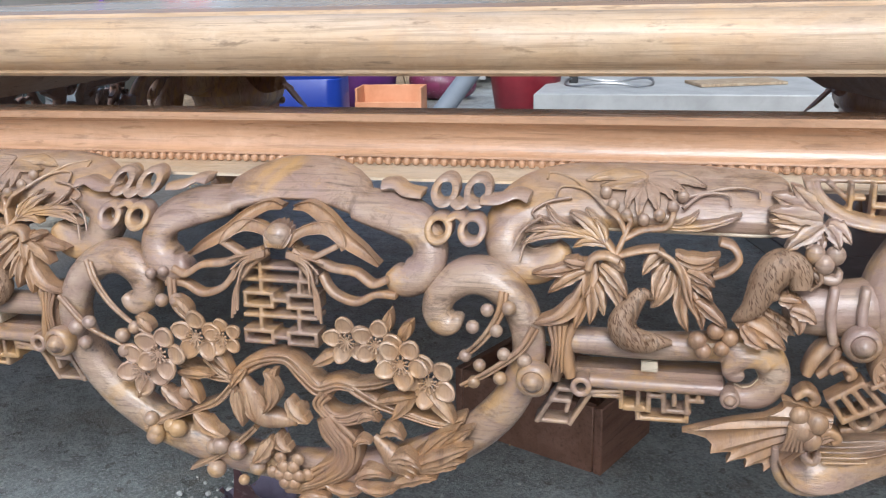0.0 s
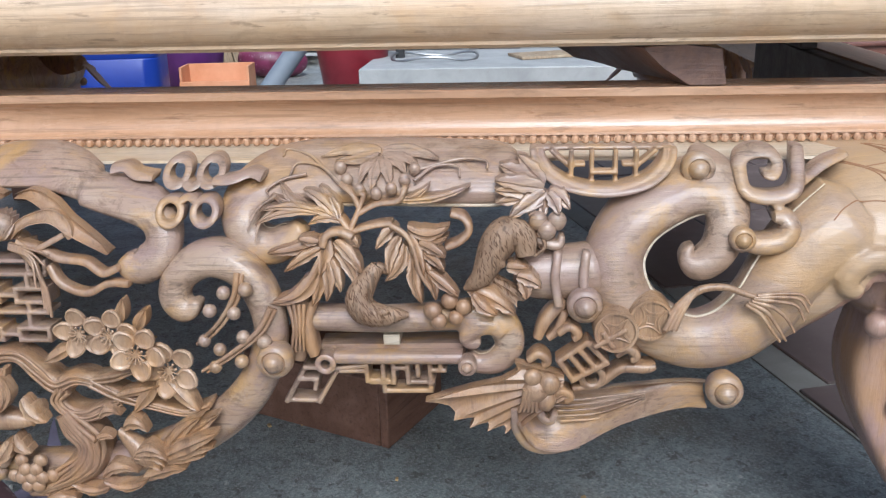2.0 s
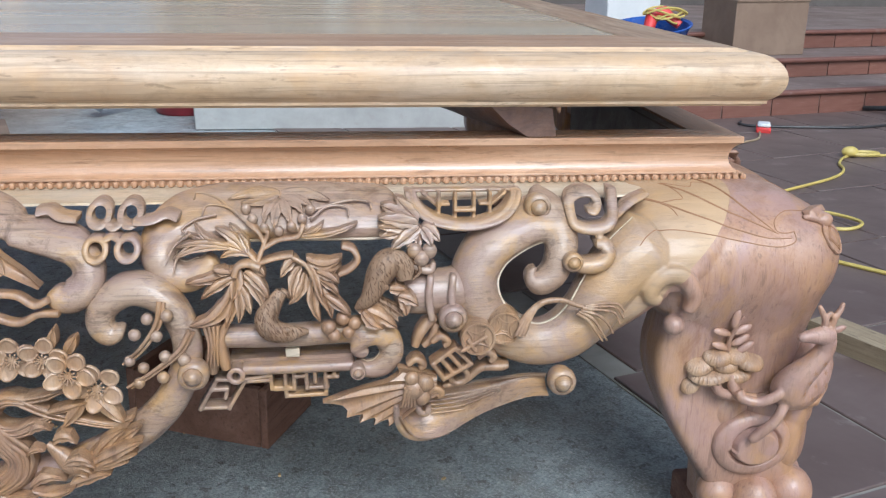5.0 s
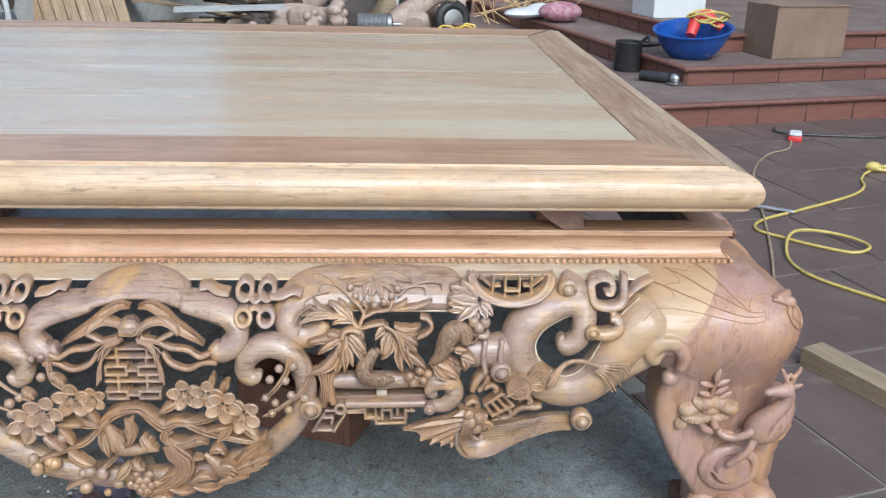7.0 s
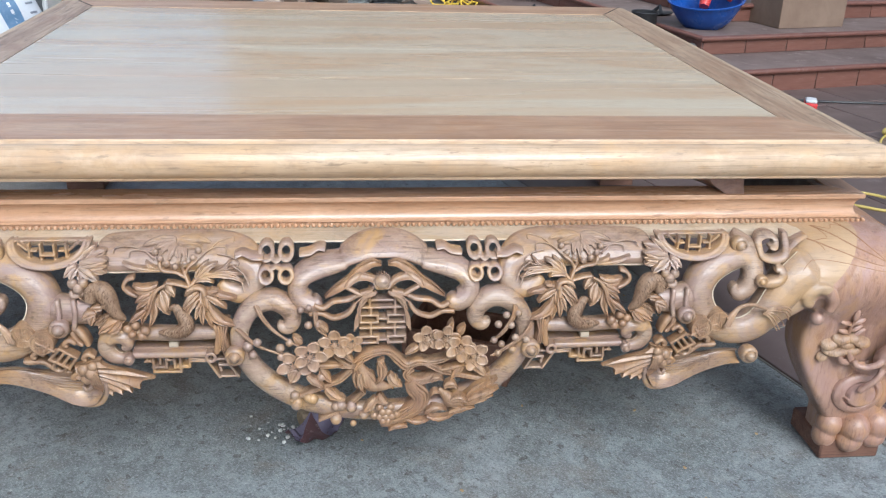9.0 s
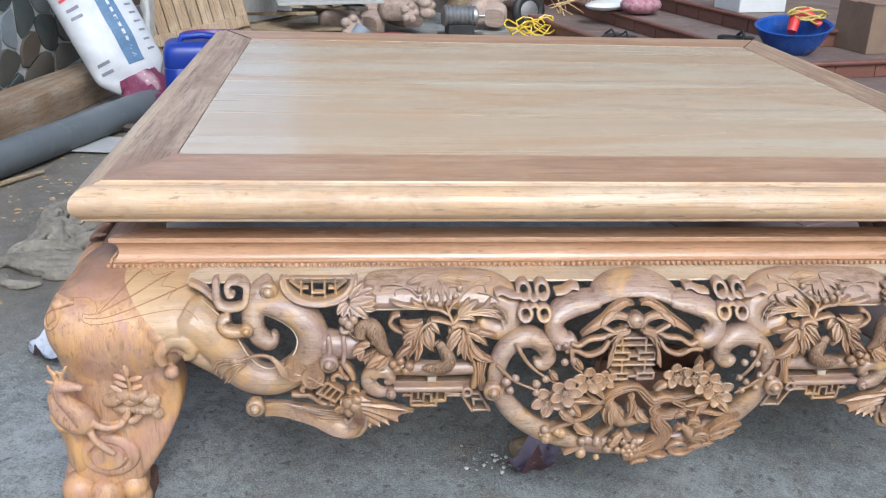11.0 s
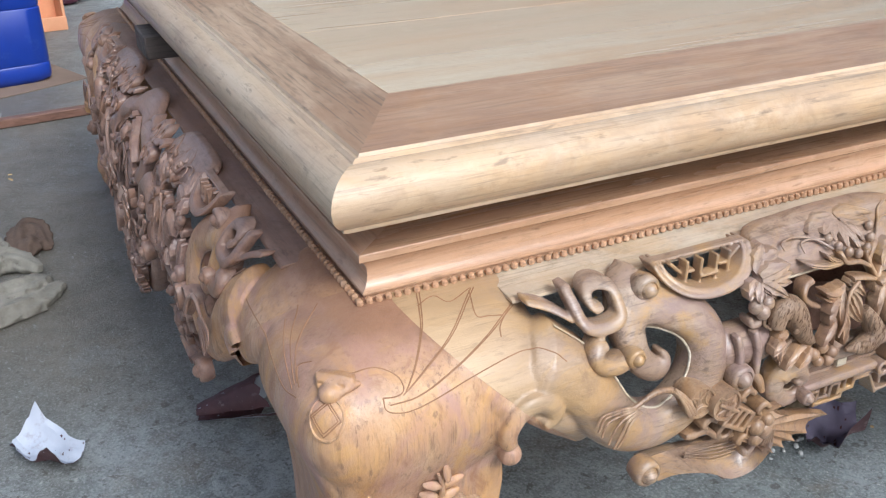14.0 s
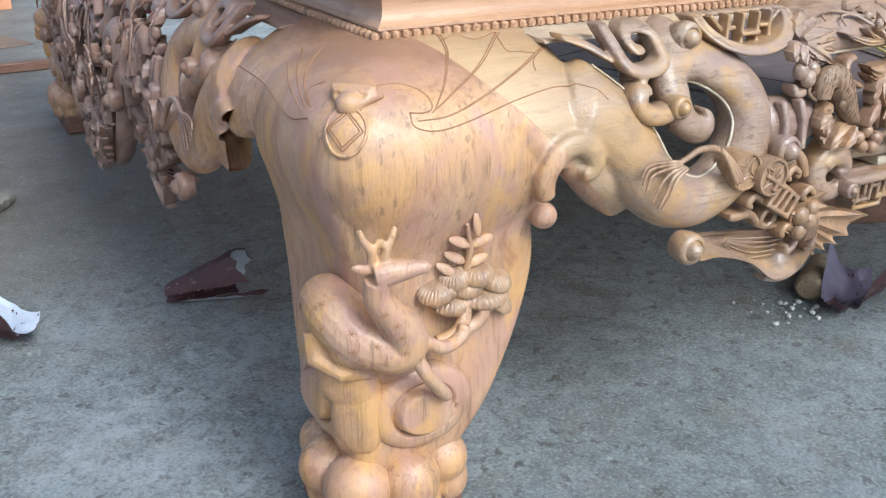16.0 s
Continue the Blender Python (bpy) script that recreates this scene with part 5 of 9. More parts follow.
# leaves round the blossoms
s = Shape()
for bx, bz, tx, tz, w_ in ((0.06, 0.335, 0.035, 0.322, 0.014), (0.155, 0.30, 0.182, 0.272, 0.018), (0.14, 0.297, 0.118, 0.270, 0.016), (0.128, 0.355, 0.14, 0.375, 0.014), (0.112, 0.36, 0.118, 0.385, 0.012),
                           (-0.155, 0.29, -0.168, 0.268, 0.014), (-0.12, 0.300, -0.075, 0.302, 0.012), (-0.115, 0.295, -0.095, 0.268, 0.016), (-0.08, 0.335, -0.055, 0.305, 0.014), (-0.10, 0.365, -0.115, 0.385, 0.012),
                           (-0.145, 0.345, -0.16, 0.362, 0.012), (0.02, 0.275, 0.012, 0.252, 0.012), (0.10, 0.285, 0.145, 0.298, 0.010)):
    petal(s, (bx, bz), (tx, tz), w_, 0.010, 0.005, medal_y, 0.004)
carved_each({"leaf": "leaf"}, s, WOOD_LEAF, "pointed leaf among the blossoms", False)
# two perched carved forms, kept plain
def lobes(rows, surf, d, hump, curl, wide=1.1, teeth=0.35, groove=0.0022, shape=None):
    """Toothed lobes of (root x, height, tip x, height, width, bend)."""
    s = shape or Shape()
    for k, (bx, bz, tx, tz, w_, bend) in enumerate(rows):
        petal(s, (bx, bz), (tx, tz), w_ * wide, d + 0.3 * d * ((k * 5) % 3), hump, surf, curl, groove, 14, 9, bend, teeth)
    return s


for body, feathers, label in ((BIRD_A, FEATH_A, "rounded perched carving among the branches"), (BIRD_B, FEATH_B, "rounded perched carving with layered tail")):
    rows = smooth_path(body, 5)
    one = carved("perched_carving", Shape().pipe([(x, medal_y(z) - 0.009, z) for x, z, _ in rows], [max(0.001, 0.92 * r) for *_, r in rows], 12), WOOD_LEAF, label, False)
    carved_each({"leaf": "plume"}, lobes(feathers, medal_y, 0.015, 0.004, 0.004, 1.15, 0.2), WOOD_LEAF, "long carved plume", False)
carved_each({"leaf": "leaf"}, lobes(RIM_LEAF, medal_y, 0.010, 0.005, 0.004, 1.15), WOOD_LEAF, "leaf on the lower rim", False)
for x, z, r in LOW_BERRY:
    carved("berry", Shape().ball((x, medal_y(z) - 0.008, z), r, None, 12, 8), WOOD_CARVE, "", False)
rx, rz, rr = ROSETTE[0]
for k in range(11):
    a, q = 1.05 * k, (0.62 if k < 6 else 1.15) * rr
    if k == 10:
        q = 0
    carved("rosette_scale", Shape().ball((rx + q * math.cos(a), medal_y(rz) - 0.012 - 0.004 * (k < 6 or k == 10), rz + q * math.sin(a)), (0.42 * rr, 0.30 * rr, 0.42 * rr), None, 10, 6), WOOD_LEAF, "", False)

# --- flanking carving, right half and its mirror image ---
carved("trunk_scroll", fused("trunk_scroll", scroll(Shape(), TRUNK_BAR, 0.72, 0.018, 0.75), WOOD_CARVE, 0.0021, 3), WOOD_CARVE, "thick smooth trunk ending in a curl", true=True)
s = scroll(Shape(), NODE, 0.8, 0.018, 0.75)
for x in (0.522, 0.548):
    scroll(s, [(x, 0.366, 0.004), (x - 0.003, 0.39, 0.0045), (x, 0.414, 0.004)], 0.8, 0.01, 0.3, 4, sheet_y, 0.010)
carved("trunk_stub", s, WOOD_CARVE, "short sawn stub with two rings")
for i, (x, z, r) in enumerate(BOSSES):
    carved("round_boss", boss(Shape(), x, z, r, sheet_y, (0.006, 0.010, 0.014, 0.010, 0.012)[i]), WOOD_CARVE, true=True)
carved("curl", scroll(Shape(), CURL_TAIL, 0.9, 0.018, 0.5, 5, sheet_y, 0.006), WOOD_CARVE, true=True)
s = scroll(Shape(), SPIRAL, 0.85, 0.018, 0.4, 5, sheet_y, 0.006)
scroll(s, [(0.794, 0.494, 0.0030), (0.771, 0.486, 0.0040), (0.750, 0.473, 0.0035)], 0.8, 0.02, 0.4, 4, sheet_y, -0.002)
scroll(s, [(0.722, 0.458, 0.005), (0.727, 0.450, 0.005), (0.724, 0.443, 0.005)], 0.8, 0.03, 0.4, 3, sheet_y, 0.004)
carved("square_spiral", fused("square_spiral", s, WOOD_CARVE, 0.0014, 2), WOOD_CARVE, "square spiral fret", true=True)
# half-moon lattice
hx, hz, ha, hb = 0.5685, 0.5025, 0.066, 0.036
s = Shape()
for k, rr in ((1.0, 0.0036), (0.88, 0.0024)):
    scroll(s, [(hx + ha * k * math.cos(a), hz - hb * k * math.sin(a), rr) for a in np.linspace(0.02, math.pi - 0.02, 15)], 0.9, 0.025, 0.4, 2, sheet_y, 0.010)
lat = [((hx - 0.062, hz - 0.001), (hx + 0.062, hz - 0.001))]
for dx in (-0.030, -0.011, 0.011, 0.030):
    lat.append(((hx + dx, hz - 0.001), (hx + dx, hz - hb * math.sqrt(1 - (dx / ha) ** 2) * 0.95)))
lat += [((hx - 0.011, hz - 0.020), (hx + 0.011, hz - 0.020)), ((hx - 0.048, hz - 0.002), (hx - 0.030, hz - 0.018)), ((hx + 0.048, hz - 0.002), (hx + 0.030, hz - 0.018)), ((hx - 0.030, hz - 0.014), (hx - 0.019, hz - 0.014)), ((hx + 0.030, hz - 0.014), (hx + 0.019, hz - 0.014))]
fret(s, lat, 0.0021, 0.013, sheet_y, 0.006)
carved("half_moon_lattice", fused("half_moon_lattice", s, WOOD_CARVE, 0.0011, 1), WOOD_CARVE, "pierced half-moon lattice", true=True)


def coin(x, z, r, d, turn):
    s = Shape()
    m = Matrix.Translation((x, sheet_y(z) - d, z)) @ pose(0, 0, 0, 90)
    s.lathe([(r, -0.025), (r, 0.002), (r * 0.97, 0.0045), (r * 0.86, 0.0045), (r * 0.82, 0.002), (0.001, 0.002)], m, 26)
    for k in range(4):
        a = turn + k * math.pi / 2
        p, q = Vector((math.cos(a), math.sin(a))), Vector((math.cos(a + math.pi / 2), math.sin(a + math.pi / 2)))
        mid = (p + q) * 0.5 * 0.45
        pts = smooth_path([(x + 0.82 * r * p.x, z + 0.82 * r * p.y), (x + r * mid.x, z + r * mid.y), (x + 0.82 * r * q.x, z + 0.82 * r * q.y)], 5)
        s.pipe([(u, sheet_y(z) - d - 0.0025, v) for u, v in pts], 0.0012, 5)
        s.pipe([(x + 0.28 * r * p.x, sheet_y(z) - d - 0.002, z + 0.28 * r * p.y), (x + 0.28 * r * q.x, sheet_y(z) - d - 0.002, z + 0.28 * r * q.y)], 0.001, 5)
    return s


carved("coin", coin(COINS[0][0], COINS[0][1], 0.0205, 0.016, 0.9), WOOD_LEAF, "carved round coin with a square centre", true=True)
carved("coin", coin(COINS[1][0], COINS[1][1], 0.0205, 0.010, 0.6), WOOD_LEAF, "carved round coin with a square centre", true=True)
# tilted lattice below the coins
c0, c1, c2, c3 = [Vector(p) for p in DLAT]
lat = [(c0, c1), (c1, c2), (c2, c3), (c3, c0), (c0.lerp(c1, 0.36), c3.lerp(c2, 0.36)), (c0.lerp(c1, 0.68), c3.lerp(c2, 0.68))]
s = fret(Shape(), [(tuple(a), tuple(b)) for a, b in lat], 0.0026, 0.022, sheet_y, 0.012)
for (x, z) in ((0.508, 0.316), (0.536, 0.343), (0.590, 0.322), (0.530, 0.277)):
    scroll(s, [(x - 0.010, z - 0.002, 0.003), (x, z + 0.005, 0.0042), (x + 0.009, z - 0.002, 0.004), (x + 0.004, z - 0.007, 0.003)], 0.9, 0.02, 0.4, 4, sheet_y, 0.010)
fret(s, [((0.560, 0.334), (0.586, 0.350)), ((0.567, 0.346), (0.575, 0.334))], 0.0024, 0.012, sheet_y, 0.020)
carved("tilted_lattice", fused("tilted_lattice", s, WOOD_LEAF, 0.0011, 1), WOOD_LEAF, "small tilted lattice with curled corners", true=True)
# fanned wing and sweeping shelf leaf
s = blade(Shape(), [FAN_0, FAN_1, FAN_2, FAN_3, FAN_4, FAN_5, FAN_6, FAN_7], 0.012, 0.0065, 0.12, 0.012, sheet_y, 0.002, 14, 4)
for (x, z, r) in ((0.500, 0.283, 0.013), (0.512, 0.290, 0.011), (0.508, 0.272, 0.011), (0.497, 0.297, 0.009)):
    s.ball((x, sheet_y(z) - 0.012, z), (r, r * 0.8, r))
for k in range(5):
    wire(s, [(0.490 + 0.004 * k, 0.287), (0.488 + 0.003 * k, 0.276), (0.484 + 0.004 * k, 0.262)], 0.003, sheet_y, 0.018)
carved_each({"leaf": "wing", "berry": "knob", "stem": "wing_vein"}, s, WOOD_LEAF, "ribbed and scalloped fanned wing")
s = Shape()
nu, nv = 16, 9
top = smooth_path([(0.491, 0.268, 0.0), (0.512, 0.274, 0.0), (0.545, 0.275, 0.0), (0.590, 0.281, 0.0), (0.640, 0.287, 0.0), (0.668, 0.286, 0.0)], 3)
low = smooth_path([(0.488, 0.250, 0.0), (0.506, 0.221, 0.0), (0.540, 0.220, 0.0), (0.585, 0.251, 0.0), (0.636, 0.271, 0.0), (0.664, 0.272, 0.0)], 3)
rings = []
for a, b in zip(top, low):
    row = []
    for j in range(nv):
        v = j / (nv - 1)
        x, z = a[0] + (b[0] - a[0]) * v, a[1] + (b[1] - a[1]) * v
        row.append((x, sheet_y(z) + 0.006 - 0.020 * v * v + 0.012 * math.sin(math.pi * v) - 0.006 * (v > 0.9), z))
    row += [(p[0], p[1] + 0.010, p[2] - 0.001) for p in reversed(row)]
    rings.append(row)
s.rings(rings)
scroll(s, [(0.485, 0.262, 0.003), (0.487, 0.240, 0.0045), (0.499, 0.219, 0.005), (0.520, 0.2135, 0.0045), (0.548, 0.221, 0.0035)], 0.9, 0.012, 0.4, 5, sheet_y, 0.014)
for k in range(5):
    wire(s, [(0.514 + 0.004 * k, 0.266 - 0.006 * k), (0.550 + 0.006 * k, 0.268 - 0.005 * k), (0.61, 0.278 - 0.002 * k)], 0.0013, sheet_y, -0.001)
scroll(s, [(0.508, 0.266, 0.004), (0.512, 0.252, 0.004), (0.520, 0.247, 0.004), (0.524, 0.256, 0.003)], 0.9, 0.012, 0.4, 4, sheet_y, 0.010)
carved("shelf_leaf", s, WOOD_CARVE, "sweeping hollow leaf along the lower edge", true=True)
s = Shape()
scroll(s, [(0.502, 0.332, 0.0045), (0.510, 0.350, 0.006), (0.526, 0.366, 0.005)], 0.8, 0.02, 0.4, 4, sheet_y, 0.002)
scroll(s, [(0.512, 0.332, 0.0035), (0.521, 0.340, 0.004), (0.528, 0.358, 0.004)], 0.8, 0.02, 0.4, 4, sheet_y, 0.002)
ringlet(s, 0.553, 0.292, 0.010, 0.0034, 1.0, 0, sheet_y, 0.004)
scroll(s, [(0.535, 0.278, 0.003), (0.560, 0.284, 0.004), (0.580, 0.300, 0.0045), (0.602, 0.300, 0.005), (0.612, 0.302, 0.003)], 0.8, 0.02, 0.4, 4, sheet_y, 0.002)
carved_each({"stem": "ribbon_end"}, s, WOOD_LEAF, "curling ribbon ends")
s = Shape()
wire(s, WISP, 0.0048, sheet_y, 0.015)
for strand in COMBS:
    wire(s, strand, 0.0022, sheet_y, 0.0165)
for k in range(3):
    wire(s, [(0.622 + 0.004 * k, 0.350), (0.632 + 0.003 * k, 0.368), (0.650, 0.384 + 0.002 * k)], 0.003, sheet_y, 0.018)
for tag, q in pieces_of(s):
    carved("tassel_strand", q, WOOD_LEAF, "", true=True)
# lower log with curl, packing block and frets
carved("log_scroll", fused("log_scroll", scroll(scroll(Shape(), LOG, 0.75, 0.016, 0.7), LOG_CURL, 0.8, 0.016, 0.6, 5, sheet_y, 0.004), WOOD_CARVE, 0.0018, 2), WOOD_CARVE, "straight log ending in a curl", true=True)
carved("packing_block", Shape().box(BLOCK[0][0], -0.165, BLOCK[1][1], BLOCK[1][0], -0.13, BLOCK[0][1], None, 0.001), WOOD_PALE, "small pale block")
s = scroll(Shape(), [(0.306, 0.3125, 0.006), (0.36, 0.3115, 0.006), (0.43, 0.3110, 0.006)], 0.8, 0.03, 0.4, 4)
ringlet(s, LOWTHIN[0][0], LOWTHIN[0][1], 0.0075, 0.003, 1.0, 0, sheet_y, 0.006)
s.box(0.29, -0.158, 0.316, 0.43, -0.13, 0.3215)
carved("thin_rail", s, WOOD_CARVE, "thin rolled rail")
fz = 0.309
lat = [((0.336, fz), (0.336, 0.286)), ((0.336, 0.286), (0.355, 0.286)), ((0.352, fz), (0.352, 0.290)), ((0.362, fz), (0.362, 0.284)), ((0.362, 0.284), (0.340, 0.284)), ((0.376, fz), (0.376, 0.284)), ((0.376, 0.284), (0.400, 0.284)),
       ((0.386, fz), (0.386, 0.292)), ((0.398, fz), (0.398, 0.284)), ((0.352, 0.284), (0.352, 0.274)), ((0.352, 0.274), (0.398, 0.274)), ((0.398, 0.274), (0.398, 0.284)), ((0.408, fz), (0.408, 0.297)), ((0.398, 0.297), (0.412, 0.297)), ((0.362, 0.300), (0.376, 0.300)), ((0.310, 0.297), (0.336, 0.297))]
carved("step_fret", fused("step_fret", fret(Shape(), lat, 0.0024, 0.022, sheet_y, -0.004), WOOD_CARVE, 0.0011, 1), WOOD_CARVE, "hanging stepped fret")
a_, b_, c_, d_ = [Vector(p) for p in LFRET2[:4]]
lat = [(a_, b_), (b_, c_), (c_, d_), (d_, a_), (b_.lerp(c_, 0.35), b_.lerp(c_, 0.35) + Vector((0.018, 0))), (b_.lerp(c_, 0.35) + Vector((0.018, 0)), b_.lerp(c_, 0.65) + Vector((0.022, 0))), (a_, a_ + Vector((0.028, 0.003)))]
carved("slanted_fret", fused("slanted_fret", fret(Shape(), [(tuple(p), tuple(q)) for p, q in lat], 0.0024, 0.022, sheet_y, -0.004), WOOD_CARVE, 0.0011, 1), WOOD_CARVE, "slanting fret")
s = Shape()
scroll(s, [(0.275, 0.372, 0.011), (0.278, 0.352, 0.009), (0.274, 0.330, 0.010), (0.270, 0.312, 0.007)], 0.9, 0.03, 0.4, 5)
scroll(s, [(0.292, 0.372, 0.004), (0.284, 0.355, 0.005), (0.284, 0.335, 0.007), (0.288, 0.318, 0.005)], 0.9, 0.02, 0.4, 5, sheet_y, 0.006)
for k in range(4):
    wire(s, [(0.268 + 0.005 * k, 0.372), (0.272 + 0.003 * k, 0.35), (0.268 + 0.004 * k, 0.326)], 0.0022, sheet_y, 0.012)
carved("knotted_stump", s, WOOD_LEAF, "knotted stump")


# hanging leaves, fruit and stems
bar_y = lambda z: sheet_y(z) - 0.0125 + 18.0 * (z - 0.477) ** 2
s = lobes(LOBES_A, sheet_y, 0.008, 0.007, 0.006, 0.92, 0.25, 0.003)
scroll(s, CURL_A, 0.9, 0.012, 0.4, 4, sheet_y, 0.020)
carved("hanging_leaf", s, WOOD_LEAF, "deeply lobed hanging leaf with raised rims")
s = lobes(LOBES_B, sheet_y, 0.008, 0.007, 0.006, 0.92, 0.25, 0.003)
wire(s, [(0.3683, 0.444), (0.381, 0.437), (0.389, 0.424), (0.395, 0.402), (0.405, 0.386)], 0.0030, sheet_y, 0.020)
carved("hanging_leaf", s, WOOD_LEAF, "deeply lobed hanging leaf with raised rims")
s = scroll(Shape(), CURL_B, 0.9, 0.015, 0.4, 5, sheet_y, 0.004)
carved_each({"stem": "tendril"}, s, WOOD_LEAF)
for x, z, r in PODS:
    carved("fruit", Shape().ball((x, sheet_y(z) - 0.010, z), r, None, 12, 8), WOOD_LEAF)
s = Shape()
for pts in (TW4, TW5, TW6, TW7, TW8, TW9):
    scroll(s, [(x, z, 1.5 * r) for x, z, r in pts], 0.9, 0.014, 0.4, 4, lambda z: min(sheet_y(z) - 0.010, bar_y(z) - 0.001 if z > 0.456 else 0), 0.003)
carved_each({"stem": "vine_stem"}, s, WOOD_LEAF, "forking vine stem")
# relief on the thick trunk
carved_each({"leaf": "leaf"}, lobes(LOBES_TRUNK, bar_y, 0.0016, 0.0020, 0.0, 0.95, 0.3, 0.0012), WOOD_CARVE, "leaf in relief on the trunk")
carved_each({"leaf": "leaf"}, lobes(LOBES_SPRAY, lambda z: sheet_y(z) - 0.0095, 0.003, 0.0025, 0.0, 0.95, 0.3, 0.0015), WOOD_CARVE, "leaf of a curling spray")
for x, z, r in TR_FRUIT:
    carved("fruit", Shape().ball((x, bar_y(z) - 0.002, z), (0.95 * r, 0.8 * r, 1.05 * r), None, 12, 8), WOOD_CARVE)
s = Shape()
for pts in (TW0, TW1, TW2, TW3):
    wire(s, [(x, z) for x, z, _ in pts], 0.0021, bar_y, 0.001)
for pts in ([(0.258, 0.470), (0.240, 0.458), (0.230, 0.440)], [(0.262, 0.462), (0.244, 0.448), (0.238, 0.430)], [(0.285, 0.486), (0.262, 0.482), (0.248, 0.474), (0.254, 0.468)]):
    wire(s, pts, 0.0020, lambda z: sheet_y(z) - 0.009, 0.003)
carved_each({"stem": "vine_engraving"}, s, WOOD_CARVE)
carved_each({"leaf": "leaf"}, lobes(LOBES_FAN, sheet_y, 0.011, 0.005, 0.003, 1.1), WOOD_CARVE, "lobed leaf of a fan")
for x, z, r in FAN_FRUIT:
    carved("fruit", Shape().ball((x, sheet_y(z) - 0.011, z), (1.1 * r, r, 1.15 * r), None, 12, 8), WOOD_CARVE)
s = scroll(Shape(), [(0.495, 0.434, 0.004), (0.508, 0.424, 0.005), (0.522, 0.420, 0.005), (0.526, 0.428, 0.003)], 0.9, 0.015, 0.4, 4, sheet_y, 0.006)
carved_each({"stem": "tendril"}, s, WOOD_CARVE)
carved_each({"leaf": "leaf"}, lobes(LOBES_SMALL, sheet_y, 0.010, 0.004, 0.002, 1.2), WOOD_LEAF, "small leaf")


def lump(shape, pts, d):
    """A soft-bodied relief form through (x, z, radius)."""
    rows = smooth_path(pts, 5)
    shape.pipe([(x, sheet_y(z) - d, z) for x, z, _ in rows], [max(r, 0.001) for *_, r in rows], 12)


s = Shape()
lump(s, FORM_A, 0.012)
wire(s, [(0.492, 0.428), (0.506, 0.430), (0.510, 0.420), (0.500, 0.412)], 0.0028, sheet_y, 0.010)
s.ball((0.4665, sheet_y(0.409) - 0.018, 0.4095), (0.0085, 0.004, 0.0055), pose(0, 0, 0, 0, 25))
blade(s, [[(0.450, 0.392), (0.466, 0.380), (0.484, 0.364)], [(0.458, 0.392), (0.474, 0.382), (0.490, 0.370)], [(0.464, 0.394), (0.478, 0.386), (0.492, 0.378)]], 0.006, 0.003, 0.1, 0.008)
def hatched(shape, label):
    """A rounded carving with short cuts of the gouge all over it."""
    skin_ = BVHTree.FromPolygons([Vector(v) for v in shape.v], shape.f)
    lo, hi = np.array(shape.v).min(0), np.array(shape.v).max(0)
    cuts = Shape()
    rng = random.Random(len(shape.v))
    for _ in range(420):
        x, z = rng.uniform(lo[0], hi[0]), rng.uniform(lo[2], hi[2])
        at = skin_.ray_cast(Vector((x, lo[1] - 0.05, z)), Vector((0, 1, 0)))[0]
        if not at:
            continue
        a = 2.0 + rng.uniform(-0.35, 0.35)
        end = skin_.find_nearest(at + 0.0052 * Vector((math.cos(a), 0, math.sin(a))))[0]
        cuts.pipe([at, (at + end) / 2, end], [0.0003, 0.00055, 0.0002], 4)
    carved("small_carving", shape, WOOD_FUR, label)
    carved("hatching", cuts, WOOD_CUT_DARK, "short gouge cuts")


hatched(s, "small rounded hatched carving climbing down the leaves")
s = Shape()
lump(s, FORM_B, 0.012)
wire(s, [(0.353, 0.404), (0.372, 0.399), (0.378, 0.412)], 0.0055, sheet_y, 0.006)
s.ball((0.358, sheet_y(0.366) - 0.020, 0.3665), (0.0075, 0.004, 0.0045))
hatched(s, "small rounded hatched carving resting on the log")


# shoulder of the apron, running out to the leg in pale sapwood
def loft(shape, sections, power=4.0, n=36, caps=True, low=None):
    """Rounded-square sections (z, x0, x1, y0, y1); low: a squarer power below 0.34 m."""
    rings = []
    top_power = power
    for z, xa, xb, ya, yb in sections:
        ring = []
        if low:
            power = float(np.interp(z, (0.0, 0.10, 0.14, 0.32, 0.40), (top_power, top_power, low, low, top_power)))
        for i in range(n):
            a = 2 * math.pi * i / n
            c, s_ = math.cos(a), math.sin(a)
            u, v = abs(c) ** (2 / power) * (1 if c > 0 else -1), abs(s_) ** (2 / power) * (1 if s_ > 0 else -1)
            ring.append(Vector(((xa + xb) / 2 + u * (xb - xa) / 2, (ya + yb) / 2 + v * (yb - ya) / 2, z)))
        rings.append(ring)
    return shape.rings(rings, caps)


# pale edges that the fretsaw left along the lower side of the trunk, the log and inside the C-scroll
def sawn_edge(rows, side, d):
    rows = [tuple(r) for r in smooth_path(rows, 5)]
    pts = []
    for k, (x, z, r) in enumerate(rows):
        a, b = rows[max(0, k - 1)], rows[min(len(rows) - 1, k + 1)]
        t = Vector((b[0] - a[0], b[1] - a[1])).normalized()
        pts.append((x - side * t.y * r * 0.93, z + side * t.x * r * 0.93))
    carved("sawn_edge", wire(Shape(), pts, 0.0021, sheet_y, d, 1), WOOD_PALE, "pale sawn edge of the opening", true=True)


sawn_edge(TRUNK_BAR, 1, -0.008)
sawn_edge(LOG, -1, -0.008)
sawn_edge(C_BODY, 1, -0.010)

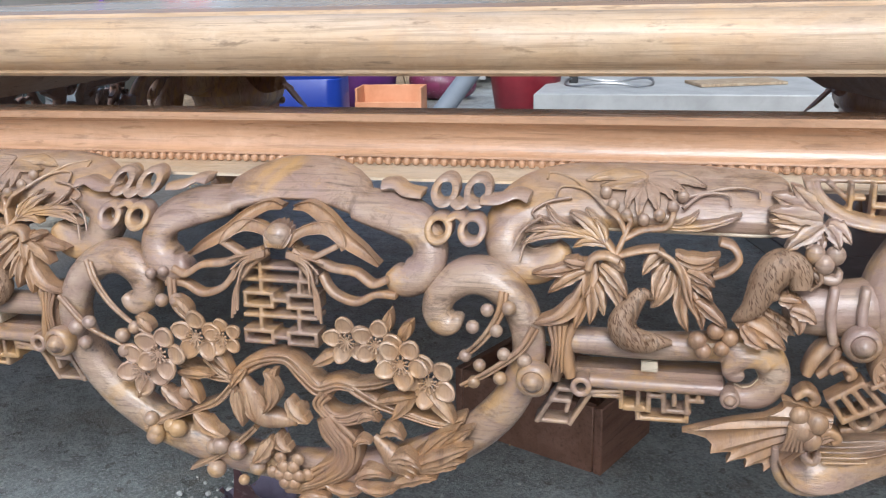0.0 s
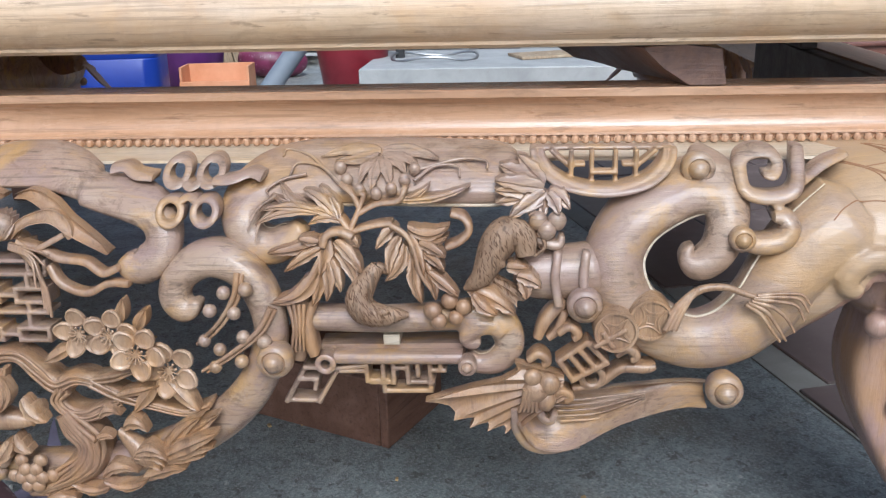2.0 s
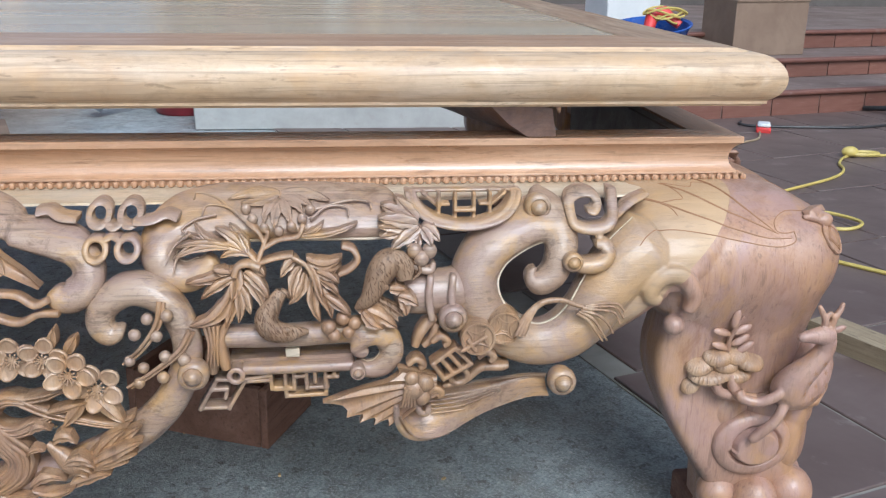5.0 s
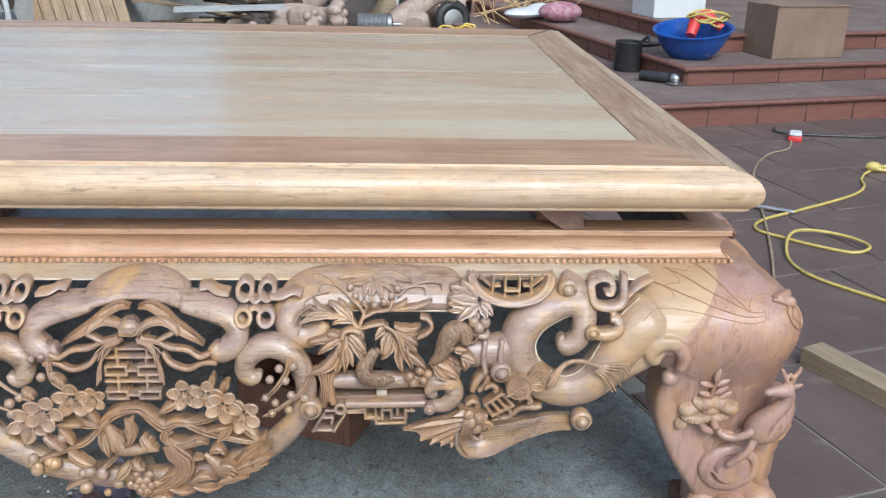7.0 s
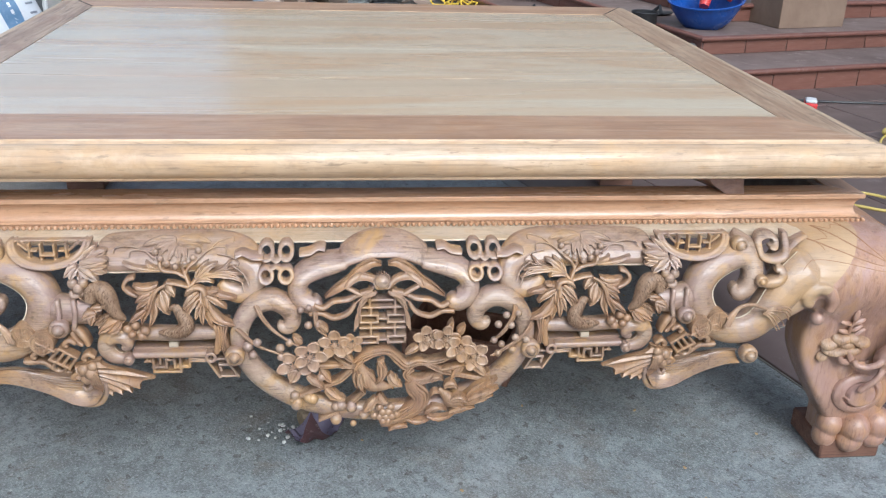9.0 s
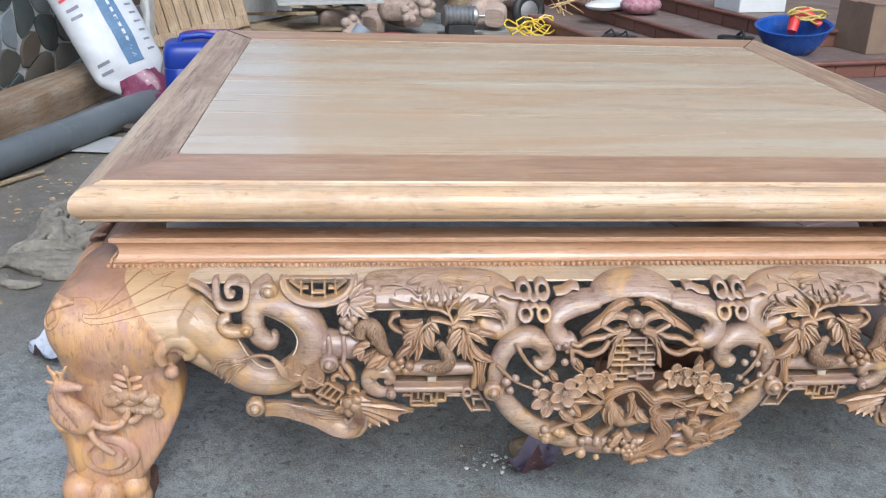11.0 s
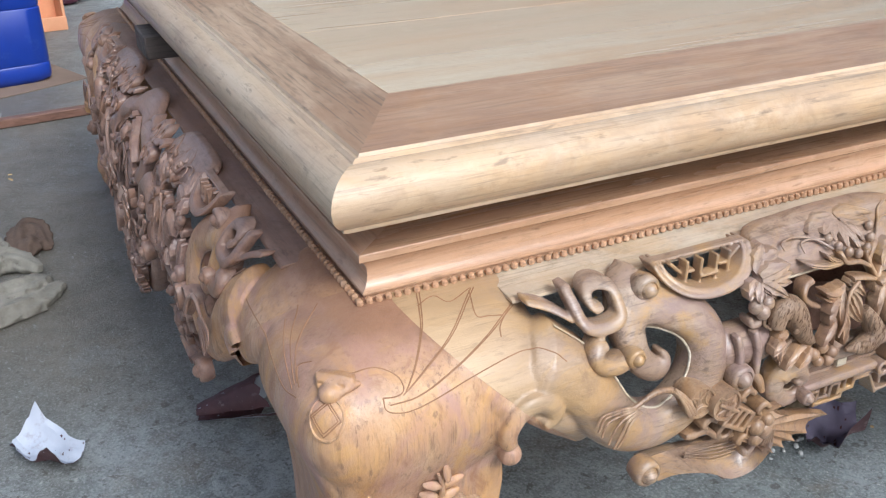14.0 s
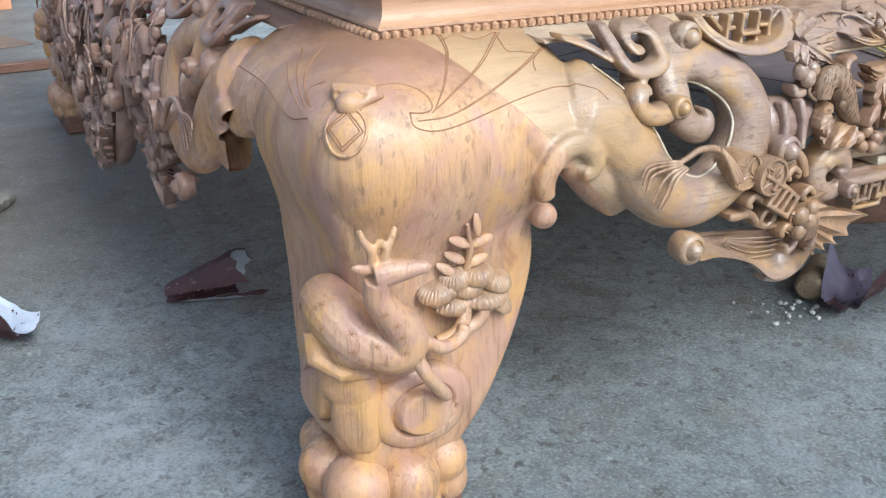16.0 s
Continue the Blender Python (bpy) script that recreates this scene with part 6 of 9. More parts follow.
# ---- legs ----
# knee, front flange and side flange of a leg, with the shoulder and the C-scroll that grow out of it; all one smooth carved mass
KNEE = [(0.4920, -0.955, -0.880, -0.048, 0.030), (0.4880, -0.980, -0.870, -0.074, 0.040), (0.4835, -0.990, -0.866, -0.088, 0.044), (0.476, -1.006, -0.860, -0.103, 0.050), (0.4635, -1.027, -0.850, -0.124, 0.060), (0.4474, -1.040, -0.840, -0.141, 0.065), (0.430, -1.046, -0.830, -0.151, 0.070), (0.410, -1.049, -0.812, -0.156, 0.083), (0.390, -1.047, -0.800, -0.156, 0.092), (0.372, -1.042, -0.798, -0.152, 0.094), (0.352, -1.034, -0.804, -0.144, 0.090), (0.335, -1.027, -0.822, -0.136, 0.072), (0.318, -1.020, -0.842, -0.129, 0.054), (0.300, -1.014, -0.850, -0.123, 0.045)]
FLANGE = [(0.392, -1.020, -0.840, -0.146, -0.045), (0.365, -1.020, -0.832, -0.142, -0.042), (0.342, -1.018, -0.828, -0.135, -0.040), (0.318, -1.016, -0.825, -0.128, -0.038), (0.290, -1.013, -0.820, -0.124, -0.036), (0.262, -1.013, -0.821, -0.122, -0.034), (0.235, -1.013, -0.827, -0.122, -0.034), (0.205, -1.017, -0.839, -0.125, -0.036), (0.175, -1.022, -0.854, -0.128, -0.040), (0.150, -1.025, -0.868, -0.130, -0.044), (0.125, -1.026, -0.884, -0.130, -0.048), (0.100, -1.024, -0.900, -0.126, -0.045), (0.085, -1.020, -0.905, -0.122, -0.040), (0.030, -1.018, -0.910, -0.118, -0.035)]


def side_swap(p):
    """From the front face to the outer side face of the leg, across its ridge."""
    x, y, z = p
    return (y - 0.895, x + 0.895, z)


def flipped(shape):
    shape.v = [(-x, y, z) for x, y, z in shape.v]
    return shape


DEEP = 0.84
mass = loft(Shape(), [tuple(r) for r in smooth_path(KNEE, 3)], 4.2, 56)
loft(mass, [tuple(r) for r in smooth_path(FLANGE, 3)], 7.0, 48)
other = loft(Shape(), [tuple(r) for r in smooth_path(FLANGE, 3)], 7.0, 48)
mass.add([side_swap(p) for p in other.v], other.f)
flipped(mass)
SHOULDER = [(0.4920, 0.79, 0.945, -0.050, 0.02), (0.4885, 0.785, 0.950, -0.074, 0.02), (0.4835, 0.782, 0.950, -0.090, 0.02), (0.4760, 0.778, 0.950, -0.105, 0.02), (0.4635, 0.772, 0.944, -0.125, 0.02), (0.4474, 0.768, 0.930, -0.142, 0.01), (0.430, 0.765, 0.910, -0.152, 0.0), (0.410, 0.768, 0.890, -0.157, 0.0), (0.395, 0.776, 0.870, -0.157, -0.02), (0.384, 0.790, 0.850, -0.154, -0.04)]
loft(mass, SHOULDER, 2.9)
other = loft(Shape(), SHOULDER, 2.9)
mass.add([(0.92 - DEEP * y, 0.92 - x, z) for x, y, z in other.v], other.f)
scroll(mass, C_BODY, 0.88, 0.020, 0.74, 5, sheet_y, 0.0, False, 20)
scroll(mass, C_ARM, 0.85, 0.018, 0.72, 5, sheet_y, 0.0, False, 16)
CURL = [(0.838, 0.360, 0.0085), (0.841, 0.367, 0.0098), (0.843, 0.378, 0.0112), (0.839, 0.390, 0.0110), (0.832, 0.400, 0.0112), (0.822, 0.407, 0.0112), (0.808, 0.408, 0.0112), (0.795, 0.401, 0.0112), (0.788, 0.389, 0.0112), (0.791, 0.380, 0.0102), (0.801, 0.376, 0.0080)]
flat_y = lambda z: float(np.interp(z, (0.33, 0.36, 0.39, 0.42), (-0.143, -0.153, -0.158, -0.158)))
scroll(mass, [(0.806, 0.388, 0.0150), (0.783, 0.374, 0.0205), (0.757, 0.355, 0.0240), (0.728, 0.334, 0.0240)], 0.75, 0.020, 0.74, 5, flat_y, -0.003, False, 20)
scroll(mass, CURL, 0.72, 0.034, 0.55, 4, flat_y, 0.0065)
mass.ball((0.829, -0.138, 0.336), (0.0140, 0.0150, 0.0135))
whole = fused("carved_corner", mass, WOOD_LEG, 0.0021, 6)
# the glued joint between leg and apron runs up the shoulder at 45 degrees
carved("shoulder_scroll", halved(whole, "shoulder_scroll", (0.422, 0, 0), (1, 0, -1), WOOD_SHOULDER), WOOD_SHOULDER, "pale sapwood shoulder flowing into a thick C-shaped scroll", true=True)
leg_mesh = halved(halved(whole, "leg", (0.4222, 0, 0), (-1, 0, 1), WOOD_LEG), "leg", (0, 0.4982, 0), (0, 1, 1), WOOD_LEG)
leg_mesh.transform(Matrix.Diagonal((-1, 1, 1, 1)))
leg_mesh.flip_normals()
skin = BVHTree.FromPolygons([v.co.copy() for v in leg_mesh.vertices], [tuple(p.vertices) for p in leg_mesh.polygons])
whole_skin = BVHTree.FromPolygons([(-v.co.x, v.co.y, v.co.z) for v in whole.vertices], [tuple(p.vertices) for p in whole.polygons])
leg = part("leg", leg_mesh, WOOD_LEG, table, "stout cabriole leg of pinkish brown wood")


def leg_y(z, x=-0.95):
    """Depth of the front of the leg."""
    hit = skin.ray_cast(Vector((x, -0.5, z)), Vector((0, 1, 0)))[0]
    return hit.y if hit else -0.12


def legged(name, shape, material, label=""):
    ob = part(name, shape, material, leg, label)
    return ob


# rounded toes on a sawn plinth
for x, y, z, r in ((-0.922, -0.112, 0.078, 0.027), (-0.968, -0.127, 0.076, 0.032), (-1.020, -0.118, 0.080, 0.034), (-1.030, -0.070, 0.078, 0.031), (-1.016, -0.026, 0.078, 0.027)):
    toe = Shape().ball((x, y, z), (r, r, r * 1.02), None, 20, 12)
    toe.ball((x * 0.995, y * 0.98, z - 0.028), (r * 0.94, r * 0.94, 0.030), None, 16, 8)
    legged("toe", fused("toe", toe, WOOD_LEG, 0.0024, 4), WOOD_LEG)
legged("plinth", Shape().box(-1.035, -0.130, 0.0, -0.905, 0.0, 0.046, None, 0.004), WOOD_BROWN, "plain sawn block under the foot")

# cloud swirls over the foot, on both outer faces, and the rounded pads between them
def swirl(shape, cx, cz, rx, rz, fy, high=0.013):
    """A low dome with a spiral step cut into it."""
    rings = [[(cx + 0.97 * rx * math.cos(a), fy + 0.030, cz + 0.97 * rz * math.sin(a)) for a in np.linspace(0, 2 * math.pi, 65)[:-1]]]
    for r in list(np.linspace(1.0, 0.90, 4)) + list(np.linspace(0.87, 0.06, 34)):
        ring = []
        for a in np.linspace(0, 2 * math.pi, 65)[:-1]:
            g = 0.52 + 0.10 * math.sin(a - 0.9) + 0.30 * max(0.0, a / (2 * math.pi) - 0.70)
            step = 1 / (1 + math.exp((r - g) / 0.018))
            h = high * (1 - r ** 6) ** 0.5 + 0.0075 * step - 0.0060 * math.exp(-((r - g - 0.045) / 0.045) ** 2) - 0.004 * step * r * r
            ring.append((cx + rx * r * math.cos(a) + 0.07 * rx * (1 - r), fy - h, cz + rz * r * math.sin(a) - 0.10 * rz * (1 - r)))
        rings.append(ring)
    return shape.rings(rings)


for swap in (False, True):
    s = swirl(Shape(), -0.955, 0.160, 0.055, 0.046, -0.128)
    for x, y, z, rx, ry, rz in ((-0.922, -0.108, 0.200, 0.028, 0.022, 0.030), (-0.975, -0.116, 0.208, 0.034, 0.020, 0.024)):
        s.ball((x, y, z), (rx, ry, rz), None, 22, 12)
    if swap:
        s.v = [side_swap(p) for p in s.v]
    legged("cloud_swirl", s, WOOD_LEG, "carved cloud swirl")
s = Shape()
for dx, z, w_, h_ in ((0.0, 0.160, 0.026, 0.046), (-0.006, 0.200, 0.030, 0.030)):
    m = Matrix.Translation((-1.010 + dx, -0.108 - 0.6 * dx, z)) @ pose(0, 0, 0, 0, 0, -45)
    rings = []
    for k in range(15):
        q = -1 + 2 * k / 14
        r = (1 - abs(q) ** 3.5) ** 0.42 * 0.985 + 0.015
        rings.append([m @ Vector((w_ * r * abs(math.cos(a)) ** 0.6 * math.copysign(1, math.cos(a)), 0.026 * r * abs(math.sin(a)) ** 0.7 * math.copysign(1, math.sin(a)), h_ * q)) for a in np.linspace(0, 2 * math.pi, 29)[:-1]])
    s.rings(rings)
legged("foot_pad", fused("foot_pad", s, WOOD_LEG, 0.0019, 2), WOOD_LEG, "rounded pad over the toes")
# resting carved form with a long neck, kept plain
s = Shape()
s.pipe([tuple(r[:3]) for r in smooth_path([(-1.020, -0.060, 0.262), (-1.030, -0.088, 0.272), (-1.030, -0.112, 0.268), (-1.020, -0.130, 0.252), (-1.000, -0.142, 0.242), (-0.985, -0.150, 0.246), (-0.988, -0.156, 0.264), (-1.004, -0.161, 0.286), (-1.016, -0.163, 0.306), (-1.016, -0.166, 0.322)], 4)],
       [float(v) for v in np.interp(np.linspace(0, 9, 37), range(10), (0.018, 0.027, 0.028, 0.025, 0.025, 0.024, 0.0195, 0.0145, 0.0122, 0.0115))], 18)
s.ball((-1.028, -0.102, 0.256), (0.026, 0.030, 0.030), pose(0, 0, 0, 0, 20), 18, 12)
s.ball((-1.010, -0.128, 0.244), (0.036, 0.026, 0.024), None, 18, 12)
s.pipe([(-1.046, -0.100, 0.250), (-1.050, -0.108, 0.228), (-1.034, -0.126, 0.216), (-1.008, -0.138, 0.216)], [0.015, 0.012, 0.0085, 0.006], 10)
s.pipe([(-1.018, -0.165, 0.326), (-1.003, -0.170, 0.329), (-0.989, -0.174, 0.330), (-0.979, -0.176, 0.3305)], [0.0125, 0.0112, 0.0085, 0.0062], 14)
s.ball((-0.978, -0.1765, 0.330), (0.0072, 0.0064, 0.0062))
s.ball((-1.029, -0.165, 0.334), (0.0110, 0.0035, 0.0048), pose(0, 0, 0, 0, 20), 10, 6)
for rows in ([(-0.978, -0.160, 0.237), (-0.967, -0.164, 0.214), (-0.953, -0.160, 0.195), (-0.940, -0.154, 0.178)], [(-0.976, -0.160, 0.258), (-0.962, -0.162, 0.244), (-0.943, -0.156, 0.234), (-0.924, -0.150, 0.237), (-0.919, -0.147, 0.247)]):
    s.pipe([tuple(r) for r in smooth_path(rows, 4)], [0.0100, *[0.0068] * (4 * (len(rows) - 1) - 1), 0.0050], 10)
for stem, tine in (([(-1.019, -0.164, 0.334), (-1.021, -0.166, 0.350), (-1.028, -0.165, 0.360), (-1.031, -0.164, 0.369)], [(-1.021, -0.166, 0.348), (-1.014, -0.167, 0.358)]), ([(-1.011, -0.166, 0.335), (-1.008, -0.168, 0.350), (-1.003, -0.167, 0.359), (-0.999, -0.166, 0.367)], [(-1.008, -0.168, 0.348), (-1.014, -0.168, 0.359)])):
    s.pipe(stem, [0.0050, 0.0046, 0.0038, 0.0026], 8)
    s.pipe(tine, [0.0038, 0.0026], 8)
relief_mesh = fused("relief_carving", s, WOOD_LEG, 0.0013, 3)
legged("relief_carving", relief_mesh, WOOD_LEG, "smooth long-necked carving resting on the knee")
relief_skin = BVHTree.FromPolygons([v.co.copy() for v in relief_mesh.vertices], [tuple(p.vertices) for p in relief_mesh.polygons])
for x, y, z in ((-1.050, -0.120, 0.288), (-1.036, -0.155, 0.270), (-1.056, -0.130, 0.268), (-1.040, -0.160, 0.250), (-1.012, -0.172, 0.240), (-1.018, -0.170, 0.259), (-1.000, -0.180, 0.264), (-1.034, -0.165, 0.234), (-0.997, -0.180, 0.248), (-1.014, -0.175, 0.292), (-1.003, -0.178, 0.279), (-1.066, -0.090, 0.275)):
    at, normal = relief_skin.find_nearest(Vector((x, y, z)))[:2]
    turn = normal.to_track_quat("Z", "Y").to_matrix().to_4x4()
    star = Shape()
    for k in range(3):
        q = turn @ Vector((0.0042 * math.cos(k * math.pi / 3 + 5 * x), 0.0042 * math.sin(k * math.pi / 3 + 5 * x), 0))
        star.pipe([at - q, at, at + q], [0.0003, 0.0006, 0.0003], 5)
    legged("star_mark", star, WOOD_CUT, "small cut star")
# bracket fungus: stacked ribbed caps on two stems, with a leafy sprig over them
for x, z, r, tip in ((-0.936, 0.281, 0.0220, -0.2), (-0.918, 0.290, 0.0180, -0.1), (-0.896, 0.289, 0.0200, 0.1), (-0.906, 0.279, 0.0200, 0.0), (-0.918, 0.266, 0.0250, -0.08), (-0.888, 0.265, 0.0290, 0.1), (-0.866, 0.251, 0.0140, 0.5), (-0.874, 0.277, 0.0190, 0.2)):
    y = leg_y(z, x) - 0.003
    rings = []
    for rr, dz in ((0.08, 0.0062), (0.45, 0.0058), (0.78, 0.0040), (0.95, 0.0012), (1.0, -0.0030), (0.94, -0.0058), (0.50, -0.0040), (0.08, -0.003)):
        ring = []
        for a in np.linspace(0, 2 * math.pi, 97)[:-1]:
            rib = 1 + 0.014 * rr ** 6 * math.cos(30 * a)
            ring.append((x + rr * r * rib * math.cos(a), y + 0.72 * rr * r * rib * math.sin(a), z + dz + 0.007 * rr * math.sin(a) - tip * rr * r * math.cos(a) + 0.0010 * rr ** 3 * math.cos(30 * a)))
        rings.append(ring)
    legged("fungus_cap", Shape().rings(rings), WOOD_LEAF, "ribbed fungus cap in relief")
for rows in ([(-0.912, -0.134, 0.262), (-0.915, -0.140, 0.248), (-0.926, -0.142, 0.236), (-0.945, -0.142, 0.232)], [(-0.896, -0.132, 0.262), (-0.893, -0.138, 0.250), (-0.900, -0.138, 0.240), (-0.912, -0.138, 0.236)]):
    legged("fungus_stem", Shape().pipe([tuple(r) for r in smooth_path(rows, 4)], 0.0068, 10), WOOD_LEG)
sprig = [(-0.907, leg_y(0.294, -0.907) - 0.005, 0.294), (-0.906, leg_y(0.310, -0.906) - 0.006, 0.310), (-0.908, leg_y(0.324, -0.908) - 0.006, 0.324), (-0.916, leg_y(0.345, -0.916) - 0.003, 0.345)]
legged("fungus_stem", Shape().pipe(sprig, [0.0036, 0.0032, 0.0028, 0.0018], 8), WOOD_LEG)
for x, z, t in ((-0.906, 0.343, 80), (-0.919, 0.326, 25), (-0.895, 0.322, -12), (-0.921, 0.309, 30), (-0.897, 0.301, -15), (-0.929, 0.298, 35)):
    legged("sprig_leaf", Shape().ball((0, 0, 0), (0.0130, 0.0026, 0.0052), Matrix.Translation((x, leg_y(z, x) - 0.005, z)) @ pose(0, 0, 0, -25, t, 0), 14, 8), WOOD_LEG, "small carved leaf")
# flat medal on the ridge, hanging from a ribbed hood with a bead
ridge = Matrix.Translation((-1.031, -0.1375, 0.449)) @ pose(0, 0, 0, 64, 0, -42)


def on_ridge(u, v, h):
    """A point of the skin round the medal, h above it."""
    at, normal = whole_skin.find_nearest(ridge @ Vector((u, v, 0)))[:2]
    return at + h * (normal if normal.y < 0 else -normal)


rings = []
for r, h in ((1.0, -0.006), (1.0, 0.0022), (0.94, 0.0034), (0.88, 0.0034), (0.84, 0.0020), (0.5, 0.0032), (0.06, 0.0036)):
    rings.append([on_ridge(0.0235 * r * math.cos(a), 0.0275 * r * math.sin(a), h) for a in np.linspace(0, 2 * math.pi, 49)[:-1]])
legged("medal", Shape().rings(rings), WOOD_LEG, "flat oval medal on the ridge")
for k in range(4):
    for q in (0.92, 0.74):
        a, b = k * math.pi / 2, (k + 1) * math.pi / 2
        legged("medal_line", Shape().pipe([on_ridge(0.0205 * q * ((1 - f) * math.cos(a) + f * math.cos(b)), 0.0225 * q * ((1 - f) * math.sin(a) + f * math.sin(b)), 0.0030) for f in np.linspace(0, 1, 6)], 0.0007, 5), WOOD_CUT)
s = Shape()
s.ball(on_ridge(-0.001, 0.0315, 0.001), (0.0125, 0.0110, 0.0105), None, 18, 12)
for k in range(9):
    u = -0.022 + 0.0055 * k
    s.pipe([on_ridge(u * 0.75, 0.042, 0.006), on_ridge(u, 0.052, 0.0070), on_ridge(u * 1.05, 0.066, 0.001)], [0.0032, 0.0040, 0.0026], 7)
s.pipe([on_ridge(0.010, 0.030, 0.002), on_ridge(0.016, 0.037, 0.003), on_ridge(0.025, 0.046, 0.003), on_ridge(0.034, 0.055, 0.001)], [0.0035, 0.0042, 0.0046, 0.003], 9)
s.pipe([on_ridge(-0.012, 0.032, 0.001), on_ridge(-0.019, 0.040, 0.002), on_ridge(-0.024, 0.050, 0.001)], [0.003, 0.0038, 0.003], 9)
legged("medal_knot", fused("medal_knot", s, WOOD_LEG, 0.0013, 1), WOOD_LEG, "ribbed knot holding the medal")
# engraved wings running from the ridge over the knee and the shoulder, and over the side
def engraved(pts, twin=False, r=0.0007):
    """A thin cut line lying in the skin of the carved corner."""
    for off in ((0.0, 0.0035) if twin else (0.0,)):
        rows = smooth_path(pts, 7)
        path = [whole_skin.find_nearest(Vector((x + off * k / len(rows), y, z - 0.5 * off * k / len(rows))))[0] for k, (x, y, z) in enumerate(rows)]
        legged("wing_engraving", Shape().pipe(path, r, 7), WOOD_CUT, "thin engraved wing line")


for pts in ([(-0.9456, -0.1372, 0.4516), (-0.9269, -0.1185, 0.4671), (-0.9069, -0.0881, 0.4839), (-0.8954, -0.0596, 0.4905), (-0.885, -0.030, 0.492)], [(-0.9491, -0.1387, 0.4499), (-0.9233, -0.1268, 0.4611), (-0.8789, -0.1001, 0.4784), (-0.8291, -0.0478, 0.4919)],
            [(-0.9644, -0.1421, 0.4455), (-0.9315, -0.1412, 0.4469), (-0.8846, -0.1287, 0.4597), (-0.8437, -0.1112, 0.472), (-0.8157, -0.0944, 0.4807), (-0.7972, -0.0815, 0.4841)]):
    engraved(pts, True)
for pts in ([(-0.8331, -0.0511, 0.4917), (-0.844, -0.0877, 0.4841), (-0.8314, -0.0922, 0.4822), (-0.8157, -0.0944, 0.4807)], [(-0.8002, -0.084, 0.4838), (-0.8233, -0.1038, 0.4763), (-0.8295, -0.116, 0.4689)], [(-0.895, -0.055, 0.491), (-0.8727, -0.045, 0.492), (-0.8611, -0.0609, 0.4904), (-0.8301, -0.0473, 0.492)],
            [(-0.9693, -0.1366, 0.452), (-0.9684, -0.1447, 0.4419), (-0.9488, -0.1478, 0.4366), (-0.9174, -0.1457, 0.4403), (-0.8606, -0.1377, 0.4513), (-0.8067, -0.1308, 0.4566), (-0.7847, -0.1442, 0.4543), (-0.7721, -0.1541, 0.4446)], [(-0.9918, -0.1093, 0.4699), (-0.9667, -0.1116, 0.471), (-0.9491, -0.1238, 0.4634), (-0.9472, -0.1352, 0.4537), (-0.9568, -0.1379, 0.4507), (-0.9693, -0.1366, 0.452)]):
    engraved(pts)
for pts in ([(-1.0399, -0.0761, 0.4465), (-1.0314, -0.0251, 0.4591), (-1.0159, 0.0165, 0.47)], [(-1.0371, -0.0761, 0.4511), (-1.0217, -0.0194, 0.4671), (-0.9998, 0.0206, 0.4809)], [(-1.0352, -0.0779, 0.4537), (-1.0185, -0.0318, 0.4692), (-0.9838, 0.0039, 0.4875)],
            [(-1.04, -0.0888, 0.4447), (-1.0436, -0.0511, 0.4386), (-1.0364, 0.0247, 0.4493), (-1.035, 0.1125, 0.4511)], [(-1.0354, -0.0846, 0.4528), (-1.0286, -0.0626, 0.4617), (-1.0165, -0.072, 0.4696)]):
    engraved(pts)
leg_objects = [leg]
for m in (Matrix.Diagonal((-1, 1, 1, 1)), Matrix.Translation((0, 2 * MID_Y, 0)) @ Matrix.Diagonal((1, -1, 1, 1)), Matrix.Translation((0, 2 * MID_Y, 0)) @ Matrix.Diagonal((-1, -1, 1, 1))):
    leg_objects.append(copy_thing(leg, m))
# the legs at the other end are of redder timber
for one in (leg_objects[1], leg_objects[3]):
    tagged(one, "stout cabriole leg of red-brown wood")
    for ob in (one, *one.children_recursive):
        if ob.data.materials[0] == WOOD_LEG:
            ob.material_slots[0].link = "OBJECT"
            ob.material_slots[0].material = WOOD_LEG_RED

# ---- the side aprons ----
# shorter than the front: the ends keep their size, what lies between is closed up
SIDE = (CORN_Y1 - CORN_Y0) / (2 * CORN_X)
SHORT = CORN_X * (1 - SIDE)


def closed_up(x):
    """Place along the side, and the stretch there, of what lies at x on the front."""
    a = abs(x)
    if a < 0.27:
        return x * 0.85, 0.85
    inner, outer = 0.27 * 0.85, 0.58 - SHORT
    k = (outer - inner) / 0.31
    return math.copysign(a - SHORT if a > 0.58 else inner + (a - 0.27) * k, x), 1.0 if a > 0.58 else k


short_bar = apron.data.copy()
short_bar.transform(Matrix.Diagonal((SIDE, 1, 1, 1)))
for turn, off in ((-90, (-CORN_X - CORN_Y0, MID_Y)), (90, (CORN_X + CORN_Y0, MID_Y))):
    side = copy_thing(apron, Matrix.Translation((*off, 0)) @ Matrix.Rotation(radians(turn), 4, "Z") @ Matrix.Diagonal((1, DEEP, 1, 1)))
    side.data = short_bar
    tagged(side, "openwork carved side apron of reddish wood, shade put into its colour")
    for ob in side.children:
        co = np.empty(3 * len(ob.data.vertices))
        ob.data.vertices.foreach_get("co", co)
        lo, hi = co.reshape(-1, 3).min(0), co.reshape(-1, 3).max(0)
        cx = (ob.matrix_basis @ Vector((lo + hi) / 2)).x
        to, k = closed_up(cx)
        ob.matrix_basis = Matrix.Translation((to, 0, 0)) @ Matrix.Diagonal((k, 1, 1, 1)) @ Matrix.Translation((-cx, 0, 0)) @ ob.matrix_basis
    # darkened wood carries the shade of the sides; shoulders keep the leg wood
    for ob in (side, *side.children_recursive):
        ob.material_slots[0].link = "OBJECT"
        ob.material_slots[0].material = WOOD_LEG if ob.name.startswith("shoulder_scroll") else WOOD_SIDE

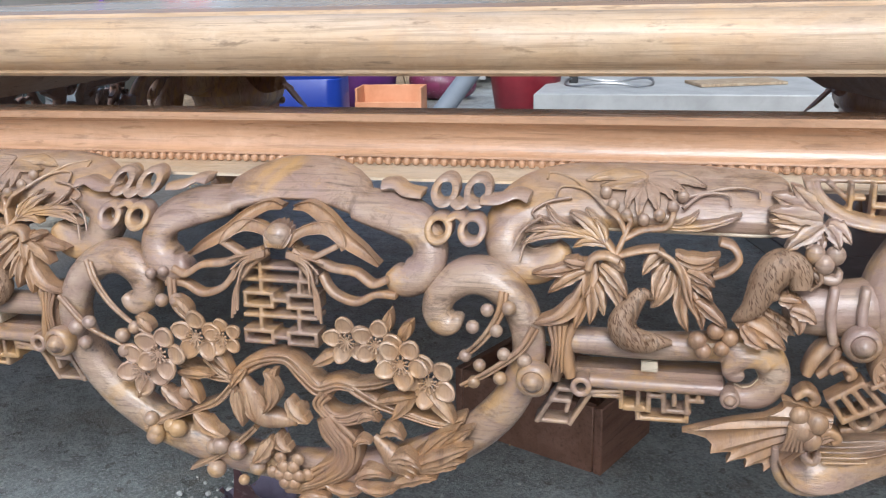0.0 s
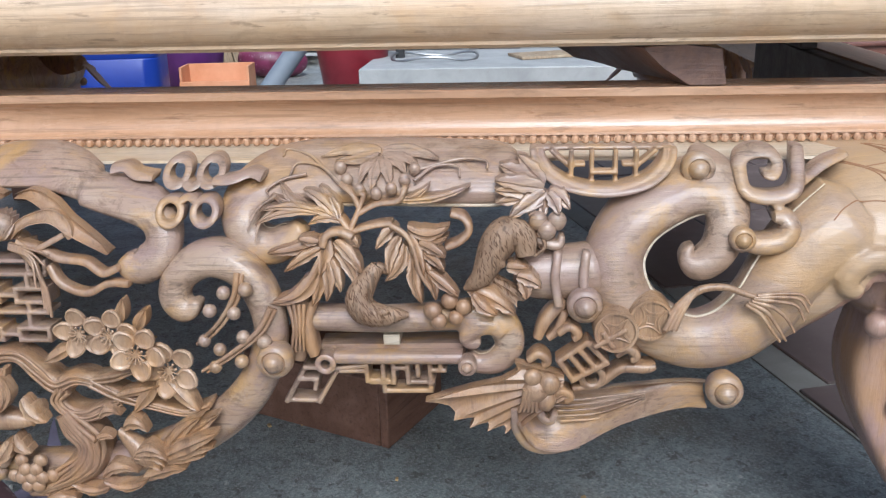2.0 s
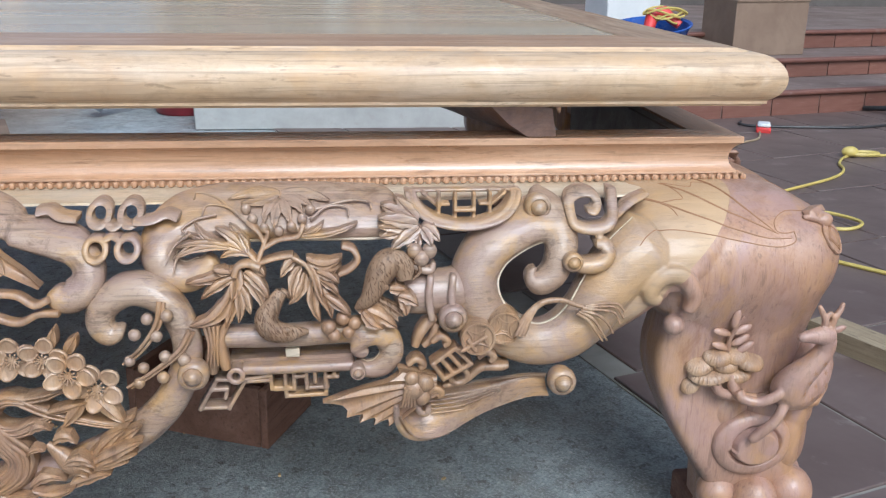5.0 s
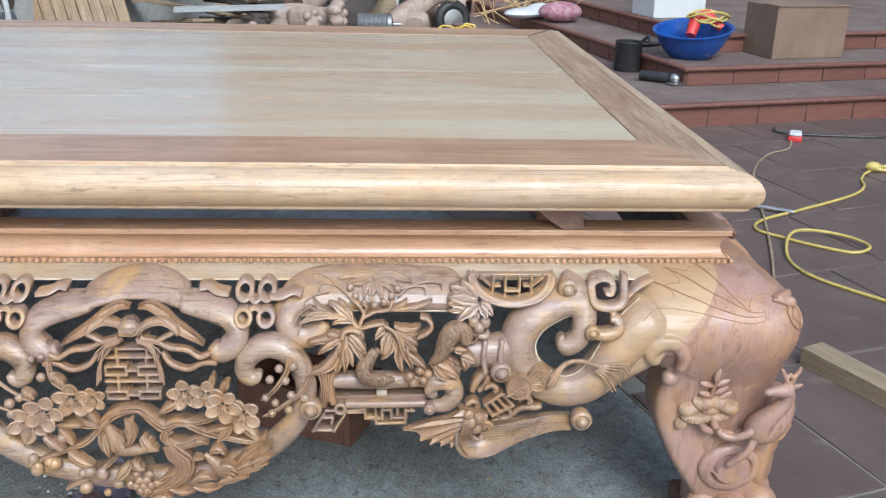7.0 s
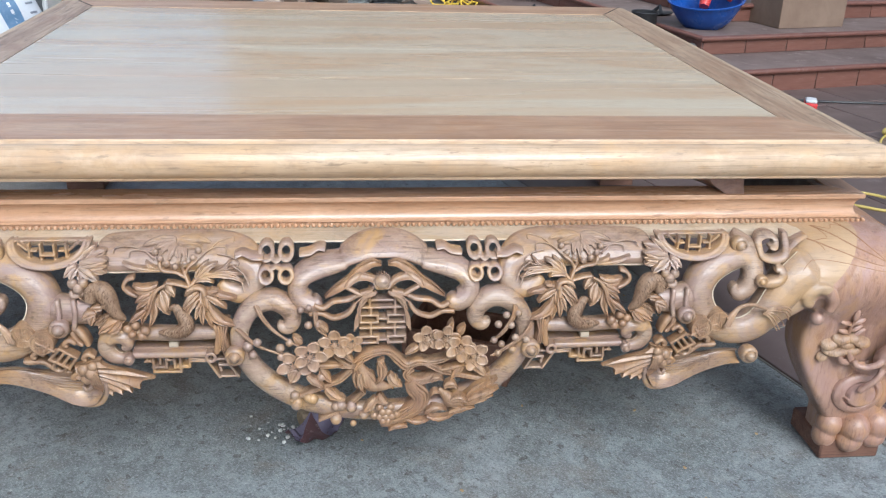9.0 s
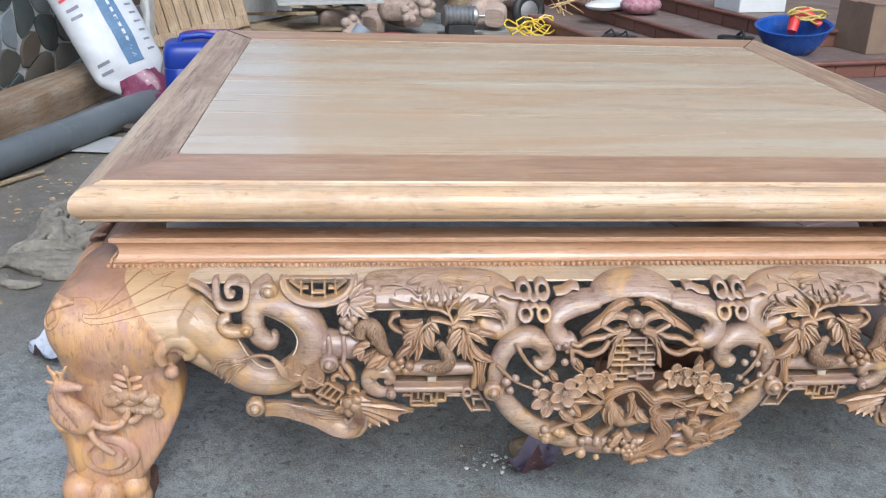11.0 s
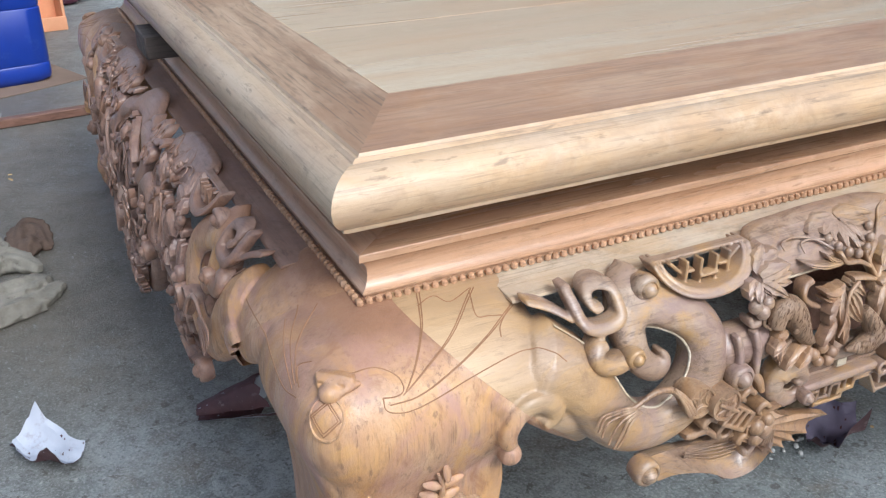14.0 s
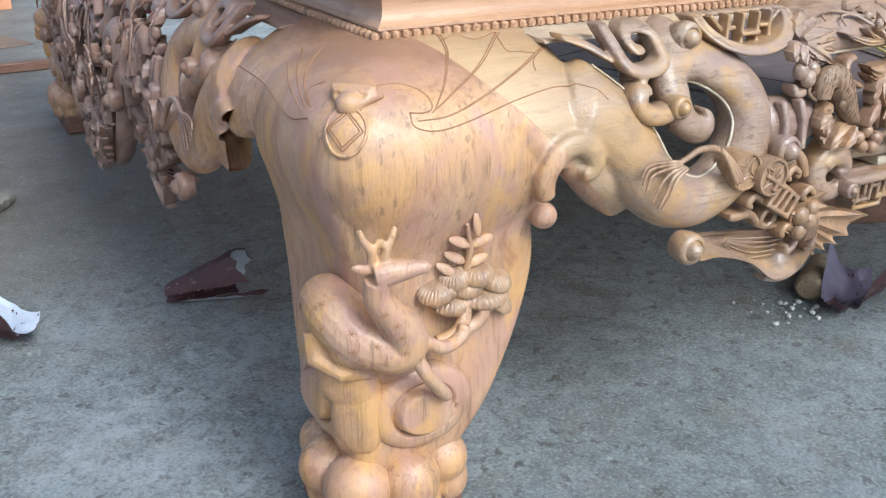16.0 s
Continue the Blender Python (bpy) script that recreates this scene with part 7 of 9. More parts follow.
part("inner_board", Shape().box(0.868, 0.032, 0.43, 0.8875, 0.56, 0.5450, None, 0.002), WOOD_DARK, table, "dark board inside the frame")
part("inner_board", Shape().box(0.862, 0.30, 0.5475, 0.884, 0.56, 0.5895, None, 0.002), WOOD_DARK, table, "dark board inside the frame")

# ---- packing between frame and top ----
s = Shape()
rings = []
for k in range(9):
    u = k / 8
    x, y, w_, h_ = 0.672 - 0.10 * u, -0.020 + 0.26 * u, 0.026 + 0.005 * math.sin(7 * u), 0.0205 - 0.003 * u
    lean = -0.024 * (1 - 0.6 * u)
    rings.append([(x - 0.4 * w_ + 0.004 * math.sin(9 * u), y, 0.5475), (x + w_, y + 0.004 * math.sin(5 * k), 0.5475), (x + w_ - 0.003, y + 0.003, 0.5475 + 0.9 * h_), (x + w_ + lean * 0.3, y - 0.004 * (k == 0), 0.5475 + 1.75 * h_), (x + lean + 0.1 * w_, y + 0.004 * math.sin(3 * k), 0.5475 + 2 * h_ - 0.002 * math.sin(4 * k)), (x - 1.3 * w_ + lean, y, 0.5475 + 1.85 * h_), (x - w_ + 0.4 * lean, y + 0.002, 0.5475 + 0.8 * h_)])
s.rings(rings)
single("wood_wedge", s, WOOD_SIDE, "rough split wooden wedge holding up the table top", "wedge", None, "wedges under the top", "", 20)
for x, y, w_, d_ in ((-0.955, 0.90, 0.09, 0.10), (0.88, 1.50, 0.12, 0.12), (-0.90, 1.48, 0.10, 0.12), (0.0, 1.52, 0.08, 0.08)):
    single("packing_block", Shape().box(x - w_ / 2, y - d_ / 2, 0.5475, x + w_ / 2, y + d_ / 2, 0.5905, None, 0.003), WOOD_DARK, "dark sawn block holding up the table top", "block", None, "wedges under the top")

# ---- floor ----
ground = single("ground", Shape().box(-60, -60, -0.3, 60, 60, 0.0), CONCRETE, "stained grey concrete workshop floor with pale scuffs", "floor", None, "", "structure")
TILT = radians(17)
E1, E2 = Vector((math.cos(TILT), math.sin(TILT), 0)), Vector((-math.sin(TILT), math.cos(TILT), 0))
U0, V0, T = 1.294, 0.094, 0.472
grid = Matrix((( *E1[:2], 0, 0), (*E2[:2], 0, 0), (0, 0, 1, 0), (0, 0, 0, 1))).transposed()
tile_floor = single("tile_floor", Shape().box(1.0, -6.0, -0.01, 9.0, 5.5, 0.003, grid), JOINT, "dusty red clay tile floor with pale joints", "floor", None, "", "structure")
steps_frame = Matrix.Translation((2.03, 3.50, 0)) @ Matrix.Rotation(radians(14), 4, "Z")

# ---- steps ----
steps = thing("steps", "three low steps faced with dusty red clay tiles, turning a corner", "steps", None, "", "structure")
LEVELS = (0.0, 0.13, 0.235, 0.345)
OFFS = (-0.42, 0.0, 0.45)
for i, off in enumerate(OFFS):
    z0, z1 = LEVELS[i], LEVELS[i + 1]
    part("tread", Shape().box(off, off, z0 - 0.02, 7.0, 8.0, z1, steps_frame, 0.004), STEP_TOP, steps, "dusty tread")
    s = Shape()
    prof = [(0.0, 0.0), (-0.022, -0.002), (-0.030, -0.010), (-0.030, -0.020), (-0.022, -0.028), (0.0, -0.030)]
    path = [(7.0, off), (off, off), (off, 8.0)]
    rings = []
    for (x, y), (dx, dy) in zip(path, ((0, 1), (1, 1), (1, 0))):
        rings.append([steps_frame @ Vector((x + dx * a, y + dy * a, z1 + b + 0.004)) for a, b in prof])
    s.rings(rings)
    part("nosing", s, STEP_NOSE, steps, "rounded red nosing", 50)
tile = mesh_of("riser_tile", Shape().box(0.003, -0.006, 0, 0.297, 0.004, 1, None, 0.002), STEP_RISER)
for i, off in enumerate(OFFS):
    z0, z1 = LEVELS[i] + 0.004, LEVELS[i + 1] - 0.028
    for k in range(12):
        for along in (True, False):
            ob = new("riser_tile", tile)
            ob.parent = steps
            turn = Matrix() if along else Matrix.Rotation(radians(90), 4, "Z") @ Matrix.Diagonal((1, -1, 1, 1))
            shift = Matrix.Translation((off + 0.30 * k, off, z0)) if along else Matrix.Translation((off, off + 0.30 * k, z0))
            ob.matrix_basis = steps_frame @ shift @ turn @ Matrix.Diagonal((1, 1, z1 - z0, 1))

# ---- stone-clad wall ----
WP, WD = Vector((-2.27, 2.90, 0)), Vector((0.29, 0.957, 0)).normalized()
WN = Vector((WD.y, -WD.x, 0))
wall_m = Matrix(((WD.x, WN.x, 0, WP.x), (WD.y, WN.y, 0, WP.y), (0, 0, 1, 0), (0, 0, 0, 1)))
wall = single("wall_west", Shape().box(-6.0, -0.25, -0.02, 4.5, 0.0, 0.60, wall_m), MORTAR, "low wall clad in dark crazy-paved stone with white joints", "wall", None, "", "structure")
single("wall_west_upper", Shape().box(-6.0, -0.25, 0.60, 4.5, 0.012, 1.0, wall_m, 0.004), CEMENT, "grey cement render above the stone cladding", "wall", None, "", "structure")


def clip(poly, p, n):
    """The part of a polygon on the side of p away from n."""
    out = []
    for a, b in zip(poly, poly[1:] + poly[:1]):
        da, db = (a - p).dot(n), (b - p).dot(n)
        if da <= 0:
            out.append(a)
        if da * db < 0:
            out.append(a.lerp(b, da / (da - db)))
    return out


rng = random.Random(4)
for c0_, c1_ in ((-1.55, -0.95), (-0.95, -0.33), (-0.33, 0.28), (0.28, 0.9), (0.9, 1.5)):
    seeds = [Vector((c0_ + (c1_ - c0_) * (i + 0.5 + rng.uniform(-0.42, 0.42)) / 4, 0.62 * (j + 0.5 + rng.uniform(-0.42, 0.42)) / 4)) for i in range(4) for j in range(4) if rng.random() < 0.9]
    for p in seeds:
        poly = [Vector((c0_ + 0.006, 0.0)), Vector((c1_ - 0.006, 0.0)), Vector((c1_ - 0.006, 0.594)), Vector((c0_ + 0.006, 0.594))]
        for q in seeds:
            if q is not p and poly:
                n_ = (q - p).normalized()
                poly = clip(poly, (p + q) / 2 - n_ * 0.0055, n_)
        if len(poly) < 3:
            continue
        # cut the corners a little so that the stones look broken, not sawn
        soft = []
        for a, b in zip(poly, poly[1:] + poly[:1]):
            soft += [a.lerp(b, 0.2) + Vector((rng.uniform(-0.003, 0.003), rng.uniform(-0.003, 0.003))), a.lerp(b, 0.8)]
        proud = rng.uniform(0.008, 0.015)
        mid_ = sum(soft, Vector((0, 0))) / len(soft)
        s = Shape()
        s.rings([[(q.x - mid_.x, -0.005, q.y - mid_.y) for q in soft], [(q.x - mid_.x, proud - 0.003, q.y - mid_.y) for q in soft], [((q.x - mid_.x) * 0.95, proud, (q.y - mid_.y) * 0.95) for q in soft]])
        ob = part("stone", s, STONE, wall, "", 30)
        ob.matrix_basis = wall_m @ Matrix.Translation((mid_.x, 0, mid_.y))

# ---- along the wall ----
beam_dir = Vector((0.26, 1.06, 0)).normalized()


def along(p, d):
    """A frame at p with x along d."""
    d = Vector(d).normalized()
    n_ = Vector((-d.y, d.x, 0)).normalized()
    return Matrix(((d.x, n_.x, 0, p[0]), (d.y, n_.y, 0, p[1]), (0, 0, 1, p[2]), (0, 0, 0, 1)))


s = Shape()
rings = []
for i in range(19):
    u = i / 18
    wob = 0.006 * math.sin(9 * u) + 0.004 * math.sin(23 * u)
    rings.append([(1.42 * u, -0.002 + wob, 0.004), (1.42 * u, -0.004 + wob * 1.5, 0.10), (1.42 * u, 0.008 + wob, 0.150), (1.42 * u, 0.022, 0.162 + wob * 0.4), (1.42 * u, 0.19, 0.165), (1.42 * u, 0.205, 0.152), (1.42 * u, 0.21, 0.004)])
s.rings(rings)
single("timber_beam", s, WOOD_BEAM, "thick rough-sawn timber beam lying along the stone wall", "beam", along((-2.16, 2.12, 0), beam_dir))
pa, pb = Vector((-1.995, 1.80, 0.071)), Vector((-1.44, 3.26, 0.071))
s = Shape()
m = look(pa, pb) @ pose(0, 0, 0, 180)
length = (pb - pa).length
s.lathe([(0.071, 0.0), (0.071, length), (0.0655, length), (0.0655, 0.0)], m, 36, False)
s.f += [(i, (i + 1) % 36, 108 + (i + 1) % 36, 108 + i) for i in range(36)]
pipe_ob = single("pipe", s, PVC, "long grey plastic drain pipe lying on the floor beside the beam", "pipe", None, "", "", 50)
pipe_ob.data.materials.append(PVC_IN)
for poly in pipe_ob.data.polygons:
    if 72 <= min(poly.vertices) and len(poly.vertices) == 4 and max(poly.vertices) < 144:
        poly.material_index = 1

# sack: a stuffed bag leaning on the wall, mouth tied below
sack = thing("feed_sack", "stuffed white woven sack with blue and red print, leaning on stones", "sack")
sa, sb = Vector((-1.60, 3.12, 0.13)), Vector((-2.02, 3.34, 0.86))
ax = (sb - sa).normalized()
sn = (Vector((0.55, -0.83, 0.1)) - ax * Vector((0.55, -0.83, 0.1)).dot(ax)).normalized()
ss = ax.cross(sn).normalized()
SL = (sb - sa).length


def sack_at(u, a, off=0.0):
    """A point of the bag's skin at the height u (0 to 1) and the angle a."""
    w_ = 0.185 * (min(1, 6 * u + 0.35) * min(1, 7 * (1 - u) + 0.3)) ** 0.5
    t_ = 0.105 * (min(1, 3.2 * u + 0.14) * min(1, 3.2 * (1 - u) + 0.14)) ** 0.6
    c, s_ = math.cos(a), math.sin(a)
    ripple = 0.006 * math.sin(17 * u + 3 * math.sin(a * 2)) + 0.004 * math.sin(31 * u - 5 * a)
    return sa + ax * (SL * u) + ss * ((w_ + off) * abs(c) ** 0.8 * (1 if c > 0 else -1)) + sn * ((t_ + off + ripple) * abs(s_) ** 0.9 * (1 if s_ > 0 else -1))


s = Shape()
s.rings([[sack_at(i / 30, 2 * math.pi * k / 36) for k in range(36)] for i in range(31)])
bag = part("bag", s, SACK, sack, "white woven bag")


def print_patch(name, u0, u1, a0, a1, mat, label=""):
    s = Shape()
    n1, n2 = max(2, int((u1 - u0) * 40)), max(2, int(abs(a1 - a0) * 12))
    verts = [sack_at(u0 + (u1 - u0) * i / n1, a0 + (a1 - a0) * j / n2, 0.0025) for i in range(n1 + 1) for j in range(n2 + 1)]
    s.add(verts, [(i * (n2 + 1) + j, i * (n2 + 1) + j + 1, (i + 1) * (n2 + 1) + j + 1, (i + 1) * (n2 + 1) + j) for i in range(n1) for j in range(n2)])
    return part(name, s, mat, bag, label)


H_ = math.pi / 2
print_patch("print_stripe", 0.12, 0.62, H_ - 0.30, H_ + 0.05, INK_BLUE, "dark blue printed stripe")
print_patch("print_block", 0.72, 0.96, H_ + 0.32, H_ + 1.15, INK_RED, "red printed block")
print_patch("print_block", 0.66, 0.97, H_ - 0.20, H_ + 0.15, INK_RED, "red printed block")
for u in (0.60, 0.575):
    print_patch("print_bar", u, u + 0.016, H_ + 0.55, H_ + 1.0, INK_RED)
for u in (0.51, 0.46, 0.17, 0.12):
    print_patch("print_bar", u, u + 0.018, H_ + 0.45, H_ + 0.9, INK_DARK)
for k in range(9):
    print_patch("print_bar", 0.16 + 0.055 * k, 0.172 + 0.055 * k, H_ - 0.85, H_ - 0.55, INK_DARK)
for k in range(10):
    print_patch("print_bar", 0.15 + 0.045 * k, 0.178 + 0.045 * k, H_ - 0.16, H_ - 0.10, SACK)
s = Shape()
rings = []
for i in range(5):
    rings.append([sa + ax * (0.05 - 0.04 * i) + ss * ((0.085 + 0.016 * i) * math.cos(t) * (1 + 0.2 * math.sin(7 * t + i))) + sn * (0.05 + (0.05 + 0.012 * i) * math.sin(t) * (1 + 0.25 * math.cos(5 * t + i))) for t in np.linspace(0, 2 * math.pi, 25)[:-1]])
s.rings(rings)
part("liner", s, PURPLE_CLOTH, sack, "purple film liner crumpled out of the mouth")

# blue jerrycan
can = thing("jerrycan", "large blue plastic jerrycan standing on the floor", "canister", Matrix.Translation((-1.258, 2.98, 0)) @ Matrix.Rotation(radians(9), 4, "Z"))
s = Shape()
secs = [(0.0, 0.16, 0.115), (0.012, 0.176, 0.128), (0.03, 0.180, 0.132), (0.065, 0.180, 0.132), (0.07, 0.177, 0.129), (0.078, 0.180, 0.132), (0.27, 0.181, 0.133), (0.275, 0.177, 0.129), (0.283, 0.181, 0.133), (0.345, 0.180, 0.131), (0.372, 0.172, 0.124), (0.385, 0.155, 0.108), (0.386, 0.02, 0.02)]
loft(s, [(z, -a, a, -b, b) for z, a, b in secs], 5.5, 44)
part("body", s, BLUE_CAN, can, "blue moulded body")
s = Shape()
s.pipe([(-0.10, 0.0, 0.380), (-0.09, 0.0, 0.408), (0.0, 0.0, 0.415), (0.06, 0.0, 0.408), (0.07, 0.0, 0.380)], 0.017, 10)
part("handle", s, BLUE_CAN, can)
part("cap", Shape().lathe([(0.028, 0.384), (0.028, 0.408), (0.024, 0.412), (0.001, 0.412)], Matrix.Translation((0.125, 0, 0)), 18), RED_PLASTIC, can, "small red cap")

# thin boards on the floor
s = Shape()
q = [(-1.795, 2.36), (-1.70, 2.62), (-1.27, 2.49), (-1.295, 2.30)]
s.rings([[(x, y, z + 0.006 * math.sin(9 * x)) for x, y in q] for z in (0.008, 0.012)])
single("white_board", s, BOARD_WHITE, "thin dusty white board lying on the floor", "board")
single("batten", Shape().box(0, 0, 0.001, 0.42, 0.035, 0.03, along((-1.30, 2.36, 0), (1, 0.08, 0)), 0.003), WOOD_BROWN, "short red-brown batten lying on the floor", "batten")
s = Shape()
s.rings([[(x, y, z) for x, y in ((-1.52, 3.02), (-1.28, 2.72), (-0.95, 2.86), (-1.10, 3.25), (-1.40, 3.28))] for z in (0.001, 0.0035)])
single("cardboard_sheet", s, CARD, "flat brown cardboard sheet under the jerrycan", "cardboard")
can.location.z = 0.0037
s = Shape()
s.pipe([(-1.93, 1.80, 0.012), (-1.85, 1.93, 0.014), (-1.765, 2.06, 0.012)], [0.010, 0.011, 0.008], 8)
single("stick", s, WOOD_OLD, "thin round stick lying on the floor", "stick")
for p, q, r in (((-1.60, 2.70, 0.03), (-1.46, 2.62, 0.022), 0.022), ((-1.47, 2.86, 0.02), (-1.33, 2.84, 0.02), 0.012), ((-1.55, 2.30, 0.008), (-1.47, 2.33, 0.02), 0.008)):
    single("offcut", Shape().pipe([p, tuple((a + b) / 2 + 0.01 for a, b in zip(p, q)), q], [r * 0.7, r, r * 0.6], 6), WOOD_DARK, "small dark wood offcut on the floor", "offcut", None, "offcuts")

# crumpled cloth: one sheet thrown down in steep overlapping folds
def cloth(name, folds, material, label, category, seed):
    """A sheet thrown down in rolled and pleated folds that lie over one another."""
    s = Shape()
    for n_, (pts, r, lift) in enumerate(folds):
        rows = smooth_path(pts, 8)
        rings = []
        for k, (x, y) in enumerate(rows):
            a, b = rows[max(0, k - 1)], rows[min(len(rows) - 1, k + 1)]
            t = Vector((b[0] - a[0], b[1] - a[1])).normalized()
            end = math.sin(math.pi * min(1, max(0, (k + 0.6) / (len(rows) + 0.2)))) ** 0.35
            w_, h_ = 1.05 * r * end * (1 + 0.15 * math.sin(2.3 * k + n_)), (0.75 * r + lift) * end
            ring = []
            for q in range(16):
                ph = 2 * math.pi * q / 16
                across, up = w_ * math.cos(ph), 0.5 * h_ + 0.62 * h_ * math.sin(ph)
                pleat = 1 + 0.16 * math.sin(5 * ph + 0.35 * k + 2 * n_ + seed)
                ring.append((x - t.y * across * pleat, y + t.x * across * pleat, max(0.001, up * pleat)))
            rings.append(ring)
        s.rings(rings)
    return single(name, fused(name, s, material, 0.0036, 2), material, label, category)


cloth("floor_cloth", (([(-1.624, 1.089), (-1.582, 1.131), (-1.485, 1.069), (-1.376, 1.039), (-1.268, 1.070), (-1.210, 1.146)], 0.031, 0.013), ([(-1.570, 1.050), (-1.536, 0.971), (-1.479, 0.952), (-1.439, 0.979)], 0.017, 0.009), ([(-1.576, 1.169), (-1.471, 1.117), (-1.372, 1.106), (-1.280, 1.131), (-1.232, 1.173)], 0.032, 0.022),
                     ([(-1.606, 1.166), (-1.550, 1.211), (-1.453, 1.206), (-1.361, 1.173)], 0.025, 0.026), ([(-1.464, 1.242), (-1.394, 1.244), (-1.318, 1.283), (-1.249, 1.233)], 0.029, 0.029), ([(-1.569, 1.249), (-1.537, 1.352), (-1.501, 1.408), (-1.467, 1.285)], 0.031, 0.025), ([(-1.562, 1.389), (-1.562, 1.503), (-1.519, 1.591), (-1.458, 1.606), (-1.396, 1.541), (-1.365, 1.442)], 0.044, 0.022),
                     ([(-1.491, 1.451), (-1.451, 1.504), (-1.379, 1.462)], 0.029, 0.022), ([(-1.450, 1.327), (-1.398, 1.391), (-1.341, 1.382), (-1.304, 1.267)], 0.027, 0.025), ([(-1.452, 1.021), (-1.372, 1.018), (-1.251, 1.054)], 0.020, 0.008), ([(-1.525, 1.310), (-1.464, 1.371), (-1.404, 1.310), (-1.430, 1.250)], 0.025, 0.023)), BURLAP, "dusty grey cotton cloth crumpled on the floor", "cloth", 1.0)
cloth("brown_rag", (([(-1.300, 1.304), (-1.286, 1.388), (-1.262, 1.457), (-1.236, 1.439), (-1.224, 1.345)], 0.029, 0.015), ([(-1.275, 1.319), (-1.245, 1.388)], 0.025, 0.018)), RAG, "small dirty brown rag beside the crumpled cloth", "rag", 2.0)


def scrap(name, x, y, turn, w_, l_, curl, mats, label, fold=0.4, roll=0.0):
    """A torn sheet, creased, with lifted corners; roll: the radius to which it is curled up."""
    s = Shape()
    nu, nv = 13, 13
    top = []
    for i in range(nu):
        for j in range(nv):
            u, v = i / (nu - 1) - 0.5, j / (nv - 1) - 0.5
            ragged = 1 + 0.22 * math.sin(5 * u + 3 * turn) * abs(v) + 0.15 * math.sin(11 * v + turn) * abs(u)
            crease = abs(u + 0.35 * v + 0.08 * math.sin(3 * turn)) + 0.5 * abs(0.4 * u - v + 0.15)
            h = 0.004 + curl * (0.55 * crease + 0.9 * max(0, u * v * 4) ** 1.5 * fold) + 0.12 * curl * noise.noise(Vector((6 * u, 6 * v, turn)))
            if roll:
                r = roll * (0.85 - 0.6 * u + 0.10 * math.sin(7 * v + 2 * turn))
                a = -0.9 + 4.3 * (v + 0.5)
                flat = max(0.0, 0.22 - (v + 0.5)) * 0.22
                top.append((w_ * u * (1 + 0.16 * math.sin(9 * v + turn)) + 0.02 * v, r * math.sin(a) - flat * 1.2, max(0.003, 0.62 * r * (1 - math.cos(a)) * (1 if v > -0.3 else 0.6) + 0.003)))
                continue
            top.append((w_ * u * ragged * (1 - 0.25 * crease), l_ * v * ragged, max(0.003, h)))
    n_ = len(top)
    verts = top + [(p[0], p[1], p[2] - 0.0015) for p in top]
    f = []
    for i in range(nu - 1):
        for j in range(nv - 1):
            q = (i * nv + j, i * nv + j + 1, (i + 1) * nv + j + 1, (i + 1) * nv + j)
            f += [q, tuple(n_ + k for k in reversed(q))]
    s.add(verts, f)
    ob = single(name, s, mats[0], label, "paper scrap", Matrix.Translation((x, y, 0)) @ Matrix.Rotation(turn, 4, "Z"), "sandpaper scraps")
    ob.data.materials.append(mats[1])
    for k, poly in enumerate(ob.data.polygons):
        if k % 2:
            poly.material_index = 1
    return ob


scrap("sandpaper_scrap", -1.292, 0.538, 0.5, 0.080, 0.13, 0.085, (PAPER, PAPER_BACK), "torn curled sandpaper scrap with a pale back on the floor")
def cone(x, y, turn, label):
    """A sheet of sandpaper rolled to a cone, with a torn flap sprung open at the mouth."""
    nu, nv = 21, 9
    top = []
    for i in range(nu):
        for j in range(nv):
            a, v = -2.3 + 5.4 * i / (nu - 1), j / (nv - 1)
            r = 0.013 + 0.027 * v
            v *= 1 + 0.10 * math.sin(2 * a + 1) + 0.04 * math.sin(9 * a)
            p = [0.118 * (v - 0.5), r * math.cos(a), r + 0.002 + r * math.sin(a)]
            if a < -1.45:
                p = [p[0] + 0.050 * v * (-1.45 - a), -0.9 * r * (-1.45 - a) - 0.1 * r, 0.003 + 0.034 * v * (-1.45 - a) ** 2]
            p[2] += 0.0035 * noise.noise(Vector((4 * a, 6 * v, 0.3)))
            top.append(tuple(p))
    n_ = len(top)
    s = Shape()
    f = []
    for i in range(nu - 1):
        for j in range(nv - 1):
            q = (i * nv + j, i * nv + j + 1, (i + 1) * nv + j + 1, (i + 1) * nv + j)
            f += [q, tuple(n_ + k for k in reversed(q))]
    s.add([(p[0], p[1], max(0.0015, p[2])) for p in top] + [(p[0] * 0.995, p[1] * 0.95, max(0.0005, 0.02 + (p[2] - 0.02) * 0.96)) if p[2] > 0.012 else (p[0], p[1], max(0.0, p[2] - 0.001)) for p in top], f)
    ob = single("sandpaper_scrap", s, PAPER_BACK, label, "paper scrap", Matrix.Translation((x, y, 0)) @ Matrix.Rotation(turn, 4, "Z"), "sandpaper scraps")
    ob.data.materials.append(PAPER)
    for k, poly in enumerate(ob.data.polygons):
        poly.material_index = k % 2


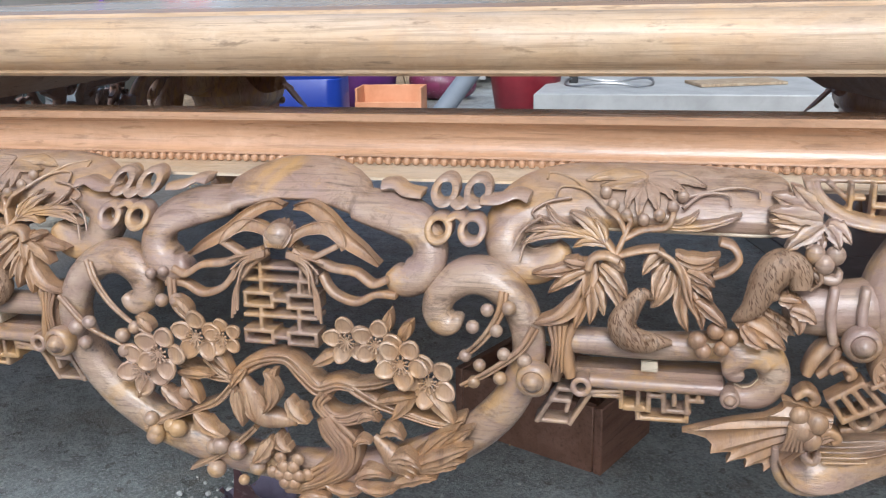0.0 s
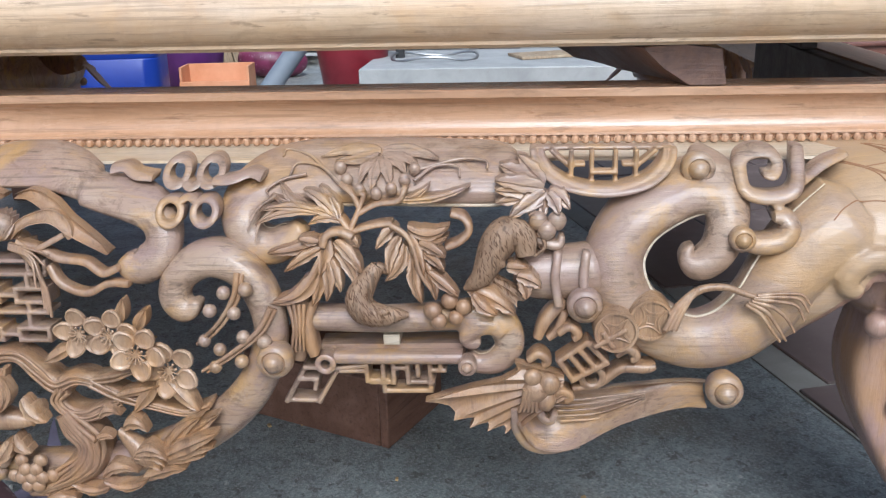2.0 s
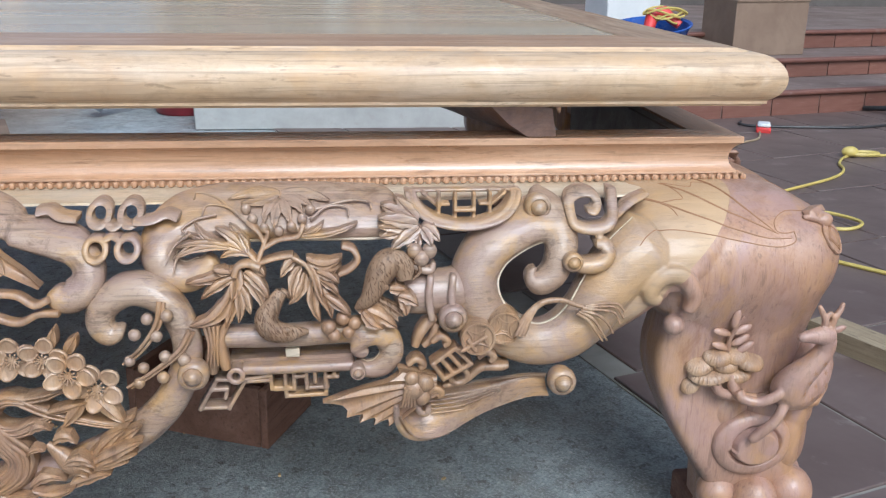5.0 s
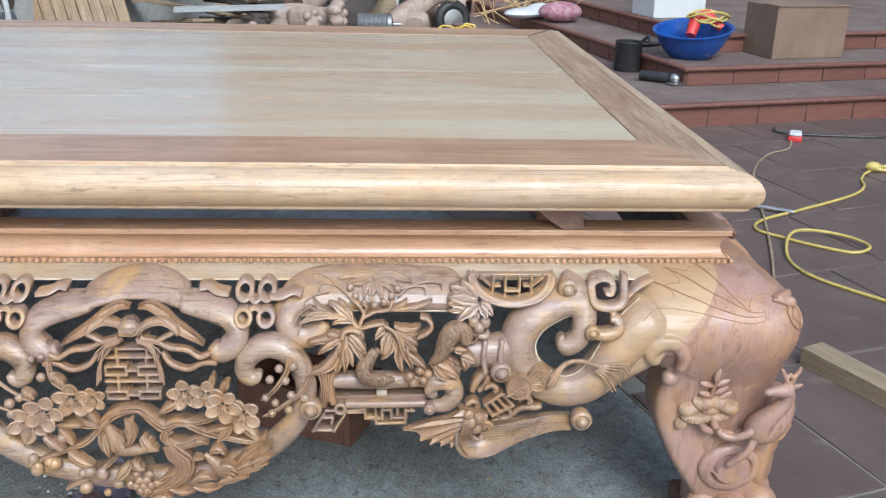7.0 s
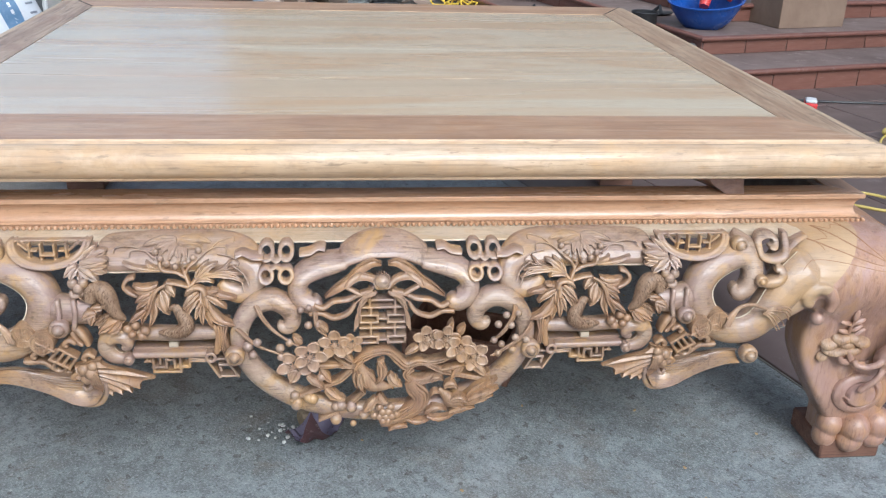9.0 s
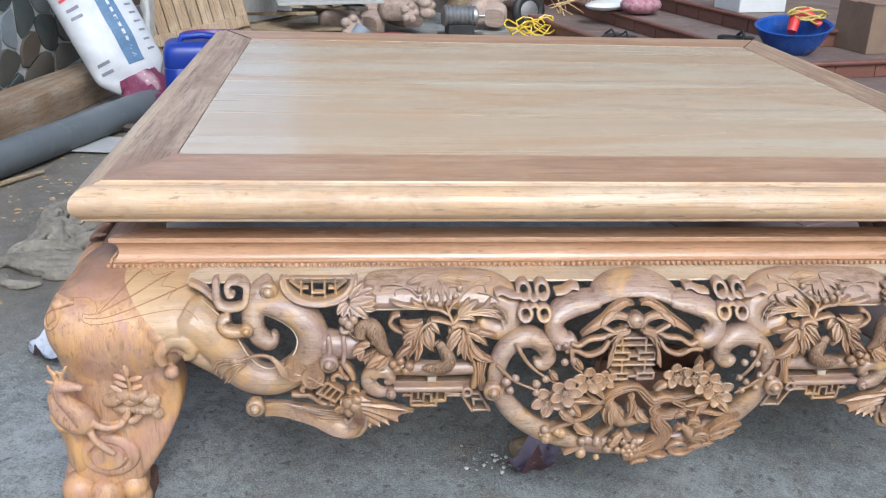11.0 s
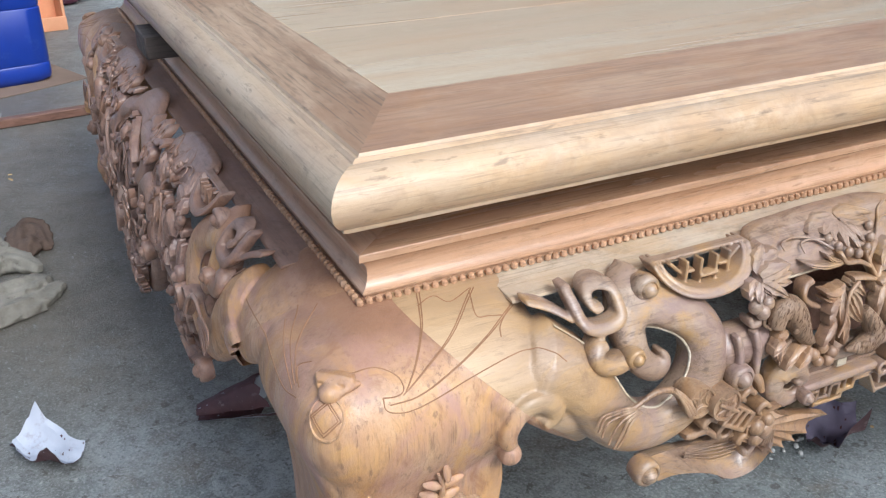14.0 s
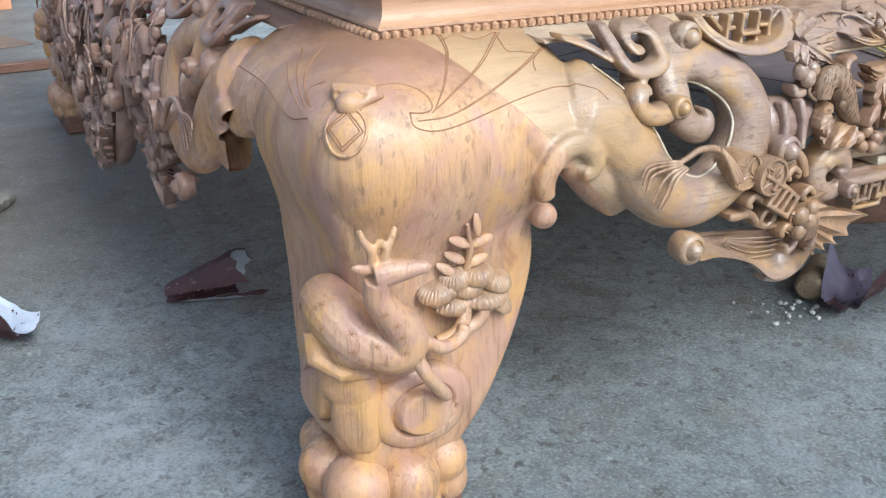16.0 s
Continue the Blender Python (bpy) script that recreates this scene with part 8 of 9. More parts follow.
cone(-0.995, 0.515, -0.35, "dark red sandpaper rolled to a cone, pale inside")
scrap("sandpaper_scrap", -0.128, 0.002, 0.80, 0.13, 0.075, 0.11, (PAPER_MAUVE, PAPER_BACK), "bluish mauve sandpaper scrap curled beside a roller", 0.6)
single("bolt", Shape().lathe([(0.0005, 0), (0.017, 0.001), (0.0215, 0.006), (0.022, 0.018), (0.020, 0.110), (0.0005, 0.112)], look((-0.165, 0.048, 0.0225), (-0.065, 0.105, 0.0225)) @ pose(0, 0, 0, 180), 22), WOOD_OLD, "short dusty brown roller lying on the floor", "roller")
s = Shape()
rng = random.Random(4)
for k in range(24):
    r = rng.uniform(0.002, 0.006)
    s.ball((rng.gauss(-0.215, 0.03), rng.gauss(0.035, 0.022), 0.6 * r), (r, r * 0.8, r * 0.7), pose(0, 0, 0, 0, 0, rng.uniform(0, 180)), 6, 4)
single("plaster_crumbs", s, MORTAR, "pale plaster crumbs scattered beside the roller", "crumbs", None, "", "stuff")
tubes = (((-2.06, 1.60, 0.028), (-1.92, 1.50, 0.028)), ((-2.08, 1.68, 0.030), (-1.95, 1.60, 0.030)))
for p, q in tubes:
    m = look(p, q) @ pose(0, 0, 0, 180)
    L_ = (Vector(q) - Vector(p)).length
    roll = thing("sandpaper_roll", "rolled dark red sandpaper with a pale inside lying on the floor", "paper roll", None, "sandpaper rolls")
    part("roll", Shape().lathe([(0.028, 0), (0.028, L_), (0.024, L_), (0.023, L_ - 0.02)], m, 20, False), PAPER_BACK, roll)
    part("core", Shape().lathe([(0.0235, L_ - 0.015), (0.0235, L_ - 0.004), (0.012, L_ - 0.008), (0.001, L_ - 0.01)], m, 20, False), PAPER, roll, "pale inner end")
single("orange_box", Shape().box(-0.05, -0.01, 0, 0.06, 0.01, 0.055, Matrix.Translation((-2.06, 1.60, 0.058)) @ pose(0, 0, 0, -35, 0, 20), 0.002), ORANGE, "small orange card packet lying on sandpaper rolls", "packet")
single("wood_block", Shape().box(-0.30, -0.19, 0, 0.03, 0.0, 0.11, Matrix.Translation((-1.90, 1.26, 0)) @ Matrix.Rotation(0.1, 4, "Z"), 0.006), WOOD_DARK, "dark sooty wooden block standing on the floor", "block")
single("white_carton", Shape().box(-0.30, -0.08, 0, 0.0, 0.02, 0.28, Matrix.Translation((-2.10, 1.74, 0)) @ Matrix.Rotation(0.25, 4, "Z"), 0.003), WHITE_PL, "white carton standing on the floor", "carton")
red = thing("red_carton", "bright red printed carton with a yellow dot standing on the floor", "carton", Matrix.Translation((-1.625, 0.33, 0)) @ Matrix.Rotation(0.12, 4, "Z"))
part("box", Shape().box(-0.22, 0.0, 0, 0.0, 0.12, 0.125, None, 0.002), RED_BOX, red)
part("printed_dot", Shape().lathe([(0.016, 0), (0.016, 0.001), (0.0005, 0.001)], Matrix.Translation((-0.045, -0.001, 0.085)) @ pose(0, 0, 0, 90), 18), YELLOW_BAND, red, "yellow printed dot")
single("dark_stick", Shape().pipe([(-1.84, 0.66, 0.008), (-1.66, 0.60, 0.008)], 0.009, 7), WOOD_DARK, "thin dark stick lying on the floor", "stick")
broom = thing("broom_handle", "purple broom handle with a silver tip hanging on the wall", "handle")
bt = Vector((-2.115, 2.74, 0.56))
part("handle", Shape().pipe([bt, bt + Vector((-0.03, -0.03, 0.7))], 0.011, 12), PURPLE, broom)
part("tip", Shape().pipe([bt + Vector((0, 0, 0.0)), bt + Vector((0.001, 0.001, -0.035)), bt + Vector((0.001, 0.001, -0.062))], [0.0105, 0.009, 0.003], 12), STEEL, broom, "silver metal tip")
# wood chips on the floor
s = Shape()
rng = random.Random(9)
for k in range(170):
    x, y = rng.uniform(-2.0, -1.25), rng.uniform(0.85, 2.9)
    if k % 3 == 0:
        x, y = rng.gauss(-1.72, 0.16), rng.gauss(1.75, 0.25)
    if (x + 1.40) ** 2 / 0.07 + (y - 1.40) ** 2 / 0.2 < 1:
        continue
    l_, w_, a = rng.uniform(0.003, 0.011), rng.uniform(0.001, 0.003), rng.uniform(0, 3.1)
    s.box(-l_, -w_, 0.0005, l_, w_, 0.003, Matrix.Translation((x, y, 0)) @ pose(0, 0, 0, rng.uniform(-8, 8), 0, math.degrees(a)))
for k in range(26):
    x, y = rng.uniform(-0.5, 0.9), rng.uniform(-0.4, 0.7)
    l_ = rng.uniform(0.002, 0.004)
    s.box(-l_, -l_ * 0.6, 0.0004, l_, l_ * 0.6, 0.003, Matrix.Translation((x, y, 0)) @ pose(0, 0, 0, 0, 0, rng.uniform(0, 180)))
single("wood_chips", s, STRAW, "scattered pale wood chips on the floor", "wood chips", None, "", "stuff")

# ---- under the table ----
box = thing("wooden_box", "plain red-brown wooden box standing under the table", "box", Matrix.Translation((0.303, 0.183, 0)) @ Matrix.Rotation(radians(66), 4, "Z"))
for x0_, y0_, x1_, y1_ in ((0, 0, 0.16, 0.014), (0, 0.246, 0.16, 0.26), (0, 0.0145, 0.014, 0.2455), (0.146, 0.0145, 0.16, 0.2455)):
    part("side_board", Shape().box(x0_, y0_, 0.0, x1_, y1_, 0.105, None, 0.002), WOOD_BROWN, box)
part("bottom_board", Shape().box(0.0145, 0.0145, 0.005, 0.1455, 0.2455, 0.018), WOOD_BROWN, box)

# ---- things seen through the gap ----
tray = thing("tray", "shallow pale orange wooden tray lying on the floor", "tray", Matrix.Translation((-1.12, 3.84, 0.001)) @ Matrix.Rotation(0.1, 4, "Z") @ Matrix.Diagonal((1.08, 1, 1.3, 1)))
for x0_, y0_, x1_, y1_ in ((-0.17, -0.10, 0.17, -0.088), (-0.17, 0.088, 0.17, 0.10), (-0.17, -0.0875, -0.158, 0.0875), (0.158, -0.0875, 0.17, 0.0875)):
    part("tray_side", Shape().box(x0_, y0_, 0, x1_, y1_, 0.048 if y0_ < 0 and y1_ < 0 else 0.105, None, 0.002), TERRA, tray)
single("purple_bag", Shape().ball((0, 0, 0.09), (0.16, 0.10, 0.09), pose(0, 0, 0, 0, 8), 20, 10).ball((0.12, 0.02, 0.07), (0.10, 0.08, 0.07), pose(0, 0, 0, 0, -14), 16, 8), PURPLE_CLOTH, "crumpled purple plastic bag behind the tray", "bag", Matrix.Translation((-0.99, 4.36, 0)) @ Matrix.Scale(1.1, 4))
tub = thing("purple_tub", "purple plastic tub standing on the floor behind the tray", "tub", Matrix.Translation((-1.37, 4.15, 0)) @ Matrix.Diagonal((1, 1, 0.72, 1)))
part("tub_shell", Shape().lathe([(0.15, 0.0), (0.16, 0.01), (0.195, 0.30), (0.208, 0.305), (0.208, 0.325), (0.198, 0.325), (0.185, 0.30), (0.15, 0.02), (0.001, 0.015)], None, 32), PURPLE_TUB, tub)
part("tray_bottom", Shape().box(-0.1575, -0.0875, 0.002, 0.1575, 0.0875, 0.012), TERRA, tray)
bucket = thing("bucket", "dark red plastic bucket standing on the floor", "bucket", Matrix.Translation((-0.31, 3.45, 0)) @ Matrix.Diagonal((1.13, 1.13, 1, 1)))
part("shell", Shape().lathe([(0.115, 0.0), (0.125, 0.01), (0.165, 0.33), (0.172, 0.335), (0.172, 0.345), (0.160, 0.345), (0.118, 0.015), (0.001, 0.012)], None, 30), RED_DARK, bucket)
single("leaning_pipe", Shape().pipe([(-0.72, 3.30, 0.05), (-0.46, 3.42, 0.40)], 0.047, 16), PVC_IN, "pale grey plastic pipe leaning beside the bucket", "pipe")
single("black_post", Shape().box(-0.09, 3.36, 0, -0.05, 3.40, 0.36, None, 0.004), BLACK, "short black post standing beside the bucket", "post")
single("wire_coil", Shape().pipe([(0.10 + 0.20 * math.cos(a), 3.30 + 0.15 * math.sin(a), 0.222 + 0.012 * math.sin(3 * a)) for a in np.linspace(0, 6.5 * math.pi, 80)], 0.006, 6), STEEL, "loose coil of grey wire on the pale block", "wire coil")
# pale block added in place of sunlit floor; the brightness is in its colour
single("pale_plank", Shape().box(-0.20, 2.95, 0.0, 1.25, 3.70, 0.21, None, 0.006), BOARD_WHITE, "added pale block standing in for sunlit floor behind the table", "boards")
single("plywood_scrap", Shape().box(-0.2, -0.1, 0, 0.2, 0.1, 0.012, Matrix.Translation((0.66, 3.35, 0.212)) @ pose(0, 0, 0, 0, 0, 20), 0.001), WOOD_PLANK, "dark plywood scrap lying on the pale block", "scrap")

# ---- by the steps ----
basin = thing("basin", "blue plastic basin with tools standing on the step", "basin", Matrix.Translation((2.17, 3.86, 0.2395)) @ pose(0, 0, 0, 7, -6, 0))
part("bowl", Shape().lathe([(0.10, 0.0), (0.125, 0.005), (0.165, 0.05), (0.20, 0.11), (0.217, 0.155), (0.228, 0.158), (0.230, 0.166), (0.222, 0.168), (0.208, 0.160), (0.19, 0.11), (0.155, 0.055), (0.11, 0.012), (0.001, 0.010)], None, 40), BLUE_BASIN, basin)
single("red_tool", Shape().pipe([(2.14, 3.83, 0.36), (2.18, 3.89, 0.45), (2.25, 3.91, 0.47), (2.33, 3.86, 0.40)], [0.03, 0.04, 0.035, 0.025], 10), RED_PLASTIC, "red plastic power tool lying in the basin", "tool")
s = Shape()
for k in range(5):
    s.pipe([(2.25 + 0.07 * math.cos(a + k) * (1 + 0.2 * k), 3.88 + 0.06 * math.sin(a + k), 0.43 + 0.012 * k + 0.02 * math.sin(2 * a)) for a in np.linspace(0, 2 * math.pi, 17)[:-1]], 0.006, 6, True)
single("cable_bundle", s, YELLOW, "bundle of dusty yellow cable heaped in the basin", "cable")
tin = thing("tin_can", "black sooty tin can standing on the step", "can", Matrix.Translation((1.825, 3.98, 0.1305)))
part("can", Shape().lathe([(0.078, 0), (0.080, 0.004), (0.080, 0.165), (0.083, 0.170), (0.080, 0.174), (0.074, 0.170), (0.074, 0.02), (0.001, 0.02)], None, 26), BLACK, tin)
tool = thing("angle_grinder", "small dusty angle grinder lying on the step", "grinder", Matrix.Translation((1.90, 3.60, 0.1305)) @ pose(0, 0, 0, 0, 0, -35))
part("grinder_body", Shape().pipe([(-0.10, 0, 0.03), (0.0, 0, 0.032), (0.07, 0, 0.034)], [0.026, 0.030, 0.026], 12), BLACK, tool)
part("gear_head", Shape().ball((0.10, 0, 0.034), (0.035, 0.03, 0.028)), STEEL, tool, "steel gear head")
part("guard", Shape().lathe([(0.055, 0.0), (0.058, 0.006), (0.02, 0.012), (0.001, 0.012)], Matrix.Translation((0.11, 0, 0.004)), 20), STEEL, tool)
carton = thing("cardboard_box", "plain brown cardboard box standing on the step", "box", steps_frame @ Matrix.Translation((0.66, 0.16, 0.2355)))
part("carton", Shape().box(0, 0, 0, 0.50, 0.30, 0.30, None, 0.003), CARD, carton)
part("flap", Shape().box(0.0, -0.006, 0.296, 0.50, 0.15, 0.304, None, 0.001), CARD, carton)
plug = thing("plug_socket", "red and white extension socket lying on the tiles", "socket", Matrix.Translation((2.37, 2.80, 0.004)) @ pose(0, 0, 0, 0, 0, 65))
part("base", Shape().box(-0.055, -0.032, 0, 0.055, 0.032, 0.028, None, 0.006), RED_PLASTIC, plug)
part("cover", Shape().box(-0.05, -0.028, 0.028, 0.035, 0.028, 0.044, None, 0.005), WHITE_PL, plug, "white cover")


def cable(name, pts, r, mat, label, z=0.0):
    rows = smooth_path([(x, y, z + r + (p[0] if p else 0)) for x, y, *p in pts], 8)
    return single(name, Shape().pipe([tuple(p) for p in rows], r, 7), mat, label, "cable")


TZ = 0.0075
cable("black_cable", [(2.36, 3.02), (2.33, 2.96), (2.38, 2.90), (2.6, 2.86), (2.9, 2.85), (3.2, 2.98)], 0.006, BLACK, "thin black cable lying on the tiles", TZ)
cable("thin_cable", [(2.33, 2.75), (2.25, 2.60), (2.12, 2.50), (1.98, 2.30), (1.86, 2.02), (1.75, 1.65), (1.60, 1.20), (1.42, 0.75), (1.22, 0.30), (1.10, 0.0), (1.10, -0.4)], 0.005, WOOD_OLD, "thin brown cable trailing over the tiles", TZ)
cable("yellow_cable", [(2.85, 2.26), (2.62, 2.24), (2.47, 2.24), (2.36, 2.12), (2.31, 2.00), (2.20, 1.88), (1.95, 1.72), (1.72, 1.58), (1.66, 1.48), (1.72, 1.40), (1.80, 1.32), (1.90, 1.26), (1.97, 1.30, 0.008), (1.92, 1.40, 0.01), (1.80, 1.42, 0.02), (1.72, 1.36, 0.02), (1.66, 1.22), (1.66, 1.08), (1.74, 0.95), (1.90, 0.78), (2.2, 0.55)], 0.0055, YELLOW, "yellow extension cable looped on the tiles", TZ)
single("cable_knot", Shape().ball((2.47, 2.24, 0.03), (0.035, 0.025, 0.022)).pipe([(2.47 + 0.06 + 0.06 * math.cos(a), 2.24 + 0.03 * math.sin(a), 0.022) for a in np.linspace(0, 2 * math.pi, 17)[:-1]], 0.008, 6, True), YELLOW, "taped knot in the yellow cable", "cable knot")
single("cable_joint", Shape().pipe([(1.70 + 0.012 * k, 1.76 - 0.0075 * k, 0.017) for k in range(15)], [0.008 + 0.003 * (k % 2) for k in range(15)], 10), STEEL, "ribbed grey cable joint on the tiles", "cable joint")
s = Shape()
s.rings([[(0, -0.035, 0.001), (0, 0.035, 0.001), (0, 0.035, 0.045), (0, -0.035, 0.045)], [(0.30, -0.032, 0.001), (0.30, 0.034, 0.001), (0.30, 0.034, 0.042), (0.30, -0.032, 0.042)], [(0.55, -0.02, 0.001), (0.55, 0.028, 0.001), (0.55, 0.028, 0.03), (0.55, -0.02, 0.03)]])
single("wood_offcut", s, WOOD_OLD, "tapered greyish wood offcut lying on the red tiles", "offcut", along((1.42, 0.53, 0.0075), (0.42, -0.90, 0)))
# pedestal fan lying low beside the steps
fan = thing("floor_fan", "wire-guarded floor fan with black legs standing on the tiles", "fan", Matrix.Translation((3.32, 2.98, 0.0075)))
s = Shape()
for k in range(26):
    a = 2 * math.pi * k / 26
    s.pipe([(0.21 * t * math.cos(a), -0.06 * (1 - t * t), 0.62 + 0.21 * t * math.sin(a)) for t in (0.2, 0.5, 0.8, 1.0)], 0.0018, 5)
for r in (0.21, 0.15, 0.09, 0.045):
    s.pipe([(r * math.cos(a), -0.06 * (1 - (r / 0.21) ** 2), 0.62 + r * math.sin(a)) for a in np.linspace(0, 2 * math.pi, 33)[:-1]], 0.003, 6, True)
part("guard", s, STEEL, fan, "round wire guard")
for k in range(3):
    part("blade", Shape().ball((0.09 * math.cos(2.1 * k), 0.03, 0.62 + 0.09 * math.sin(2.1 * k)), (0.085, 0.012, 0.05), pose(0, 0, 0, 0, -math.degrees(2.1 * k), 0)), BLACK, fan)
part("motor", Shape().pipe([(0, 0.02, 0.62), (0, 0.16, 0.62)], [0.05, 0.04], 14), BLACK, fan)
part("pole", Shape().pipe([(0, 0.1, 0.60), (0, 0.08, 0.05)], 0.014, 10), BLACK, fan)
for dx, dy in ((-0.30, -0.33), (0.28, -0.2), (-0.14, 0.28), (0.24, 0.25)):
    part("foot", Shape().pipe([(0, 0.08, 0.06), (dx * 0.6, 0.08 + dy * 0.6, 0.03), (dx, 0.08 + dy, 0.014)], 0.013, 8), BLACK, fan)

# ---- back of the yard ----
door = thing("plank_panel", "slatted panel of raw brown planks leaning at the back", "panel", Matrix.Translation((-1.47, 4.47, 0)) @ pose(0, 0, 0, -8, -14, 4) @ Matrix.Scale(1.07, 4))
for k in range(9):
    part("slat", Shape().box(-0.30 + 0.068 * k, -0.012, 0.0, -0.236 + 0.068 * k, 0.012, 1.0 - 0.01 * (k % 3), None, 0.003), WOOD_PLANK, door)
for z in (0.62, 0.15):
    part("ledge", Shape().box(-0.30, -0.034, z, 0.31, -0.0125, z + 0.07, None, 0.003), WOOD_PLANK, door)
single("rope", Shape().pipe([(-1.70 + 0.006 * math.sin(k), 3.86 + 0.006 * math.cos(k), 0.10 + 0.04 * k) for k in range(18)], [0.014 + 0.003 * (k % 2) for k in range(18)], 8), WHITE_PL, "white twisted rope hanging beside the panel", "rope")
rng = random.Random(21)
for k in range(22):
    x, y, z = rng.uniform(-1.15, -0.62), rng.uniform(5.1, 6.2), 0.02 + 0.022 * k
    single("old_plank", Shape().box(-rng.uniform(0.25, 0.5), -rng.uniform(0.05, 0.09), 0, rng.uniform(0.25, 0.5), rng.uniform(0.05, 0.09), 0.022, Matrix.Translation((x, y, z)) @ pose(0, 0, 0, rng.uniform(-6, 6), rng.uniform(-9, 9), rng.uniform(-60, 60)), 0.002), (WOOD_OLD, BOARD_WHITE, WOOD_DARK)[k % 3 if k % 4 else 0], "old grey plank in a heap behind the table", "plank", None, "plank heap")


def blank(x, y, z, turn, tilt, size, mat, label):
    """An uncarved S-shaped leg blank: knee, waist and foot."""
    s = Shape()
    rows = smooth_path([(0.0, 0.0, 0.0, 0.10), (0.02, 0.0, 0.14, 0.13), (0.10, 0.0, 0.27, 0.12), (0.13, 0.0, 0.42, 0.075), (0.08, 0.0, 0.54, 0.065), (0.02, 0.0, 0.62, 0.09), (0.0, 0.0, 0.70, 0.06)], 5)
    rings = []
    for px, py, pz, r in rows:
        rings.append([(px + r * abs(math.cos(a)) ** 0.6 * (1 if math.cos(a) > 0 else -1), r * 0.9 * abs(math.sin(a)) ** 0.6 * (1 if math.sin(a) > 0 else -1), pz) for a in np.linspace(0, 2 * math.pi, 21)[:-1]])
    s.rings(rings)
    for k in range(5):
        s.ball((0.06 * math.cos(k * 1.3), 0.07 * math.sin(k * 1.3), 0.66), (0.045, 0.045, 0.06))
    return single("leg_blank", s, mat, label, "leg blank", Matrix.Translation((x, y, z)) @ pose(0, 0, 0, tilt, 0, turn) @ Matrix.Diagonal((size, size, size, 1)), "leg blanks")


blank(-0.55, 5.75, 0.16, 70, 82, 0.95, WOOD_RAW, "pale carved leg blank lying in the heap")
blank(-0.30, 5.95, 0.30, 120, 70, 1.0, WOOD_RAW, "pale carved leg blank lying in the heap")
blank(-0.72, 5.55, 0.12, 20, 86, 0.8, WOOD_RAW, "pale carved leg blank lying in the heap")
blank(-0.05, 5.80, 0.12, 200, 84, 0.85, WOOD_RAW, "pale carved leg blank lying in the heap")
blank(0.30, 6.30, 0.0, 30, 8, 0.75, WOOD_OLD, "dark carved leg blank standing at the back")
blank(0.62, 5.95, 0.11, 160, 80, 0.8, WOOD_RAW, "pale carved leg blank lying beside a roller")
for x, y, z, turn, tilt, size in ((-0.42, 5.45, 0.10, 150, 84, 0.8), (-0.15, 6.15, 0.42, 60, 78, 0.9), (-0.62, 6.05, 0.40, 100, 80, 0.85), (0.05, 6.05, 0.34, 230, 70, 0.8), (-0.85, 5.85, 0.36, 40, 82, 0.8), (0.42, 6.05, 0.10, 100, 62, 0.85), (-0.28, 5.55, 0.22, 20, 86, 0.7)):
    blank(x, y, z, turn, tilt, size, WOOD_RAW, "pale carved leg blank lying in the heap")
motor = thing("electric_motor", "small dusty ribbed electric motor lying on the floor", "motor", Matrix.Translation((0.30, 5.62, 0.17)) @ pose(0, 0, 0, 0, 90, 5))
part("casing", Shape().lathe([(0.07, -0.13), (0.08, -0.12)] + [(0.085 - 0.01 * (k % 2), -0.11 + 0.016 * k) for k in range(14)] + [(0.08, 0.125), (0.05, 0.14), (0.015, 0.14), (0.015, 0.20), (0.001, 0.20)], None, 24), STEEL, motor)
part("foot", Shape().box(0.06, -0.09, -0.10, 0.17, 0.09, 0.10, None, 0.004), BLACK, motor)
single("motor_stand", Shape().box(0.14, 5.5, 0.0, 0.5, 5.74, 0.03, None, 0.003), WOOD_DARK, "dark board under the motor", "board")
wheel = thing("wheel", "black rubber trolley wheel leaning against planks", "wheel", Matrix.Translation((0.93, 6.12, 0.155)) @ pose(0, 0, 0, 84, 0, 20))
part("tyre", Shape().pipe([(0.115 * math.cos(a), 0.115 * math.sin(a), 0) for a in np.linspace(0, 2 * math.pi, 29)[:-1]], 0.04, 10, True), BLACK, wheel)
part("hub", Shape().lathe([(0.09, -0.02), (0.09, 0.02), (0.03, 0.03), (0.001, 0.03)], None, 20), STEEL, wheel, "dull steel hub")
rng = random.Random(3)
strap = thing("strap", "tangle of bright yellow packing strap on the floor", "strap")
for k in range(6):
    cx, cy = 0.78 + 0.12 * (k % 3), 5.60 + 0.04 * k
    part("strap_loop", Shape().pipe([(cx + rng.uniform(0.07, 0.14) * math.cos(a), cy + 0.06 * math.sin(a), 0.06 + 0.04 * math.sin(a * 2 + k) + 0.012 * k) for a in np.linspace(0, 2 * math.pi, 13)[:-1]], 0.007, 5, True), YELLOW_BAND, strap)
